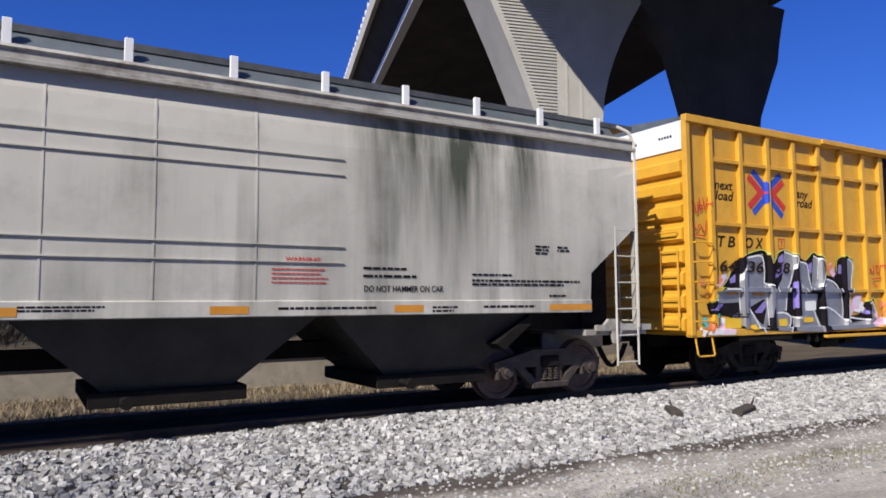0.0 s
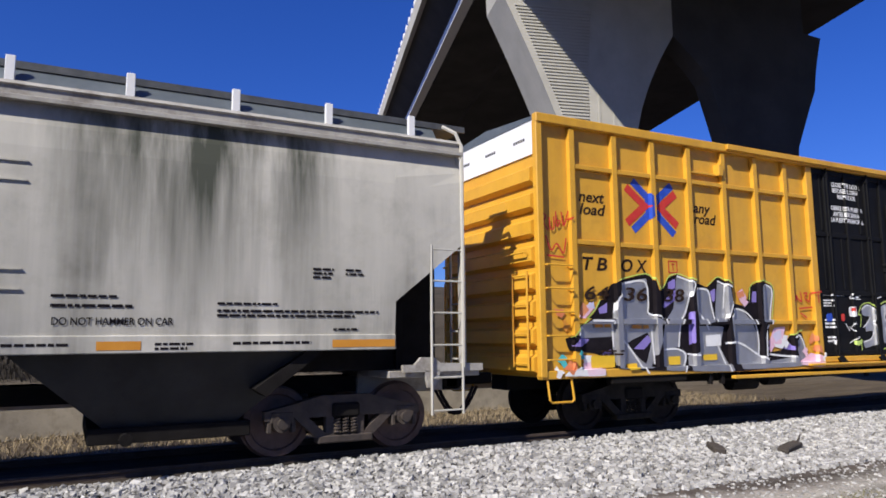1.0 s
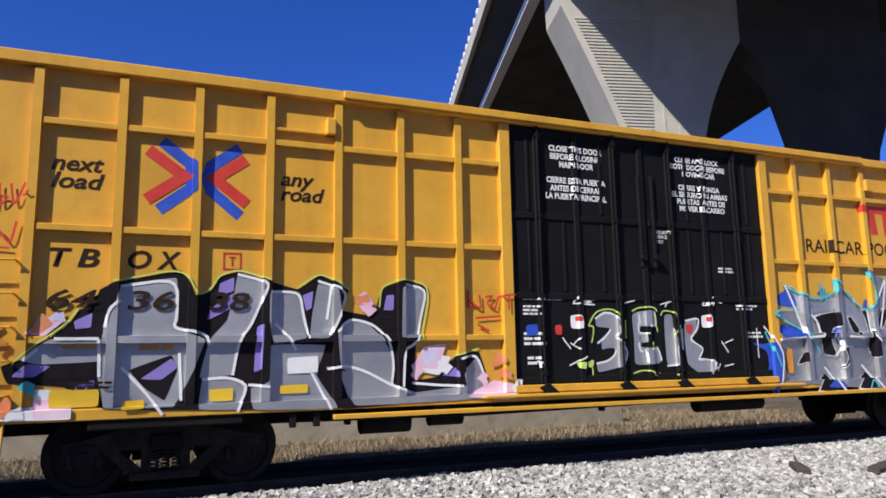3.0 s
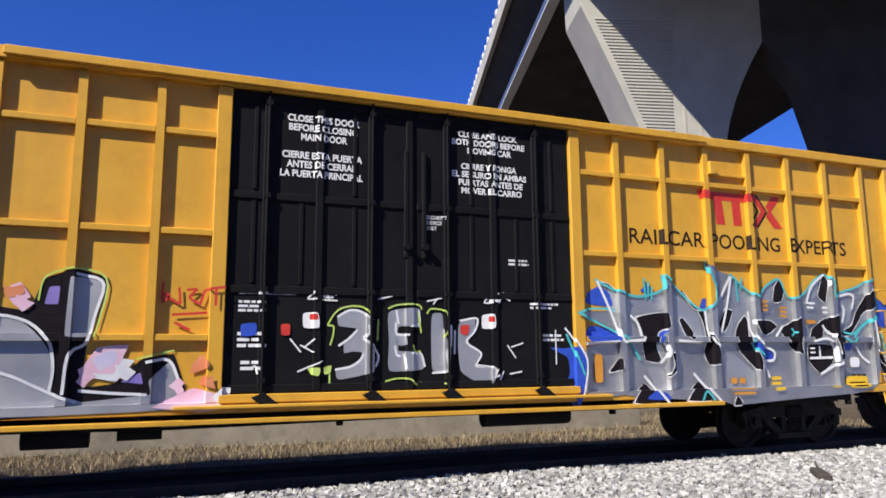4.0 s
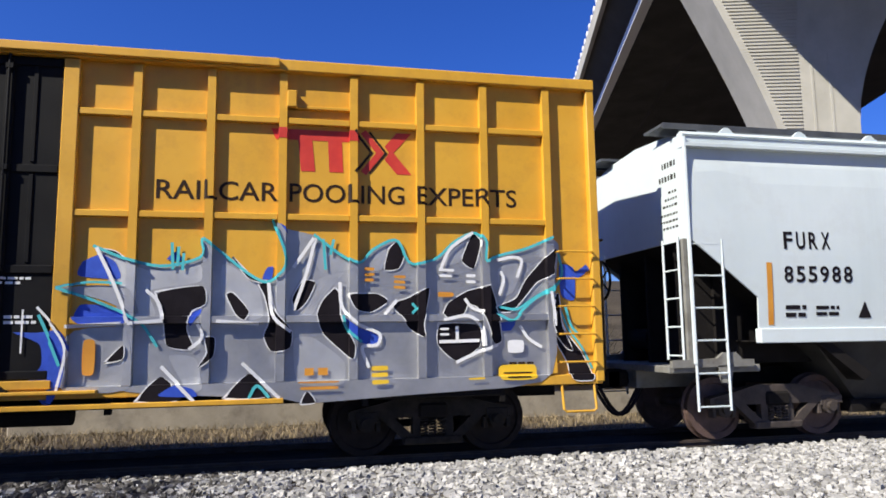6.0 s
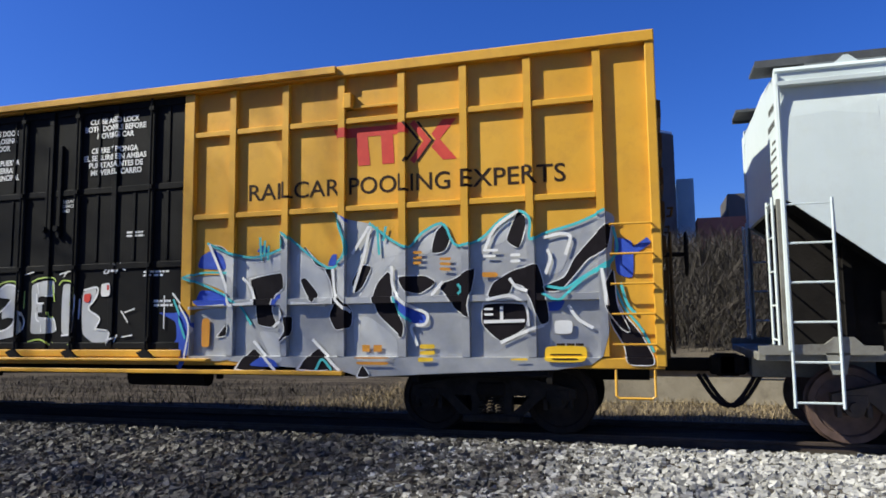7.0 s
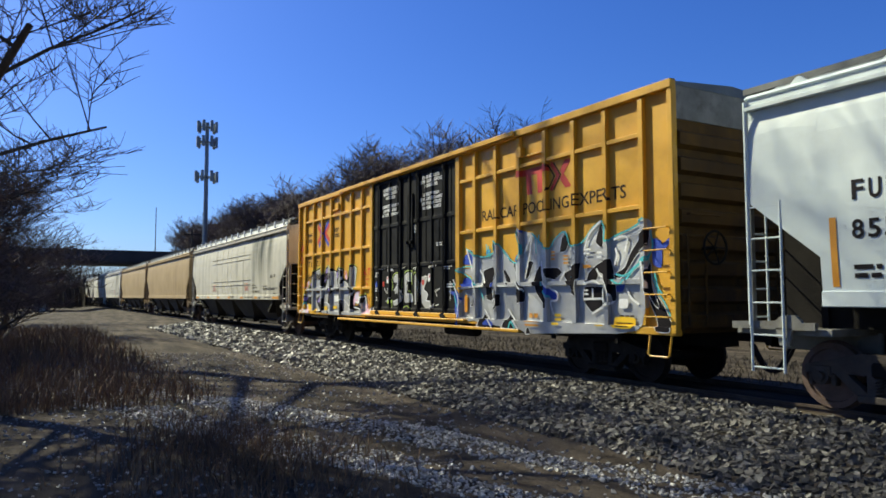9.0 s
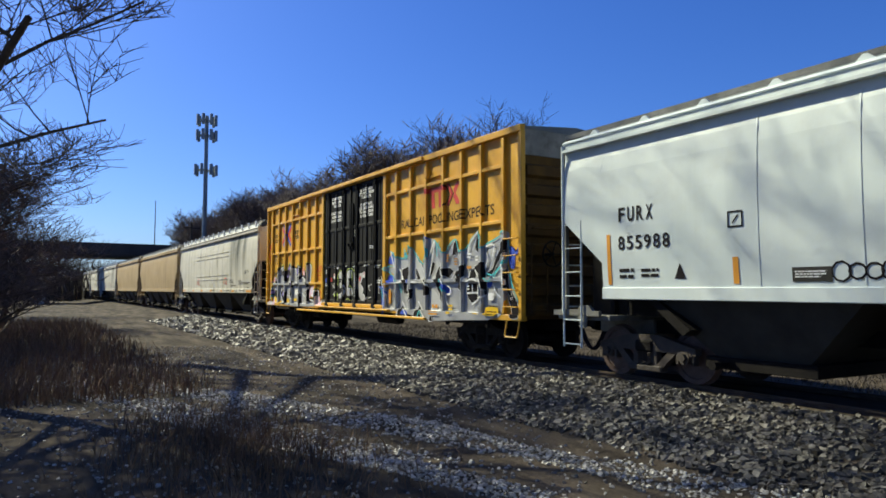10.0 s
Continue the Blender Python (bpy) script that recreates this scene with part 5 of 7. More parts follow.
    fill(P_BLACK, [(-7.51, 1.47), (-7.04, 1.64), (-6.97, 1.46), (-7.1, 1.1), (-7.32, 1.25)])
    fill(P_BLACK, [(-6.93, 2.63), (-6.8, 2.34), (-6.83, 2.08), (-6.95, 2.04)])
    fill(P_BLACK, [(-4.43, 2.46), (-4.26, 2.52), (-4.22, 2.07), (-4.5, 2.07)])
    fill(P_BLACK, [(-6.1, 1.82), (-5.94, 2.05), (-5.96, 1.37), (-6.17, 1.37)])
    fill(P_BLACK, [(-7.95, 2.12), (-7.9, 2.3), (-7.78, 2.44), (-7.70, 2.2)])
    fill(P_BLACK, [(-5.56, 2.41), (-5.33, 2.57), (-5.37, 2.21), (-5.45, 2.06)])
    fill(P_BLACK, [(-3.63, 1.29), (-3.37, 1.53), (-3.28, 1.32)])
    fill(P_PURPLE, [(-8.68, 1.42), (-8.53, 1.56), (-8.3, 1.53), (-8.46, 1.41)])
    fill(P_PURPLE, [(-8.1, 2.03), (-7.91, 2.13), (-7.92, 1.96), (-8.08, 1.94)])
    fill(P_PURPLE, [(-7.38, 1.36), (-7.04, 1.6), (-6.97, 1.49), (-7.14, 1.35)])
    fill(P_PURPLE, [(-6.62, 2.19), (-6.35, 2.39), (-6.36, 2.2), (-6.66, 2.04)])
    fill(P_PURPLE, [(-6.52, 2.5), (-6.35, 2.58), (-6.35, 2.41), (-6.54, 2.34)])
    fill(P_PURPLE, [(-6.06, 1.97), (-5.98, 2.01), (-6.0, 1.44), (-6.09, 1.41)])
    fill(P_PURPLE, [(-5.5, 2.37), (-5.36, 2.43), (-5.38, 2.21), (-5.45, 2.17)])
    fill(P_PURPLE, [(-4.37, 2.39), (-4.26, 2.4), (-4.27, 2.19), (-4.41, 2.19)])
    fill(P_PURPLE, [(-3.58, 1.31), (-3.37, 1.42), (-3.33, 1.28)])
    fill(P_PURPLE, [(-8.06, 1.3), (-7.86, 1.37), (-7.85, 1.26), (-8.06, 1.25)])
    line(P_WHITE, [(-7.63, 2.44), (-7.01, 2.55), (-7.0, 2.08), (-7.04, 1.95), (-6.67, 1.89), (-6.62, 1.75)], 0.034)
    line(P_WHITE, [(-7.78, 1.96), (-7.74, 2.17), (-7.62, 2.28)], 0.034)
    line(P_WHITE, [(-6.31, 2.62), (-5.92, 2.53), (-6.0, 2.32), (-6.14, 1.97), (-6.27, 1.82), (-6.34, 1.38)], 0.034)
    line(P_WHITE, [(-5.9, 2.41), (-5.53, 2.41), (-5.49, 2.13), (-5.41, 1.82)], 0.034)
    line(P_WHITE, [(-5.3, 2.56), (-4.9, 2.44), (-5.0, 2.14), (-5.14, 1.86)], 0.034)
    line(P_WHITE, [(-5.12, 2.5), (-5.18, 2.06)], 0.034)
    line(P_WHITE, [(-5.05, 1.9), (-4.87, 2.08), (-4.55, 2.0), (-4.32, 1.78), (-4.27, 1.46), (-4.3, 1.22)], 0.034)
    line(P_WHITE, [(-4.11, 2.55), (-3.78, 2.48), (-3.89, 2.07), (-3.94, 1.74), (-4.14, 1.66), (-4.16, 1.18)], 0.034)
    line(P_WHITE, [(-7.58, 1.5), (-7.32, 1.22), (-7.12, 0.95)], 0.034)
    line(P_WHITE, [(-6.69, 1.34), (-6.38, 1.36), (-6.15, 1.26), (-6.28, 0.95)], 0.034)
    line(P_WHITE, [(-6.15, 1.26), (-5.88, 1.23)], 0.034)
    line(P_WHITE, [(-5.84, 2.01), (-5.65, 1.82), (-5.57, 1.67)], 0.034)
    line(P_WHITE, [(-5.38, 1.4), (-5.19, 1.05), (-5.13, 0.93)], 0.034)
    line(P_WHITE, [(-5.17, 1.43), (-4.92, 1.47), (-4.66, 1.39), (-4.3, 1.2), (-4.02, 1.09)], 0.034)
    line(P_WHITE, [(-4.01, 1.22), (-3.63, 1.18), (-3.29, 1.16)], 0.034)
    line(P_WHITE, [(-3.32, 1.53), (-3.03, 1.59), (-2.86, 0.98)], 0.034)
    line(P_WHITE, [(-8.44, 1.72), (-8.57, 1.6)], 0.034)
    line(P_WHITE, [(-7.83, 1.82), (-7.81, 1.4)], 0.034)
    line(P_WHITE, [(-6.96, 1.67), (-6.92, 1.1)], 0.034)
    line(P_WHITE, [(-8.28, 1.83), (-7.83, 1.83)], 0.034)
    line(P_GREEN, [(-8.68, 1.56), (-8.48, 1.76), (-8.18, 1.99), (-8.06, 2.17)], 0.02)
    line(P_GREEN, [(-7.71, 2.5), (-6.94, 2.68), (-6.77, 2.34), (-6.62, 2.43), (-6.52, 2.61), (-6.29, 2.68), (-5.9, 2.56)], 0.02)
    line(P_GREEN, [(-5.56, 2.47), (-5.27, 2.68), (-4.88, 2.46)], 0.02)
    line(P_GREEN, [(-4.47, 2.23), (-4.44, 2.52), (-4.11, 2.63), (-3.73, 2.53), (-3.88, 1.82)], 0.02)
    line(P_GREEN, [(-3.42, 1.57), (-3.01, 1.67)], 0.02)
    fill(P_WHITE, [(-5.68, 1.58), (-5.29, 1.6), (-5.29, 1.39), (-5.68, 1.38)])
    fill(P_WHITE, [(-8.9, 0.96), (-8.78, 1.06), (-8.44, 1.09), (-8.45, 1.28), (-8.1, 1.26), (-8.05, 0.94)])
    fill(P_PINK, [(-8.46, 1.16), (-8.08, 1.17), (-8.06, 0.96), (-8.42, 0.95)])
    fill(P_PINK, [(-3.25, 1.01), (-2.78, 1.23), (-2.46, 1.14), (-2.17, 1.01), (-2.65, 0.95)])
    fill(P_WHITE, [(-3.92, 1.37), (-3.67, 1.59), (-3.43, 1.56), (-3.62, 1.31)])
    fill(P_PINK, [(-4.01, 1.43), (-3.84, 1.71), (-3.5, 1.74), (-3.65, 1.39)])
    fill(P_PINK, [(-4.82, 2.35), (-4.66, 2.44), (-4.54, 2.27), (-4.7, 2.16)])
    fill(P_PINK, [(-8.58, 1.89), (-8.36, 2.08), (-8.17, 2.06), (-8.38, 1.86)])
    for k, (x, z, r, m) in enumerate(((-3.75, 1.55, 0.16, P_LILAC), (-3.55, 1.42, 0.13, P_WHITE), (-3.95, 1.38, 0.12, P_PINK), (-2.72, 1.5, 0.14, P_CORAL), (-2.62, 1.3, 0.12, P_CORAL), (-2.95, 1.25, 0.1, P_PINK), (-2.45, 1.12, 0.13, P_WHITE),
                                       (-8.9, 1.95, 0.12, P_CORAL), (-8.78, 1.75, 0.10, P_ORANGE), (-8.42, 2.0, 0.13, P_CORAL), (-8.25, 2.08, 0.1, P_LILAC), (-8.85, 1.2, 0.12, P_CYAN), (-8.72, 1.08, 0.12, P_CORAL), (-4.72, 2.32, 0.13, P_CORAL), (-4.62, 2.2, 0.11, P_PINK),
                                       (-8.98, 1.02, 0.1, P_WHITE), (-8.6, 1.02, 0.12, P_WHITE), (-8.5, 1.3, 0.1, P_CYAN))):
        fill(m, [(x + r * (0.75 + 0.35 * math.sin(2.3 * a + k)) * math.cos(a * 0.785), z + r * (0.75 + 0.35 * math.sin(1.7 * a + 2 * k)) * math.sin(a * 0.785)) for a in range(8)])
    fill(P_YELLOW, [(-8.3, 1.27), (-7.8, 1.27), (-7.8, 1.07), (-8.3, 1.07)])
    fill(P_YELLOW, [(-6.61, 1.22), (-6.33, 1.23), (-6.33, 1.08), (-6.6, 1.08)])
    fill(P_YELLOW, [(-7.56, 1.12), (-7.32, 1.13), (-7.32, 1.03), (-7.56, 1.02)])
    fill(P_YELLOW, [(-5.77, 1.24), (-5.42, 1.25), (-5.42, 1.14), (-5.77, 1.14)])
    line(P_RED, [(-9.21, 3.55), (-9.20, 3.24)], 0.025)
    line(P_RED, [(-9.21, 3.55), (-9.10, 3.49), (-9.18, 3.39), (-9.08, 3.26)], 0.025)
    line(P_RED, [(-9.05, 3.47), (-9.04, 3.28), (-8.96, 3.28), (-8.96, 3.49)], 0.025)
    line(P_RED, [(-8.92, 3.58), (-8.91, 3.30), (-8.82, 3.43), (-8.91, 3.43)], 0.025)
    line(P_RED, [(-8.81, 3.58), (-8.77, 3.30), (-8.67, 3.60)], 0.025)
    line(P_RED, [(-8.69, 3.45), (-8.62, 3.49)], 0.025)
    line(P_RED, [(-9.13, 3.18), (-9.03, 2.90), (-8.92, 3.09), (-8.78, 2.86), (-8.73, 3.15)], 0.025)
    line(P_RED, [(-9.11, 2.86), (-8.78, 2.84)], 0.025)
    line(P_RED, [(-3.17, 2.48), (-3.18, 2.21), (-3.08, 2.33), (-3.18, 2.34), (-2.98, 2.22)], 0.03)
    line(P_RED, [(-2.99, 2.42), (-2.97, 2.22)], 0.03)
    line(P_RED, [(-2.9, 2.39), (-2.77, 2.41), (-2.89, 2.3), (-2.76, 2.23)], 0.03)
    line(P_RED, [(-2.69, 2.4), (-2.75, 2.21)], 0.03)
    line(P_RED, [(-2.68, 2.4), (-2.46, 2.43)], 0.03)
    line(P_RED, [(-2.57, 2.4), (-2.57, 2.2)], 0.03)
    line(P_RED, [(-3.06, 2.09), (-2.66, 2.12)], 0.03)
    line(P_RED, [(-3.03, 2.0), (-2.85, 1.91)], 0.03)


def graffiti_east(car):
    s = Spray(car, 0.003, P_WHITE)
    fill, line = s.fill, s.line
    fill(P_GREY, [(2.86, 2.71), (3.22, 2.55), (3.65, 2.45), (4.15, 2.58), (4.07, 2.86), (4.37, 2.61), (4.68, 2.36), (4.9, 2.25), (5.16, 2.5), (4.94, 3.06), (5.13, 2.95), (5.45, 2.89), (5.78, 2.63), (6.04, 2.5), (6.19, 2.71), (6.53, 2.88), (6.67, 2.49), (7.04, 2.58), (7.28, 2.83), (7.56, 2.97), (7.72, 2.84), (7.68, 2.53), (7.86, 2.64), (8.29, 2.74), (8.65, 2.9), (8.77, 2.82), (8.7, 2.33), (8.64, 0.93), (6.64, 0.85), (5.36, 0.78), (5.03, 0.87), (4.34, 0.9), (3.26, 0.98), (2.73, 1.22), (2.72, 1.63), (3.22, 1.75), (3.04, 2.29)])
    fill(P_LIGHT, [(3.08, 2.6), (3.51, 2.39), (4.1, 2.53), (4.12, 2.27), (3.47, 2.19), (3.61, 1.86), (3.31, 1.83), (3.13, 2.37)])
    fill(P_LIGHT, [(4.33, 2.53), (4.55, 2.42), (4.79, 2.22), (4.86, 1.84), (4.68, 1.8), (4.33, 2.09)])
    fill(P_LIGHT, [(4.96, 2.21), (5.24, 2.53), (5.36, 2.45), (5.15, 2.07), (5.13, 1.83), (5.0, 1.91)])
    fill(P_LIGHT, [(5.49, 2.74), (6.01, 2.46), (5.55, 2.38), (5.43, 2.6)])
    fill(P_LIGHT, [(5.49, 2.33), (5.86, 2.42), (5.71, 2.27), (5.41, 1.83), (5.26, 1.89)])
    fill(P_LIGHT, [(6.28, 2.71), (6.39, 2.74), (6.33, 2.43), (6.12, 2.42)])
    fill(P_LIGHT, [(7.21, 2.74), (7.44, 2.87), (7.37, 2.54), (7.06, 2.48)])
    fill(P_LIGHT, [(7.87, 2.49), (8.15, 2.58), (8.2, 2.42), (8.09, 2.14), (7.9, 2.08)])
    fill(P_LIGHT, [(2.77, 1.63), (3.22, 1.66), (3.25, 1.3), (2.78, 1.26)])
    fill(P_LIGHT, [(3.71, 1.42), (4.07, 1.38), (4.17, 0.98), (3.99, 0.94)])
    fill(P_LIGHT, [(5.2, 1.6), (5.45, 1.6), (5.86, 1.29), (5.85, 0.99), (5.24, 0.99)])
    fill(P_GREY, [(2.62, 1.72), (3.3, 1.76), (3.4, 0.98), (2.56, 0.98)])
    fill(P_BLUE, [(2.68, 2.34), (2.74, 2.52), (2.95, 2.62), (3.12, 2.52), (3.2, 2.3)])
    fill(P_BLUE, [(2.66, 1.84), (2.74, 2.02), (3.0, 2.0), (3.36, 1.86), (3.2, 1.76), (2.78, 1.76)])
    fill(P_BLUE, [(2.02, 1.70), (2.3, 1.68), (2.56, 1.72), (2.66, 1.55), (2.6, 1.0), (2.28, 0.97), (2.22, 1.12), (2.38, 1.3), (2.36, 1.56)])
    fill(P_BLUE, [(2.30, 1.0), (2.58, 1.0), (2.46, 0.80)])
    fill(P_GREY, [(2.5, 2.2), (2.86, 2.24), (3.3, 2.22), (3.42, 1.86), (3.0, 2.06)])
    fill(P_BLUE, [(3.93, 1.88), (4.15, 1.97), (3.98, 1.72)])
    fill(P_BLUE, [(4.88, 2.47), (4.96, 2.48), (4.94, 2.31), (4.81, 2.31)])
    fill(P_BLUE, [(5.75, 1.9), (6.02, 1.7), (6.3, 1.61), (6.26, 1.46), (6.02, 1.52), (5.83, 1.67)])
    fill(P_BLUE, [(4.69, 0.88), (4.78, 1.03), (4.92, 0.89)])
    fill(P_BLUE, [(7.88, 1.75), (8.13, 1.78), (8.05, 1.64), (7.87, 1.64)])
    fill(P_BLUE, [(8.74, 2.56), (8.98, 2.5), (8.97, 2.02), (8.76, 2.08)])
    line(P_BLUE, [(8.85, 2.36), (9.0, 2.38), (9.17, 2.5)], 0.09)
    fill(P_BLACK, [(8.70, 1.9), (8.82, 1.6), (9.02, 1.36), (9.17, 1.06), (9.17, 0.97), (8.86, 0.97), (8.84, 1.2), (8.66, 1.5)])
    line(P_CYAN, [(8.72, 2.0), (8.84, 1.66), (9.04, 1.42), (9.18, 1.12)], 0.03)
    fill(P_BLUE, [(3.67, 2.55), (3.81, 2.67), (3.88, 2.53)])
    fill(P_BLUE, [(5.02, 3.02), (5.11, 2.97), (5.13, 2.89)])
    fill(P_BLACK, [(3.57, 2.16), (4.15, 2.25), (4.18, 2.0), (3.99, 1.94), (3.93, 1.71), (4.05, 1.45), (3.71, 1.49), (3.68, 1.86)])
    fill(P_BLACK, [(4.39, 2.13), (4.47, 2.16), (4.68, 1.92), (4.62, 1.8), (4.51, 1.88)])
    fill(P_BLACK, [(4.77, 2.27), (4.91, 2.31), (4.96, 1.92), (5.2, 1.68), (5.18, 1.45), (4.94, 1.41), (4.84, 1.61), (4.93, 1.8), (4.86, 2.11)])
    fill(P_BLACK, [(5.32, 2.31), (5.49, 2.29), (5.36, 2.02), (5.24, 1.91), (5.18, 2.07)])
    fill(P_BLACK, [(5.72, 2.21), (5.78, 2.13), (5.78, 1.82), (5.98, 1.48), (5.95, 1.29), (5.78, 1.44), (5.57, 1.63), (5.49, 1.87), (5.57, 2.06)])
    fill(P_BLACK, [(5.88, 2.13), (6.26, 2.14), (6.42, 2.04), (6.18, 1.89), (5.98, 1.93)])
    fill(P_BLACK, [(6.5, 2.03), (6.65, 2.07), (6.96, 2.24), (6.9, 1.95), (6.84, 1.73), (6.88, 1.55), (6.65, 1.7), (6.61, 1.81), (6.46, 1.96)])
    fill(P_BLACK, [(6.41, 2.72), (6.53, 2.83), (6.62, 2.63), (6.54, 2.45), (6.34, 2.43)])
    fill(P_BLACK, [(7.46, 2.78), (7.54, 2.95), (7.66, 2.84), (7.55, 2.44), (7.37, 2.56)])
    fill(P_BLACK, [(7.12, 1.87), (7.19, 2.02), (7.45, 2.17), (7.67, 2.22), (7.78, 2.25), (7.85, 2.0), (7.92, 1.5), (7.8, 1.46), (7.7, 1.79), (7.59, 1.97), (7.45, 2.01), (7.41, 1.87), (7.18, 1.8)])
    fill(P_BLACK, [(7.85, 1.96), (8.13, 2.06), (8.25, 2.31), (8.57, 2.65), (8.73, 2.77), (8.67, 2.4), (8.42, 2.3), (8.28, 2.13), (8.06, 1.89), (7.88, 1.89)])
    fill(P_BLACK, [(7.05, 1.75), (7.64, 1.74), (7.62, 1.43), (7.28, 1.24), (7.03, 1.47)])
    fill(P_BLACK, [(3.4, 0.86), (3.67, 1.19), (3.97, 0.86)])
    fill(P_BLACK, [(4.39, 0.87), (4.69, 1.2), (4.98, 0.87)])
    fill(P_BLACK, [(8.62, 1.95), (8.73, 2.19), (8.75, 1.7), (8.92, 1.35), (8.8, 1.41), (8.62, 1.67)])
    fill(P_BLUE, [(3.62, 0.92), (3.84, 1.06), (4.05, 1.0), (4.12, 0.9)])
    fill(P_BLACK, [(3.04, 1.32), (3.26, 1.56), (3.27, 1.36)])
    fill(P_BLACK, [(2.9, 2.68), (3.11, 2.65), (3.26, 2.53)])
    fill(P_BLACK, [(4.16, 1.61), (4.28, 1.61), (4.27, 1.37), (4.07, 1.22), (4.21, 1.41)])
    fill(P_BLACK, [(5.3, 0.78), (5.38, 0.95), (5.5, 0.79)])
    fill(P_BLACK, [(4.46, 2.59), (4.68, 2.36), (4.85, 2.26), (4.65, 2.32)])
    line(P_CYAN, [(2.86, 2.71), (3.22, 2.55), (3.65, 2.45), (4.15, 2.58), (4.07, 2.86), (4.37, 2.61), (4.68, 2.36), (4.9, 2.25), (5.16, 2.5), (4.94, 3.06)], 0.035)
    line(P_CYAN, [(5.45, 2.89), (5.78, 2.63), (6.04, 2.5), (6.19, 2.71), (6.53, 2.88), (6.67, 2.49), (7.04, 2.58), (7.28, 2.83), (7.56, 2.97), (7.72, 2.84), (7.68, 2.53), (7.86, 2.64), (8.29, 2.74), (8.65, 2.9)], 0.035)
    line(P_CYAN, [(7.84, 1.87), (8.05, 1.75), (8.2, 1.91), (8.41, 2.09), (8.69, 2.2)], 0.035)
    line(P_CYAN, [(7.88, 1.96), (8.13, 1.91), (8.34, 2.06), (8.73, 2.27)], 0.035)
    line(P_CYAN, [(8.74, 2.68), (8.8, 2.4), (8.67, 2.2)], 0.035)
    line(P_CYAN, [(8.81, 1.98), (8.88, 1.7), (8.98, 1.59)], 0.035)
    line(P_CYAN, [(6.71, 2.01), (6.77, 1.94), (6.71, 1.88)], 0.035)
    line(P_CYAN, [(3.75, 2.76), (3.77, 2.43)], 0.035)
    line(P_CYAN, [(3.83, 2.71), (3.82, 2.47)], 0.035)
    line(P_CYAN, [(3.89, 2.63), (3.88, 2.42)], 0.035)
    line(P_CYAN, [(5.7, 2.83), (5.66, 2.63)], 0.035)
    line(P_CYAN, [(5.57, 2.83), (5.6, 2.44)], 0.035)
    line(P_CYAN, [(2.5, 2.2), (2.9, 2.06), (3.42, 1.82), (3.62, 1.5)], 0.035)
    line(P_WHITE, [(2.3, 1.98), (2.46, 1.8), (2.66, 1.5), (2.56, 1.02)], 0.03)
    line(P_CYAN, [(2.5, 2.2), (2.8, 2.28), (3.2, 2.26)], 0.03)
    line(P_CYAN, [(2.32, 1.89), (2.48, 1.55), (2.58, 1.3)], 0.035)
    line(P_CYAN, [(5.82, 1.86), (5.86, 1.68), (6.06, 1.52)], 0.035)
    line(P_CYAN, [(4.69, 0.87), (4.78, 1.05), (4.93, 0.87)], 0.035)
    line(P_WHITE, [(2.9, 2.69), (3.12, 2.24), (3.29, 1.79)], 0.042)
    line(P_WHITE, [(3.29, 1.78), (3.68, 1.81)], 0.042)
    line(P_WHITE, [(3.47, 2.18), (3.61, 2.06), (3.68, 1.82)], 0.042)
    line(P_WHITE, [(4.29, 1.8), (4.79, 1.76)], 0.042)
    line(P_WHITE, [(4.9, 2.27), (4.94, 1.84), (5.18, 1.66)], 0.042)
    line(P_WHITE, [(5.47, 2.84), (5.36, 2.37), (5.21, 1.93)], 0.042)
    line(P_WHITE, [(5.78, 2.28), (5.79, 1.96), (6.0, 1.74), (6.31, 1.63), (6.27, 1.47), (6.03, 1.48), (6.15, 1.2)], 0.042)
    line(P_WHITE, [(3.67, 1.27), (4.1, 0.81)], 0.042)
    line(P_WHITE, [(4.6, 1.29), (5.05, 0.86)], 0.042)
    line(P_WHITE, [(7.11, 1.79), (7.44, 1.86), (7.64, 1.72), (7.66, 1.45)], 0.042)
    line(P_WHITE, [(7.28, 1.24), (7.62, 1.39), (7.85, 1.46)], 0.042)
    line(P_WHITE, [(8.16, 1.71), (8.27, 1.53), (8.46, 1.42)], 0.042)
    line(P_WHITE, [(7.86, 2.58), (8.08, 2.63), (8.23, 2.6), (8.14, 2.35)], 0.042)
    line(P_WHITE, [(7.06, 1.51), (7.6, 1.52)], 0.042)
    line(P_WHITE, [(7.3, 1.71), (7.3, 1.53)], 0.042)
    line(P_WHITE, [(6.51, 2.05), (6.35, 1.87)], 0.042)
    line(P_WHITE, [(7.08, 2.43), (7.21, 2.74), (7.54, 2.95)], 0.042)
    line(P_WHITE, [(8.59, 2.16), (8.65, 1.7)], 0.042)
    line(P_WHITE, [(7.41, 2.07), (7.5, 1.94), (7.66, 1.9)], 0.042)
    line(P_WHITE, [(7.91, 2.43), (7.96, 2.32), (7.88, 2.11)], 0.042)
    line(P_WHITE, [(4.07, 1.77), (4.16, 1.61), (3.98, 1.46)], 0.042)
    line(P_WHITE, [(5.2, 2.46), (5.45, 2.84)], 0.042)
    line(P_WHITE, [(2.62, 1.75), (3.22, 1.78)], 0.042)
    fill(P_ORANGE, [(2.80, 1.60), (2.94, 1.60), (2.94, 1.18), (2.80, 1.18)])
    fill(P_YELLOW, [(7.85, 1.2), (8.38, 1.2), (8.37, 1.0), (7.84, 1.0)])
    fill(P_YELLOW, [(6.18, 1.22), (6.39, 1.22), (6.39, 1.16), (6.18, 1.16)])
    fill(P_YELLOW, [(6.18, 1.13), (6.39, 1.14), (6.39, 1.08), (6.18, 1.08)])
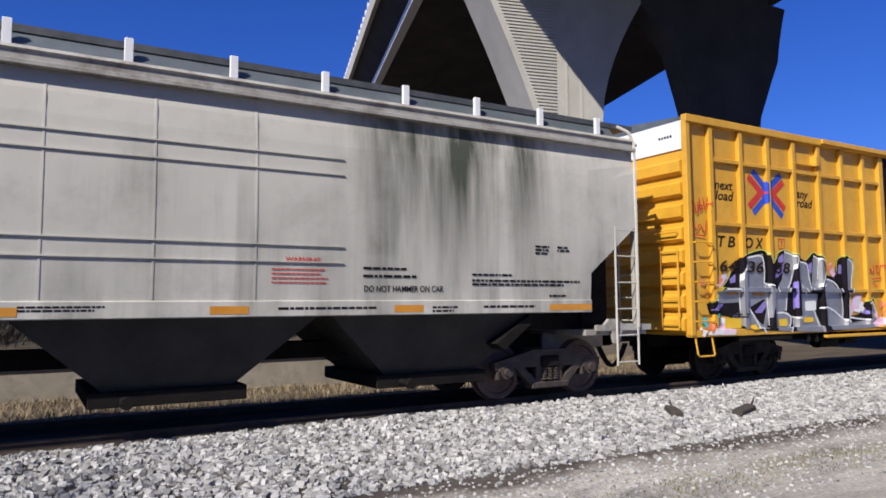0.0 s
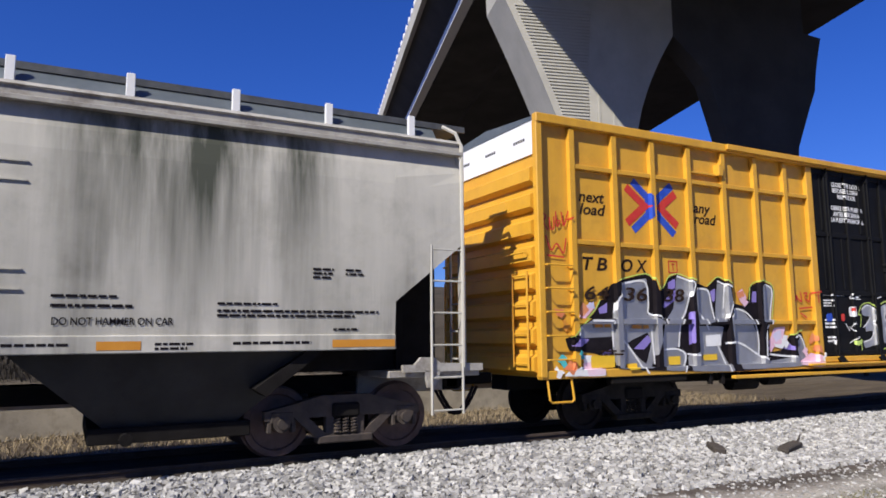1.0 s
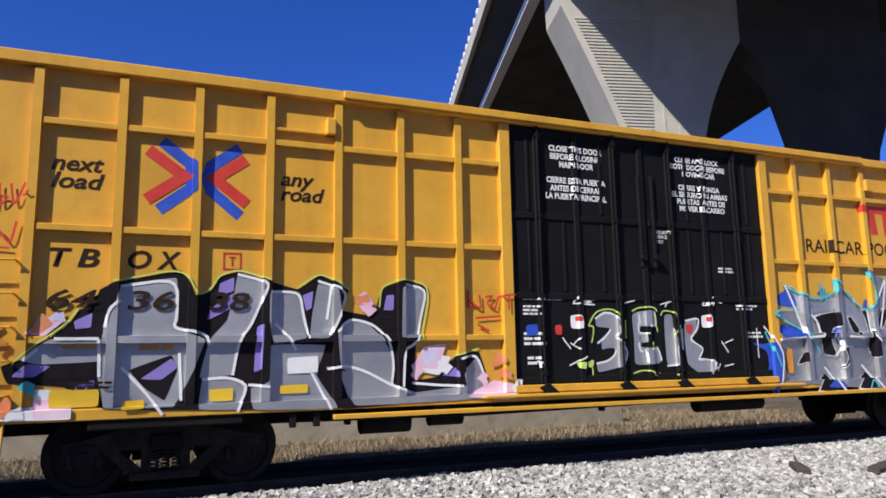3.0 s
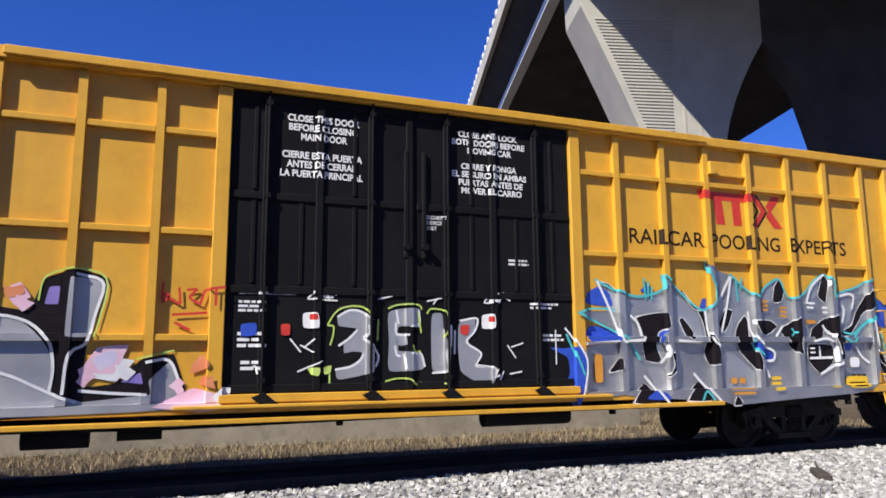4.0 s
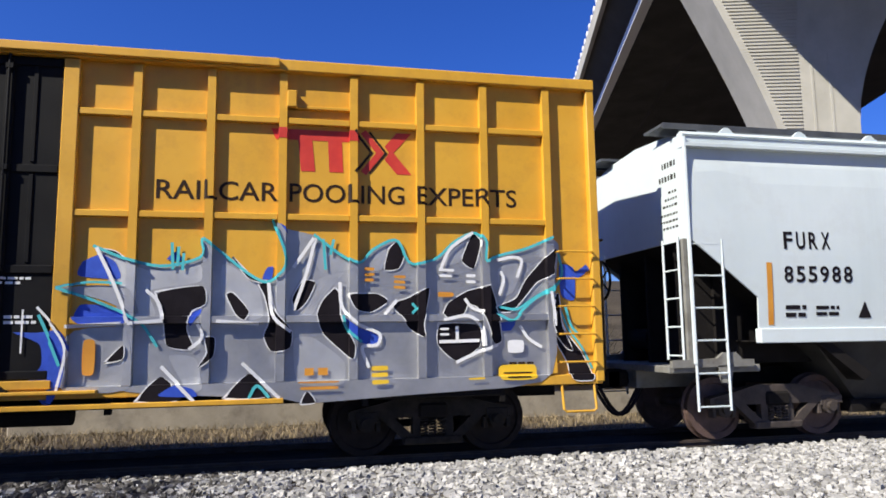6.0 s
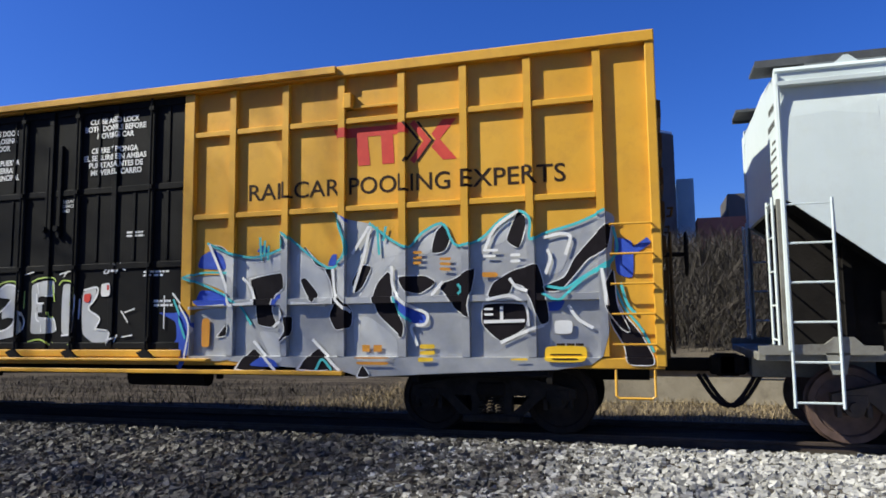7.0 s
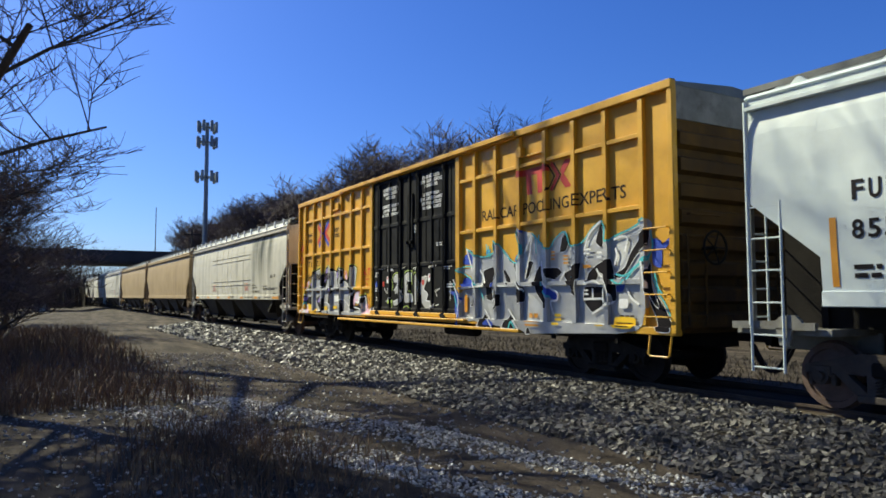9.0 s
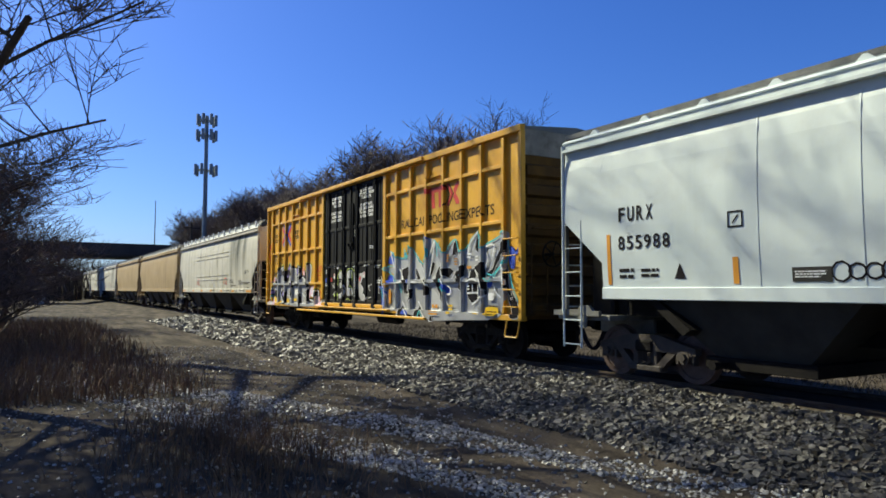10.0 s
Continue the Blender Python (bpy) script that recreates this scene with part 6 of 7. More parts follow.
    fill(P_YELLOW, [(6.18, 1.05), (6.39, 1.05), (6.39, 1.0), (6.18, 0.99)])
    fill(P_ORANGE, [(7.05, 2.16), (7.26, 2.15), (7.26, 2.09), (7.05, 2.09)])
    fill(P_ORANGE, [(6.09, 2.47), (6.22, 2.47), (6.22, 2.43), (6.09, 2.43)])
    fill(P_ORANGE, [(6.09, 2.4), (6.22, 2.4), (6.22, 2.36), (6.09, 2.36)])
    fill(P_ORANGE, [(6.09, 2.33), (6.21, 2.33), (6.21, 2.29), (6.09, 2.29)])
    fill(P_ORANGE, [(6.47, 2.37), (6.63, 2.37), (6.62, 2.33), (6.47, 2.34)])
    fill(P_ORANGE, [(6.47, 2.31), (6.62, 2.3), (6.62, 2.26), (6.47, 2.27)])
    fill(P_ORANGE, [(6.47, 2.24), (6.62, 2.23), (6.62, 2.19), (6.47, 2.2)])
    fill(P_ORANGE, [(5.27, 1.05), (5.77, 1.05), (5.77, 1.03), (5.27, 1.03)])
    fill(P_ORANGE, [(5.3, 0.99), (5.76, 0.99), (5.76, 0.95), (5.3, 0.95)])
    fill(P_YELLOW, [(7.43, 1.04), (7.64, 1.05), (7.64, 1.02), (7.42, 1.02)])
    fill(P_WHITE, [(7.98, 1.52), (8.21, 1.52), (8.2, 1.35), (7.98, 1.35)])
    fill(P_WHITE, [(7.07, 2.46), (7.27, 2.46), (7.27, 2.42), (7.07, 2.43)])
    fill(P_WHITE, [(7.07, 2.39), (7.24, 2.38), (7.24, 2.35), (7.07, 2.35)])
    fill(P_WHITE, [(7.43, 2.39), (7.56, 2.39), (7.56, 2.35), (7.43, 2.35)])
    fill(P_WHITE, [(7.43, 2.31), (7.56, 2.31), (7.56, 2.27), (7.43, 2.27)])
    fill(P_WHITE, [(7.07, 1.69), (7.19, 1.69), (7.19, 1.66), (7.07, 1.66)])
    fill(P_WHITE, [(7.07, 1.62), (7.19, 1.62), (7.19, 1.59), (7.07, 1.59)])
    fill(P_BROWN, [(7.91, 1.1), (8.32, 1.1), (8.31, 1.08), (7.91, 1.08)])
    fill(P_BROWN, [(7.95, 1.05), (8.27, 1.05), (8.27, 1.03), (7.95, 1.03)])


def graffiti_door(car):
    s = Spray(car)
    fill, line = s.fill, s.line
    fill(P_LIGHT, [(-1.06, 2.09), (-0.9, 2.19), (-0.71, 2.16), (-0.6, 2.02), (-0.61, 1.89), (-0.69, 1.79), (-0.58, 1.72), (-0.55, 1.45), (-0.58, 1.37), (-1.05, 1.28), (-1.08, 1.42), (-0.87, 1.45), (-0.75, 1.55), (-0.72, 1.64), (-0.85, 1.65), (-0.97, 1.62), (-0.97, 1.78), (-0.82, 1.87), (-0.8, 1.95), (-1.05, 1.97)])
    fill(P_LIGHT, [(-0.39, 2.19), (0.08, 2.24), (0.08, 1.96), (-0.07, 1.98), (-0.24, 1.98), (-0.26, 1.79), (-0.23, 1.72), (-0.24, 1.65), (0.08, 1.64), (0.14, 1.41), (-0.05, 1.39), (-0.38, 1.38), (-0.36, 1.79)])
    fill(P_LIGHT, [(0.24, 2.16), (0.4, 2.17), (0.42, 1.86), (0.51, 1.72), (0.49, 1.37), (0.24, 1.37), (0.23, 1.79)])
    fill(P_LIGHT, [(0.63, 2.04), (0.89, 2.12), (0.88, 1.9), (0.73, 1.77), (0.95, 1.63), (0.93, 1.54), (0.86, 1.47), (1.19, 1.43), (1.19, 1.29), (1.08, 1.15), (0.86, 1.24), (0.65, 1.37), (0.62, 1.72)])
    fill(P_LIGHT, [(-0.26, 1.89), (-0.13, 1.88), (-0.11, 1.73), (-0.24, 1.72)])
    line(P_WHITE, [(-1.06, 2.09), (-0.9, 2.19), (-0.73, 2.17), (-0.6, 2.06)], 0.028)
    line(P_WHITE, [(-0.65, 1.99), (-0.62, 1.89), (-0.73, 1.82), (-0.58, 1.73)], 0.028)
    line(P_WHITE, [(-0.58, 1.73), (-0.49, 1.58), (-0.54, 1.45)], 0.028)
    line(P_WHITE, [(-1.08, 1.42), (-0.87, 1.45), (-0.75, 1.53), (-0.7, 1.62)], 0.028)
    line(P_WHITE, [(-1.04, 1.72), (-0.89, 1.82), (-0.79, 1.93)], 0.028)
    line(P_WHITE, [(-0.27, 2.03), (-0.27, 1.86), (-0.08, 1.87)], 0.028)
    line(P_WHITE, [(-0.28, 1.72), (-0.26, 1.6), (-0.2, 1.58)], 0.028)
    line(P_WHITE, [(0.05, 2.21), (0.08, 2.0), (-0.07, 1.98)], 0.028)
    line(P_WHITE, [(-0.26, 2.19), (-0.23, 2.01)], 0.028)
    line(P_WHITE, [(-0.06, 1.62), (0.09, 1.64), (0.14, 1.44)], 0.028)
    line(P_WHITE, [(-0.16, 1.62), (-0.12, 1.41)], 0.028)
    line(P_WHITE, [(0.51, 2.0), (0.51, 1.72), (0.43, 1.63), (0.49, 1.37), (0.24, 1.36)], 0.028)
    line(P_WHITE, [(0.65, 2.06), (0.94, 2.12), (0.89, 1.92), (0.71, 1.77), (0.98, 1.63), (0.95, 1.55), (0.86, 1.43), (1.19, 1.43), (1.17, 1.29), (1.25, 1.32)], 0.028)
    line(P_WHITE, [(0.58, 1.93), (0.57, 1.61)], 0.028)
    line(P_GREEN, [(-1.19, 1.98), (-1.11, 2.12), (-1.03, 2.2), (-0.87, 2.24), (-0.71, 2.23), (-0.62, 2.14)], 0.022)
    line(P_GREEN, [(-1.18, 1.98), (-1.1, 1.98), (-1.11, 1.85), (-1.15, 1.73)], 0.022)
    line(P_GREEN, [(-1.15, 1.36), (-1.15, 1.19), (-0.86, 1.22), (-0.73, 1.24)], 0.022)
    line(P_GREEN, [(-0.38, 2.21), (-0.25, 2.27), (0.06, 2.28), (0.1, 2.21)], 0.022)
    line(P_GREEN, [(0.04, 2.17), (0.09, 1.89)], 0.022)
    line(P_GREEN, [(0.17, 2.15), (0.22, 2.23), (0.47, 2.2), (0.48, 1.93), (0.41, 1.84)], 0.022)
    line(P_GREEN, [(-0.41, 1.26), (-0.25, 1.3), (-0.06, 1.29), (0.02, 1.2), (0.09, 1.25)], 0.022)
    line(P_GREEN, [(0.16, 1.2), (0.44, 1.22)], 0.022)
    line(P_GREEN, [(-0.51, 2.07), (-0.52, 1.79)], 0.022)
    line(P_GREEN, [(-0.03, 1.73), (-0.0, 1.64), (0.08, 1.65)], 0.022)
    fill(P_GREEN, [(-1.44, 1.45), (-1.27, 1.45), (-1.29, 1.34), (-1.39, 1.36)])
    fill(P_GREEN, [(-1.23, 1.45), (-1.12, 1.48), (-1.14, 1.37), (-1.22, 1.36)])
    fill(P_WHITE, [(-1.51, 2.14), (-1.31, 2.15), (-1.29, 1.94), (-1.5, 1.94)])
    fill(P_WHITE, [(0.98, 2.15), (1.18, 2.17), (1.19, 1.96), (0.98, 1.95)])
    fill(P_RED, [(-1.42, 2.12), (-1.32, 2.13), (-1.31, 2.05), (-1.42, 2.05)])
    fill(P_RED, [(-1.78, 1.99), (-1.66, 2.0), (-1.66, 1.85), (-1.77, 1.85)])
    fill(P_RED, [(0.66, 2.0), (0.8, 2.01), (0.77, 1.86), (0.66, 1.88)])
    fill(P_RED, [(1.09, 2.13), (1.17, 2.13), (1.17, 2.05), (1.09, 2.05)])
    line(P_WHITE, [(-1.49, 2.39), (-1.34, 2.42), (-1.47, 2.31), (-1.33, 2.32)], 0.02)
    line(P_WHITE, [(-1.25, 2.43), (-1.07, 2.37)], 0.02)
    line(P_WHITE, [(-1.26, 2.31), (-1.06, 2.3)], 0.02)
    line(P_WHITE, [(-1.2, 2.45), (-1.17, 2.29)], 0.02)
    line(P_WHITE, [(0.98, 2.43), (1.14, 2.45), (1.0, 2.31), (1.15, 2.32)], 0.02)
    line(P_WHITE, [(1.23, 2.45), (1.43, 2.35)], 0.02)
    line(P_WHITE, [(1.33, 2.47), (1.25, 2.31)], 0.02)
    line(P_WHITE, [(0.17, 2.32), (0.39, 2.37)], 0.02)
    line(P_WHITE, [(0.26, 2.28), (0.34, 2.38)], 0.02)
    line(P_WHITE, [(-1.66, 1.81), (-1.52, 1.64)], 0.02)
    line(P_WHITE, [(-1.48, 1.7), (-1.35, 1.81)], 0.02)
    line(P_WHITE, [(-1.56, 1.4), (-1.24, 1.53)], 0.02)
    line(P_WHITE, [(-1.53, 1.73), (-1.36, 1.64)], 0.02)
    line(P_WHITE, [(1.37, 1.73), (1.5, 1.55)], 0.02)
    line(P_WHITE, [(1.43, 1.7), (1.62, 1.76)], 0.02)
    line(P_WHITE, [(1.21, 1.4), (1.15, 1.28)], 0.02)
    line(P_WHITE, [(1.31, 1.37), (1.25, 1.25)], 0.02)
    line(P_WHITE, [(1.4, 1.33), (1.59, 1.36)], 0.02)
    line(P_WHITE, [(0.9, 1.46), (1.15, 1.43)], 0.02)
    line(P_WHITE, [(2.15, 1.95), (2.15, 1.45)], 0.02)
    line(P_WHITE, [(-0.52, 2.33), (-0.32, 2.38)], 0.02)
    line(P_WHITE, [(-2.13, 1.43), (-2.08, 1.49), (-2.05, 1.38)], 0.02)
    fill(P_BLUE, [(-2.27, 1.99), (-2.07, 2.01), (-2.07, 1.85), (-2.26, 1.83)])


def boxcar_lettering(car):
    for body, x0, x1, z, cap in (("next", -8.43, -7.88, 3.79, 0.185), ("load", -8.42, -7.86, 3.58, 0.185), ("any", -5.80, -5.36, 3.80, 0.185), ("road", -5.80, -5.22, 3.60, 0.185)):
        paint("slogan", words(body, x0, x1, z, cap, 0.03, 0.25), P_BROWN, car)
    for body, x0, x1, z in (("T", -8.39, -8.16, 2.66), ("B", -8.10, -7.87, 2.66), ("O", -7.57, -7.31, 2.66), ("X", -7.25, -6.98, 2.66)):
        paint("car_mark", words(body, x0, x1, z, 0.21, 0.035, 0.2), P_BROWN, car)
    for body, x0, x1 in (("64", -8.39, -7.87), ("36", -7.55, -7.03), ("38", -6.64, -6.15)):
        paint("car_mark", words(body, x0, x1, 2.17, 0.22, 0.025, 0.15), P_BROWN, car, 0.026)
    for pts, m in (([(-7.25, 4.24), (-6.90, 3.97), (-6.89, 3.68), (-7.26, 3.38)], P_BLUE), ([(-6.32, 4.24), (-6.66, 3.98), (-6.71, 3.82), (-6.66, 3.66), (-6.30, 3.36)], P_BLUE),
                   ([(-7.40, 4.12), (-6.98, 3.82), (-7.40, 3.50)], P_RED), ([(-6.24, 4.10), (-6.62, 3.82), (-6.22, 3.52)], P_RED)):
        paint("emblem", band(pts, 0.14), m, car, 0.006 if m is P_RED else 0.004)
    for a, b in (((-6.49, 2.68), (-6.27, 2.68)), ((-6.49, 2.88), (-6.27, 2.88)), ((-6.48, 2.68), (-6.48, 2.88)), ((-6.28, 2.68), (-6.28, 2.88)), ((-6.42, 2.83), (-6.34, 2.83)), ((-6.38, 2.72), (-6.38, 2.83))):
        paint("inspection_mark", band([a, b], 0.02), P_RED, car, 0.005)
    for body, x0, x1 in (("RAILCAR", 3.54, 5.00), ("POOLING", 5.14, 6.62), ("EXPERTS", 6.78, 8.17)):
        paint("slogan", words(body, x0, x1, 3.31, 0.24, 0.012), P_BROWN, car)
    for pts in ([(4.90, 4.26), (6.03, 4.26), (6.03, 4.12), (4.96, 4.12)], [(5.24, 4.12), (5.42, 4.12), (5.46, 3.71), (5.28, 3.71)], [(5.62, 4.12), (5.80, 4.12), (5.82, 3.71), (5.64, 3.71)],
                [(6.52, 4.27), (6.72, 4.27), (6.48, 4.00), (6.72, 3.71), (6.52, 3.71), (6.36, 3.90), (6.42, 4.00), (6.36, 4.08)]):
        bm = flat(pts)
        bmesh.ops.triangulate(bm, faces=bm.faces[:], ngon_method="EAR_CLIP")
        paint("emblem", bm, P_RED, car)
    for x, w, m in ((6.30, 0.085, P_RED), (6.19, 0.035, P_BROWN), (6.38, 0.03, P_BROWN)):
        paint("emblem", band([(x - 0.22, 4.27), (x, 3.99), (x - 0.22, 3.71)], w), m, car, 0.005)
    for k, line in enumerate((("CLOSE THIS DOOR", -1.76, -0.79), ("BEFORE CLOSING", -1.74, -0.82), ("MAIN DOOR", -1.58, -0.96), None, ("CIERRE ESTA PUERTA", -1.82, -0.75), ("ANTES DE CERRAR", -1.76, -0.82), ("LA PUERTA PRINCIPAL", -1.84, -0.74))):
        if line:
            paint("door_notice", words(line[0], line[1], line[2], 4.66 - k * 0.125, 0.088, 0.05), P_WHITE, car)
    for k, line in enumerate((("CLOSE AND LOCK", 0.66, 1.60), ("BOTH DOORS BEFORE", 0.56, 1.72), ("MOVING CAR", 0.80, 1.50), None, ("CIERRE Y PONGA", 0.70, 1.58), ("EL SEGURO EN AMBAS", 0.56, 1.74), ("PUERTAS ANTES DE", 0.66, 1.68), ("MOVER EL CARRO", 0.70, 1.66))):
        if line:
            paint("door_notice", words(line[0], line[1], line[2], 4.70 - k * 0.118, 0.085, 0.05), P_WHITE, car)
    for k, (body, x1) in enumerate((("SECURITY", 0.46), ("DEVICE", 0.40), ("ONLY", 0.32))):
        paint("door_notice", words(body, 0.17, x1, 3.46 - k * 0.075, 0.05, 0.03), P_WHITE, car)
    for x0, x1, z, h, n, sd in ((1.42, 1.84, 2.92, 0.03, 2, 2), (-2.3, -1.55, 2.36, 0.03, 1, 3), (-2.3, -1.95, 2.25, 0.03, 3, 4), (-2.3, -1.95, 1.85, 0.04, 3, 5), (-1.25, -1.05, 2.33, 0.035, 1, 6), (1.1, 1.3, 2.33, 0.035, 1, 7),
                                (1.75, 2.25, 2.3, 0.03, 2, 8), (1.95, 2.3, 1.85, 0.035, 2, 9), (-2.25, -2.0, 1.5, 0.04, 2, 10)):
        paint("small_print", bars(x0, x1, z, h, n, seed=sd), P_WHITE, car)
    for x0, x1, z, h, n, sd, m in ((-8.10, -7.60, 1.32, 0.03, 2, 11, P_BROWN), (-8.2, -7.8, 1.72, 0.05, 1, 12, P_ORANGE), (-7.4, -7.0, 1.70, 0.06, 1, 13, P_ORANGE), (8.0, 8.35, 1.20, 0.03, 2, 14, P_BROWN), (5.35, 5.75, 1.12, 0.09, 1, 15, P_ORANGE)):
        paint("small_print", bars(x0, x1, z, h, n, seed=sd), m, car, 0.03)
    # small yellow number and print on the white end band
    for sd in range(3):
        bm = bmesh.new()
        for k in range(5):
            box(bm, -9.294, -9.288, -1.2 + sd * 0.9 + k * 0.07, -1.155 + sd * 0.9 + k * 0.07, 4.76, 4.81)
        part("small_print", bm, P_BLACK, car)


def hopper_paint(name, bm, material, car, lift=0.004):
    zc = [1.63 + 0.12 * k for k in range(23)]
    return drape(name, bm, material, car, lambda x, z: -1.555 if z < 1.63 else -hopper_section(z) - 0.004, (), zc, lift)


def hopper_seams(car, material, rows, x0, x1, posts):
    for k, z in enumerate(rows):
        bm = bmesh.new()
        y = -hopper_section(z)
        box(bm, x0, x1, y - 0.022, y + 0.01, z, z + 0.018)
        part("weld_seam", bm, material, car)
    for x in posts:
        bm = bmesh.new()
        prism_x(bm, [(-hopper_section(1.63 + k * 0.29) - 0.007, 1.63 + k * 0.29) for k in range(10)] + [(-hopper_section(4.24) + 0.01, 4.24), (-1.5, 1.63)], x - 0.012, x + 0.012)
        part("weld_seam", bm, material, car)


def letter_grey_hopper(car):
    hopper_seams(car, GREY, (3.56, 3.34, 2.35, 2.13), -4.0, 4.0, (-2.8, -1.57, -0.39, 0.39, 1.57, 2.8))
    for e in (-1, 1):
        hopper_paint("notice", words("WARNING", e * 3.43 - 0.24, e * 3.43 + 0.24, 2.13, 0.07, 0.03), P_RED, car)
        hopper_paint("small_print", bars(e * 3.43 - 0.42, e * 3.43 + 0.36, 2.03, 0.018, 4, gap=3.2, seed=3), P_RED, car)
    hopper_paint("notice", words("DO NOT HAMMER ON CAR", 4.32, 5.60, 1.75, 0.085, 0.02), P_BLACK, car)
    for x0, x1, z, h, n, sd in ((4.30, 5.0, 2.06, 0.032, 1, 1), (4.30, 5.5, 1.95, 0.035, 1, 2), (6.1, 6.9, 2.0, 0.03, 1, 3), (6.1, 8.4, 1.91, 0.032, 2, 4), (7.3, 7.65, 2.47, 0.03, 3, 5), (7.75, 8.05, 2.47, 0.03, 2, 6), (7.6, 8.0, 1.68, 0.03, 1, 7),
                                (3.1, 4.6, 1.51, 0.032, 1, 8), (5.4, 5.9, 1.51, 0.03, 2, 9), (6.3, 7.5, 1.51, 0.035, 1, 10), (0.2, 1.2, 1.55, 0.022, 2, 11)):
        hopper_paint("small_print", bars(x0, x1, z, h, n, seed=sd), P_BLACK, car)
    for x0, x1 in ((2.24, 2.72), (4.78, 5.25), (7.58, 8.48), (-2.7, -2.2), (-5.2, -4.7), (-8.4, -7.6), (-0.3, 0.2)):
        hopper_paint("reflector", flat([(x0, 1.46), (x1, 1.46), (x1, 1.56), (x0, 1.56)]), P_ORANGE, car)


def letter_white_hopper(car):
    hopper_seams(car, WHITE_CAR, (), -4, 4, (-5.28, -3.8, 0.0, 3.8, 5.28))
    for k, ch in enumerate("FURX"):
        hopper_paint("car_mark", words(ch, -8.04 + k * 0.213, -7.89 + k * 0.213, 2.79, 0.245, 0.03), P_BLACK, car)
    for k, ch in enumerate("855988"):
        hopper_paint("car_mark", words(ch, -8.06 + k * 0.202, -7.91 + k * 0.202, 2.30, 0.23, 0.025), P_BLACK, car)
    hopper_paint("reflector", flat([(-8.35, 1.68), (-8.26, 1.68), (-8.26, 2.58), (-8.35, 2.58)]), P_ORANGE, car)
    hopper_paint("reflector", flat([(-5.72, 1.68), (-5.62, 1.68), (-5.62, 2.08), (-5.72, 2.08)]), P_ORANGE, car)
    hopper_paint("small_print", bars(-8.06, -7.7, 1.90, 0.06, 2, seed=1), P_BLACK, car)
    hopper_paint("small_print", bars(-7.55, -7.0, 1.90, 0.05, 2, seed=2), P_BLACK, car)
    hopper_paint("small_print", flat([(-6.83, 1.77), (-6.60, 1.77), (-6.71, 2.02)]), P_BLACK, car)
    hopper_paint("notice_box", flat([(-4.78, 1.70), (-4.22, 1.70), (-4.22, 1.90), (-4.78, 1.90)]), POCKET_GREY, car)
    hopper_paint("small_print", bars(-4.74, -4.26, 1.83, 0.02, 3, seed=4), P_WHITE, car, 0.008)
    for a, b in (((-5.78, 2.53), (-5.52, 2.53)), ((-5.78, 2.75), (-5.52, 2.75)), ((-5.77, 2.53), (-5.77, 2.75)), ((-5.53, 2.53), (-5.53, 2.75)), ((-5.70, 2.58), (-5.60, 2.70))):
        hopper_paint("inspection_mark", band([a, b], 0.025), P_BLACK, car)
    for k in range(6):      # a looped marker tag that cannot be read
        x, r = -4.10 + k * 0.21, 0.10 + 0.03 * (k % 3 == 0)
        hopper_paint("tag_stroke", band([(x + (0.06 + r * 0.5) * math.cos(a * 0.7 + k), 1.83 + r * math.sin(a * 0.7 + k)) for a in range(10)], 0.028), P_BLACK, car)
    rnd = random.Random(8)
    for y1, z, h in ((-0.9, 4.05, 0.08), (-0.85, 3.85, 0.08), (-1.05, 3.65, 0.035), (-1.0, 3.55, 0.035), (-0.95, 3.45, 0.035), (-0.85, 3.32, 0.035), (-0.85, 3.22, 0.035), (-0.9, 3.12, 0.035)):
        bm = bmesh.new()
        y = -1.3
        while y < y1:
            w = rnd.uniform(0.03, 0.07)
            box(bm, -9.564, -9.558, y, y + w, z, z + h)
            y += w + 0.035
        part("small_print", bm, POCKET_GREY, car)

build_ground()
build_track()
stones("ballast", 25500, (-1.2, 26), (6.85, 9.5), 0.062, STONE, "pale crushed-stone ballast shoulder of the track", 3)
stones("ballast", 900, (-3.4, -1.2), (6.75, 9.5), 0.062, STONE, "pale crushed-stone ballast shoulder of the track", 13)
# towards the overpass the ballast colours carry tree shade
stones("dusty_ballast", 2200, (-4.0, -0.4), (6.6, 9.5), 0.065, PART_SHADED_STONE, "grey ballast beside the track, dimmed for part shade", 14)
stones("dusty_ballast", 6500, (-30, -5), (6.7, 9.4), 0.075, PART_SHADED_STONE, "grey ballast beside the track, dimmed for part shade", 15)
stones("dirty_ballast", 15500, (-22, -1.3), (6.5, 9.5), 0.07, SHADED_STONE, "grey-brown ballast beside the track, darkened for tree shade", 5)
stones("far_ballast", 7000, (-48, -20), (6.5, 9.4), 0.12, PART_SHADED_STONE, "grey ballast beside the track, dimmed for part shade", 6)
stones("road_gravel", 3500, (3, 16), (4.6, 6.9), 0.03, STONE, "pale gravel scattered on the dirt road", 17)
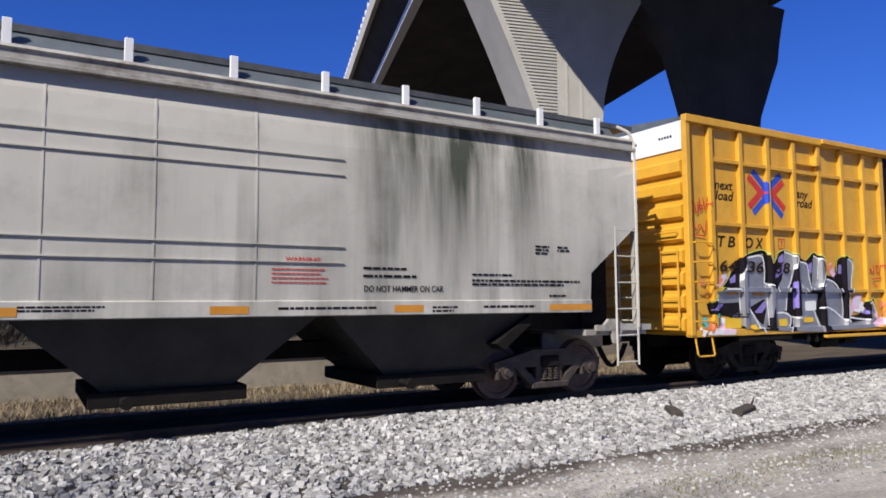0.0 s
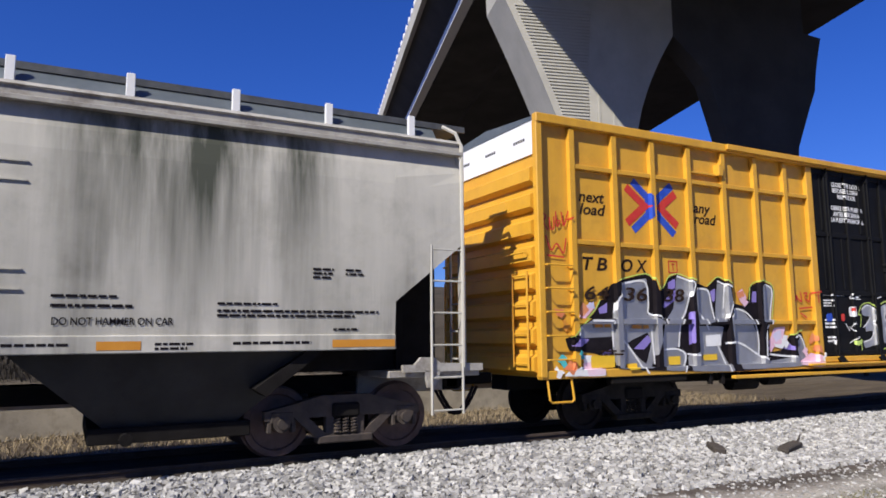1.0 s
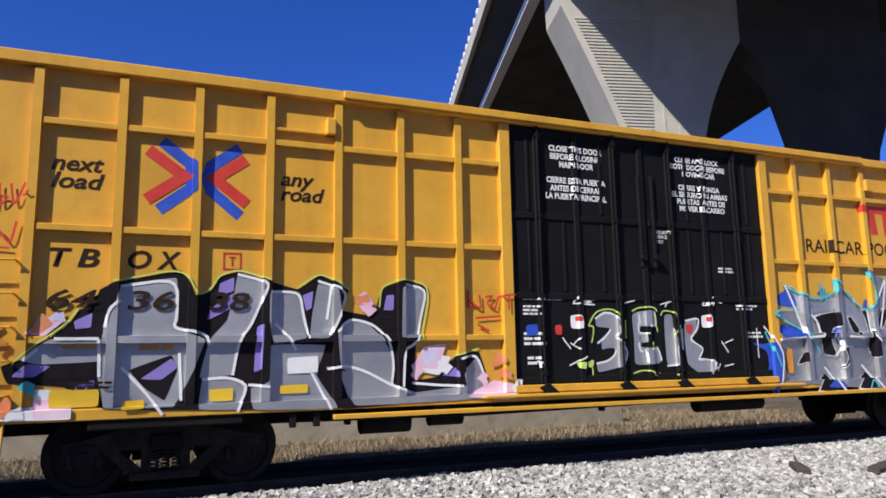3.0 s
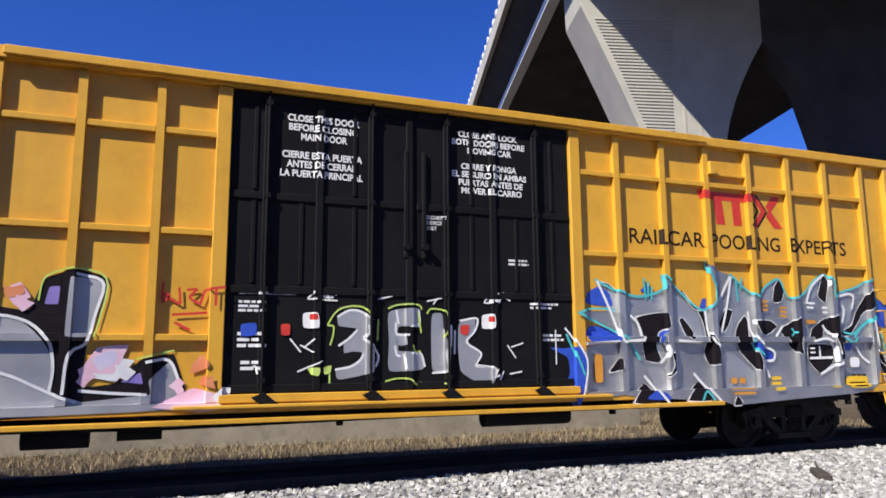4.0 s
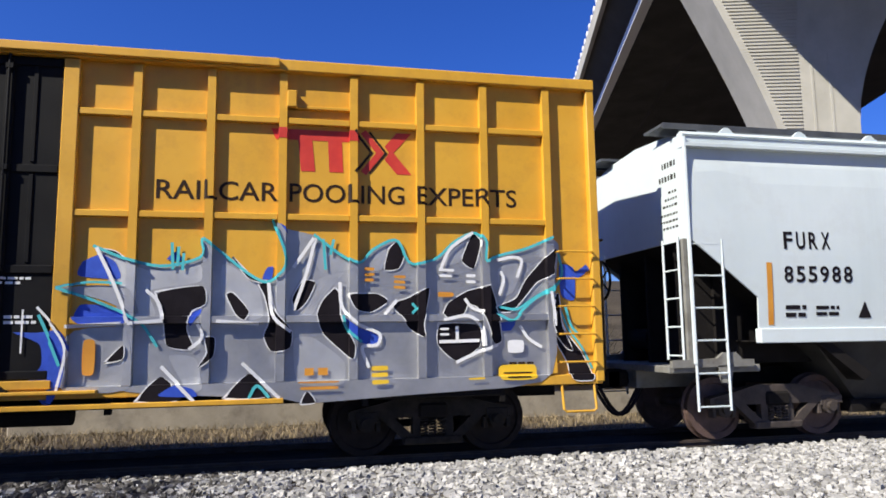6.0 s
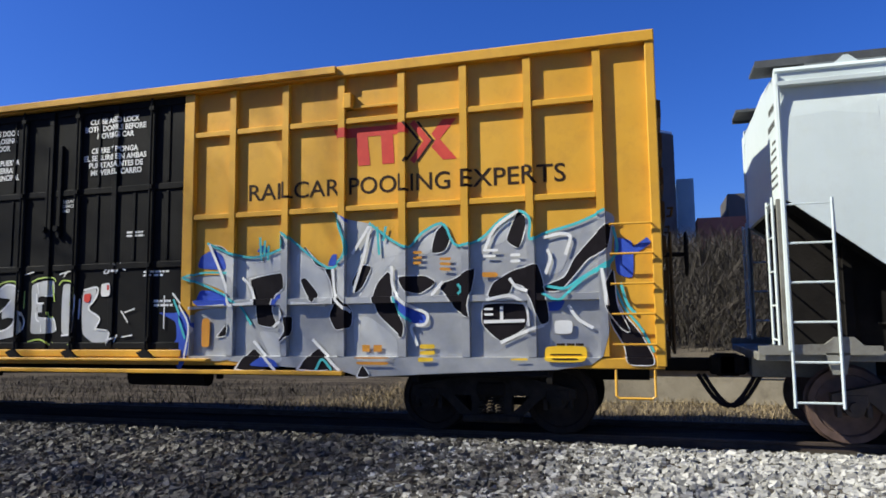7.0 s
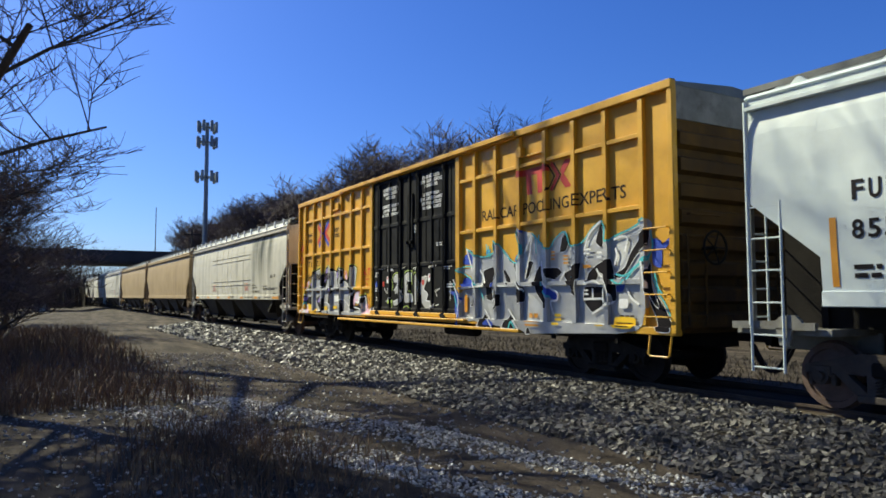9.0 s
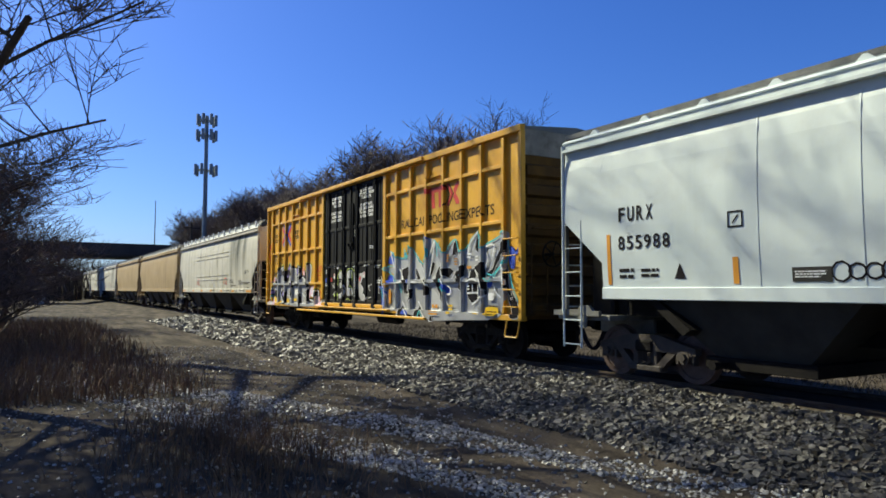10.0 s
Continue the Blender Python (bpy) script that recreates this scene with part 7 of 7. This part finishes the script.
# strips of lightened gravel laid where the wheel tracks glint
for k, (x0, x1, y0, y1) in enumerate(((-17, -3.5, 1.5, 2.1), (-15, -3.0, 2.8, 3.2), (-19, -7, -0.6, 0.4), (-12, -5, 1.7, 2.3))):
    stones("wheel_track_gravel", 1700, (x0, x1), (y0, y1), 0.032, TRACK_STONE, "wheel-track gravel paled to stand for glints", 30 + k, slope=0.34)
stones("loose_gravel", 9000, (-26, 3), (-3, 6.6), 0.035, WET_STONE, "loose glinting gravel scattered on the dirt road", 7)
boxcar = build_boxcar()
finish_boxcar(boxcar)
boxcar_lettering(boxcar)
graffiti_west(boxcar)
graffiti_east(boxcar)
graffiti_door(boxcar)
grey_hopper = build_hopper("hopper_car", GREY, "grey covered hopper wagon streaked with dark grime", P_WHITE, 0.0, CHORD, CHORD)
letter_grey_hopper(grey_hopper)
white_hopper = build_hopper("hopper_car", WHITE_CAR, "clean pale blue-white covered hopper wagon", WHITE_CAR, 0.12, None, GRIMY_SHADED)
letter_white_hopper(white_hopper)
tan_hopper = build_hopper("hopper_car", TAN, "tan covered hopper wagon stained with rust", GRATE)
PLACES = [(boxcar, 0.0), (grey_hopper, -20.25), (white_hopper, 20.25), (tan_hopper, -40.5)]
PLACES.append((copy_thing(tan_hopper, Matrix()), -60.7))
PLACES.append((copy_thing(grey_hopper, Matrix()), -81.0))
PLACES.append((copy_thing(grey_hopper, Matrix()), -101.2))
PLACES.append((copy_thing(grey_hopper, Matrix()), -121.4))
build_viaduct()
build_tower_block()
build_overpass()
build_mast()
build_trees()
build_verges()
build_debris()


# ---------------------------------------------------------------- what moves
def motions():
    ts, ss = [r[0] for r in TRAIN], [r[1] for r in TRAIN]
    for car, x in PLACES:
        walk(car, [(t, pose(x + s, YC, 0)) for t, s in TRAIN])
        for wheel in [o for o in car.children if o.name.startswith("wheelset")]:
            at = wheel.matrix_basis.translation.copy()
            rows = []
            for i in range(101):
                t = i / 10
                turn = math.degrees((float(np.interp(t, ts, ss)) - ss[0]) / 0.46)
                rows.append((t, Matrix.Translation(at) @ Matrix.Rotation(radians(turn), 4, "Y")))
            walk(wheel, rows)


motions()
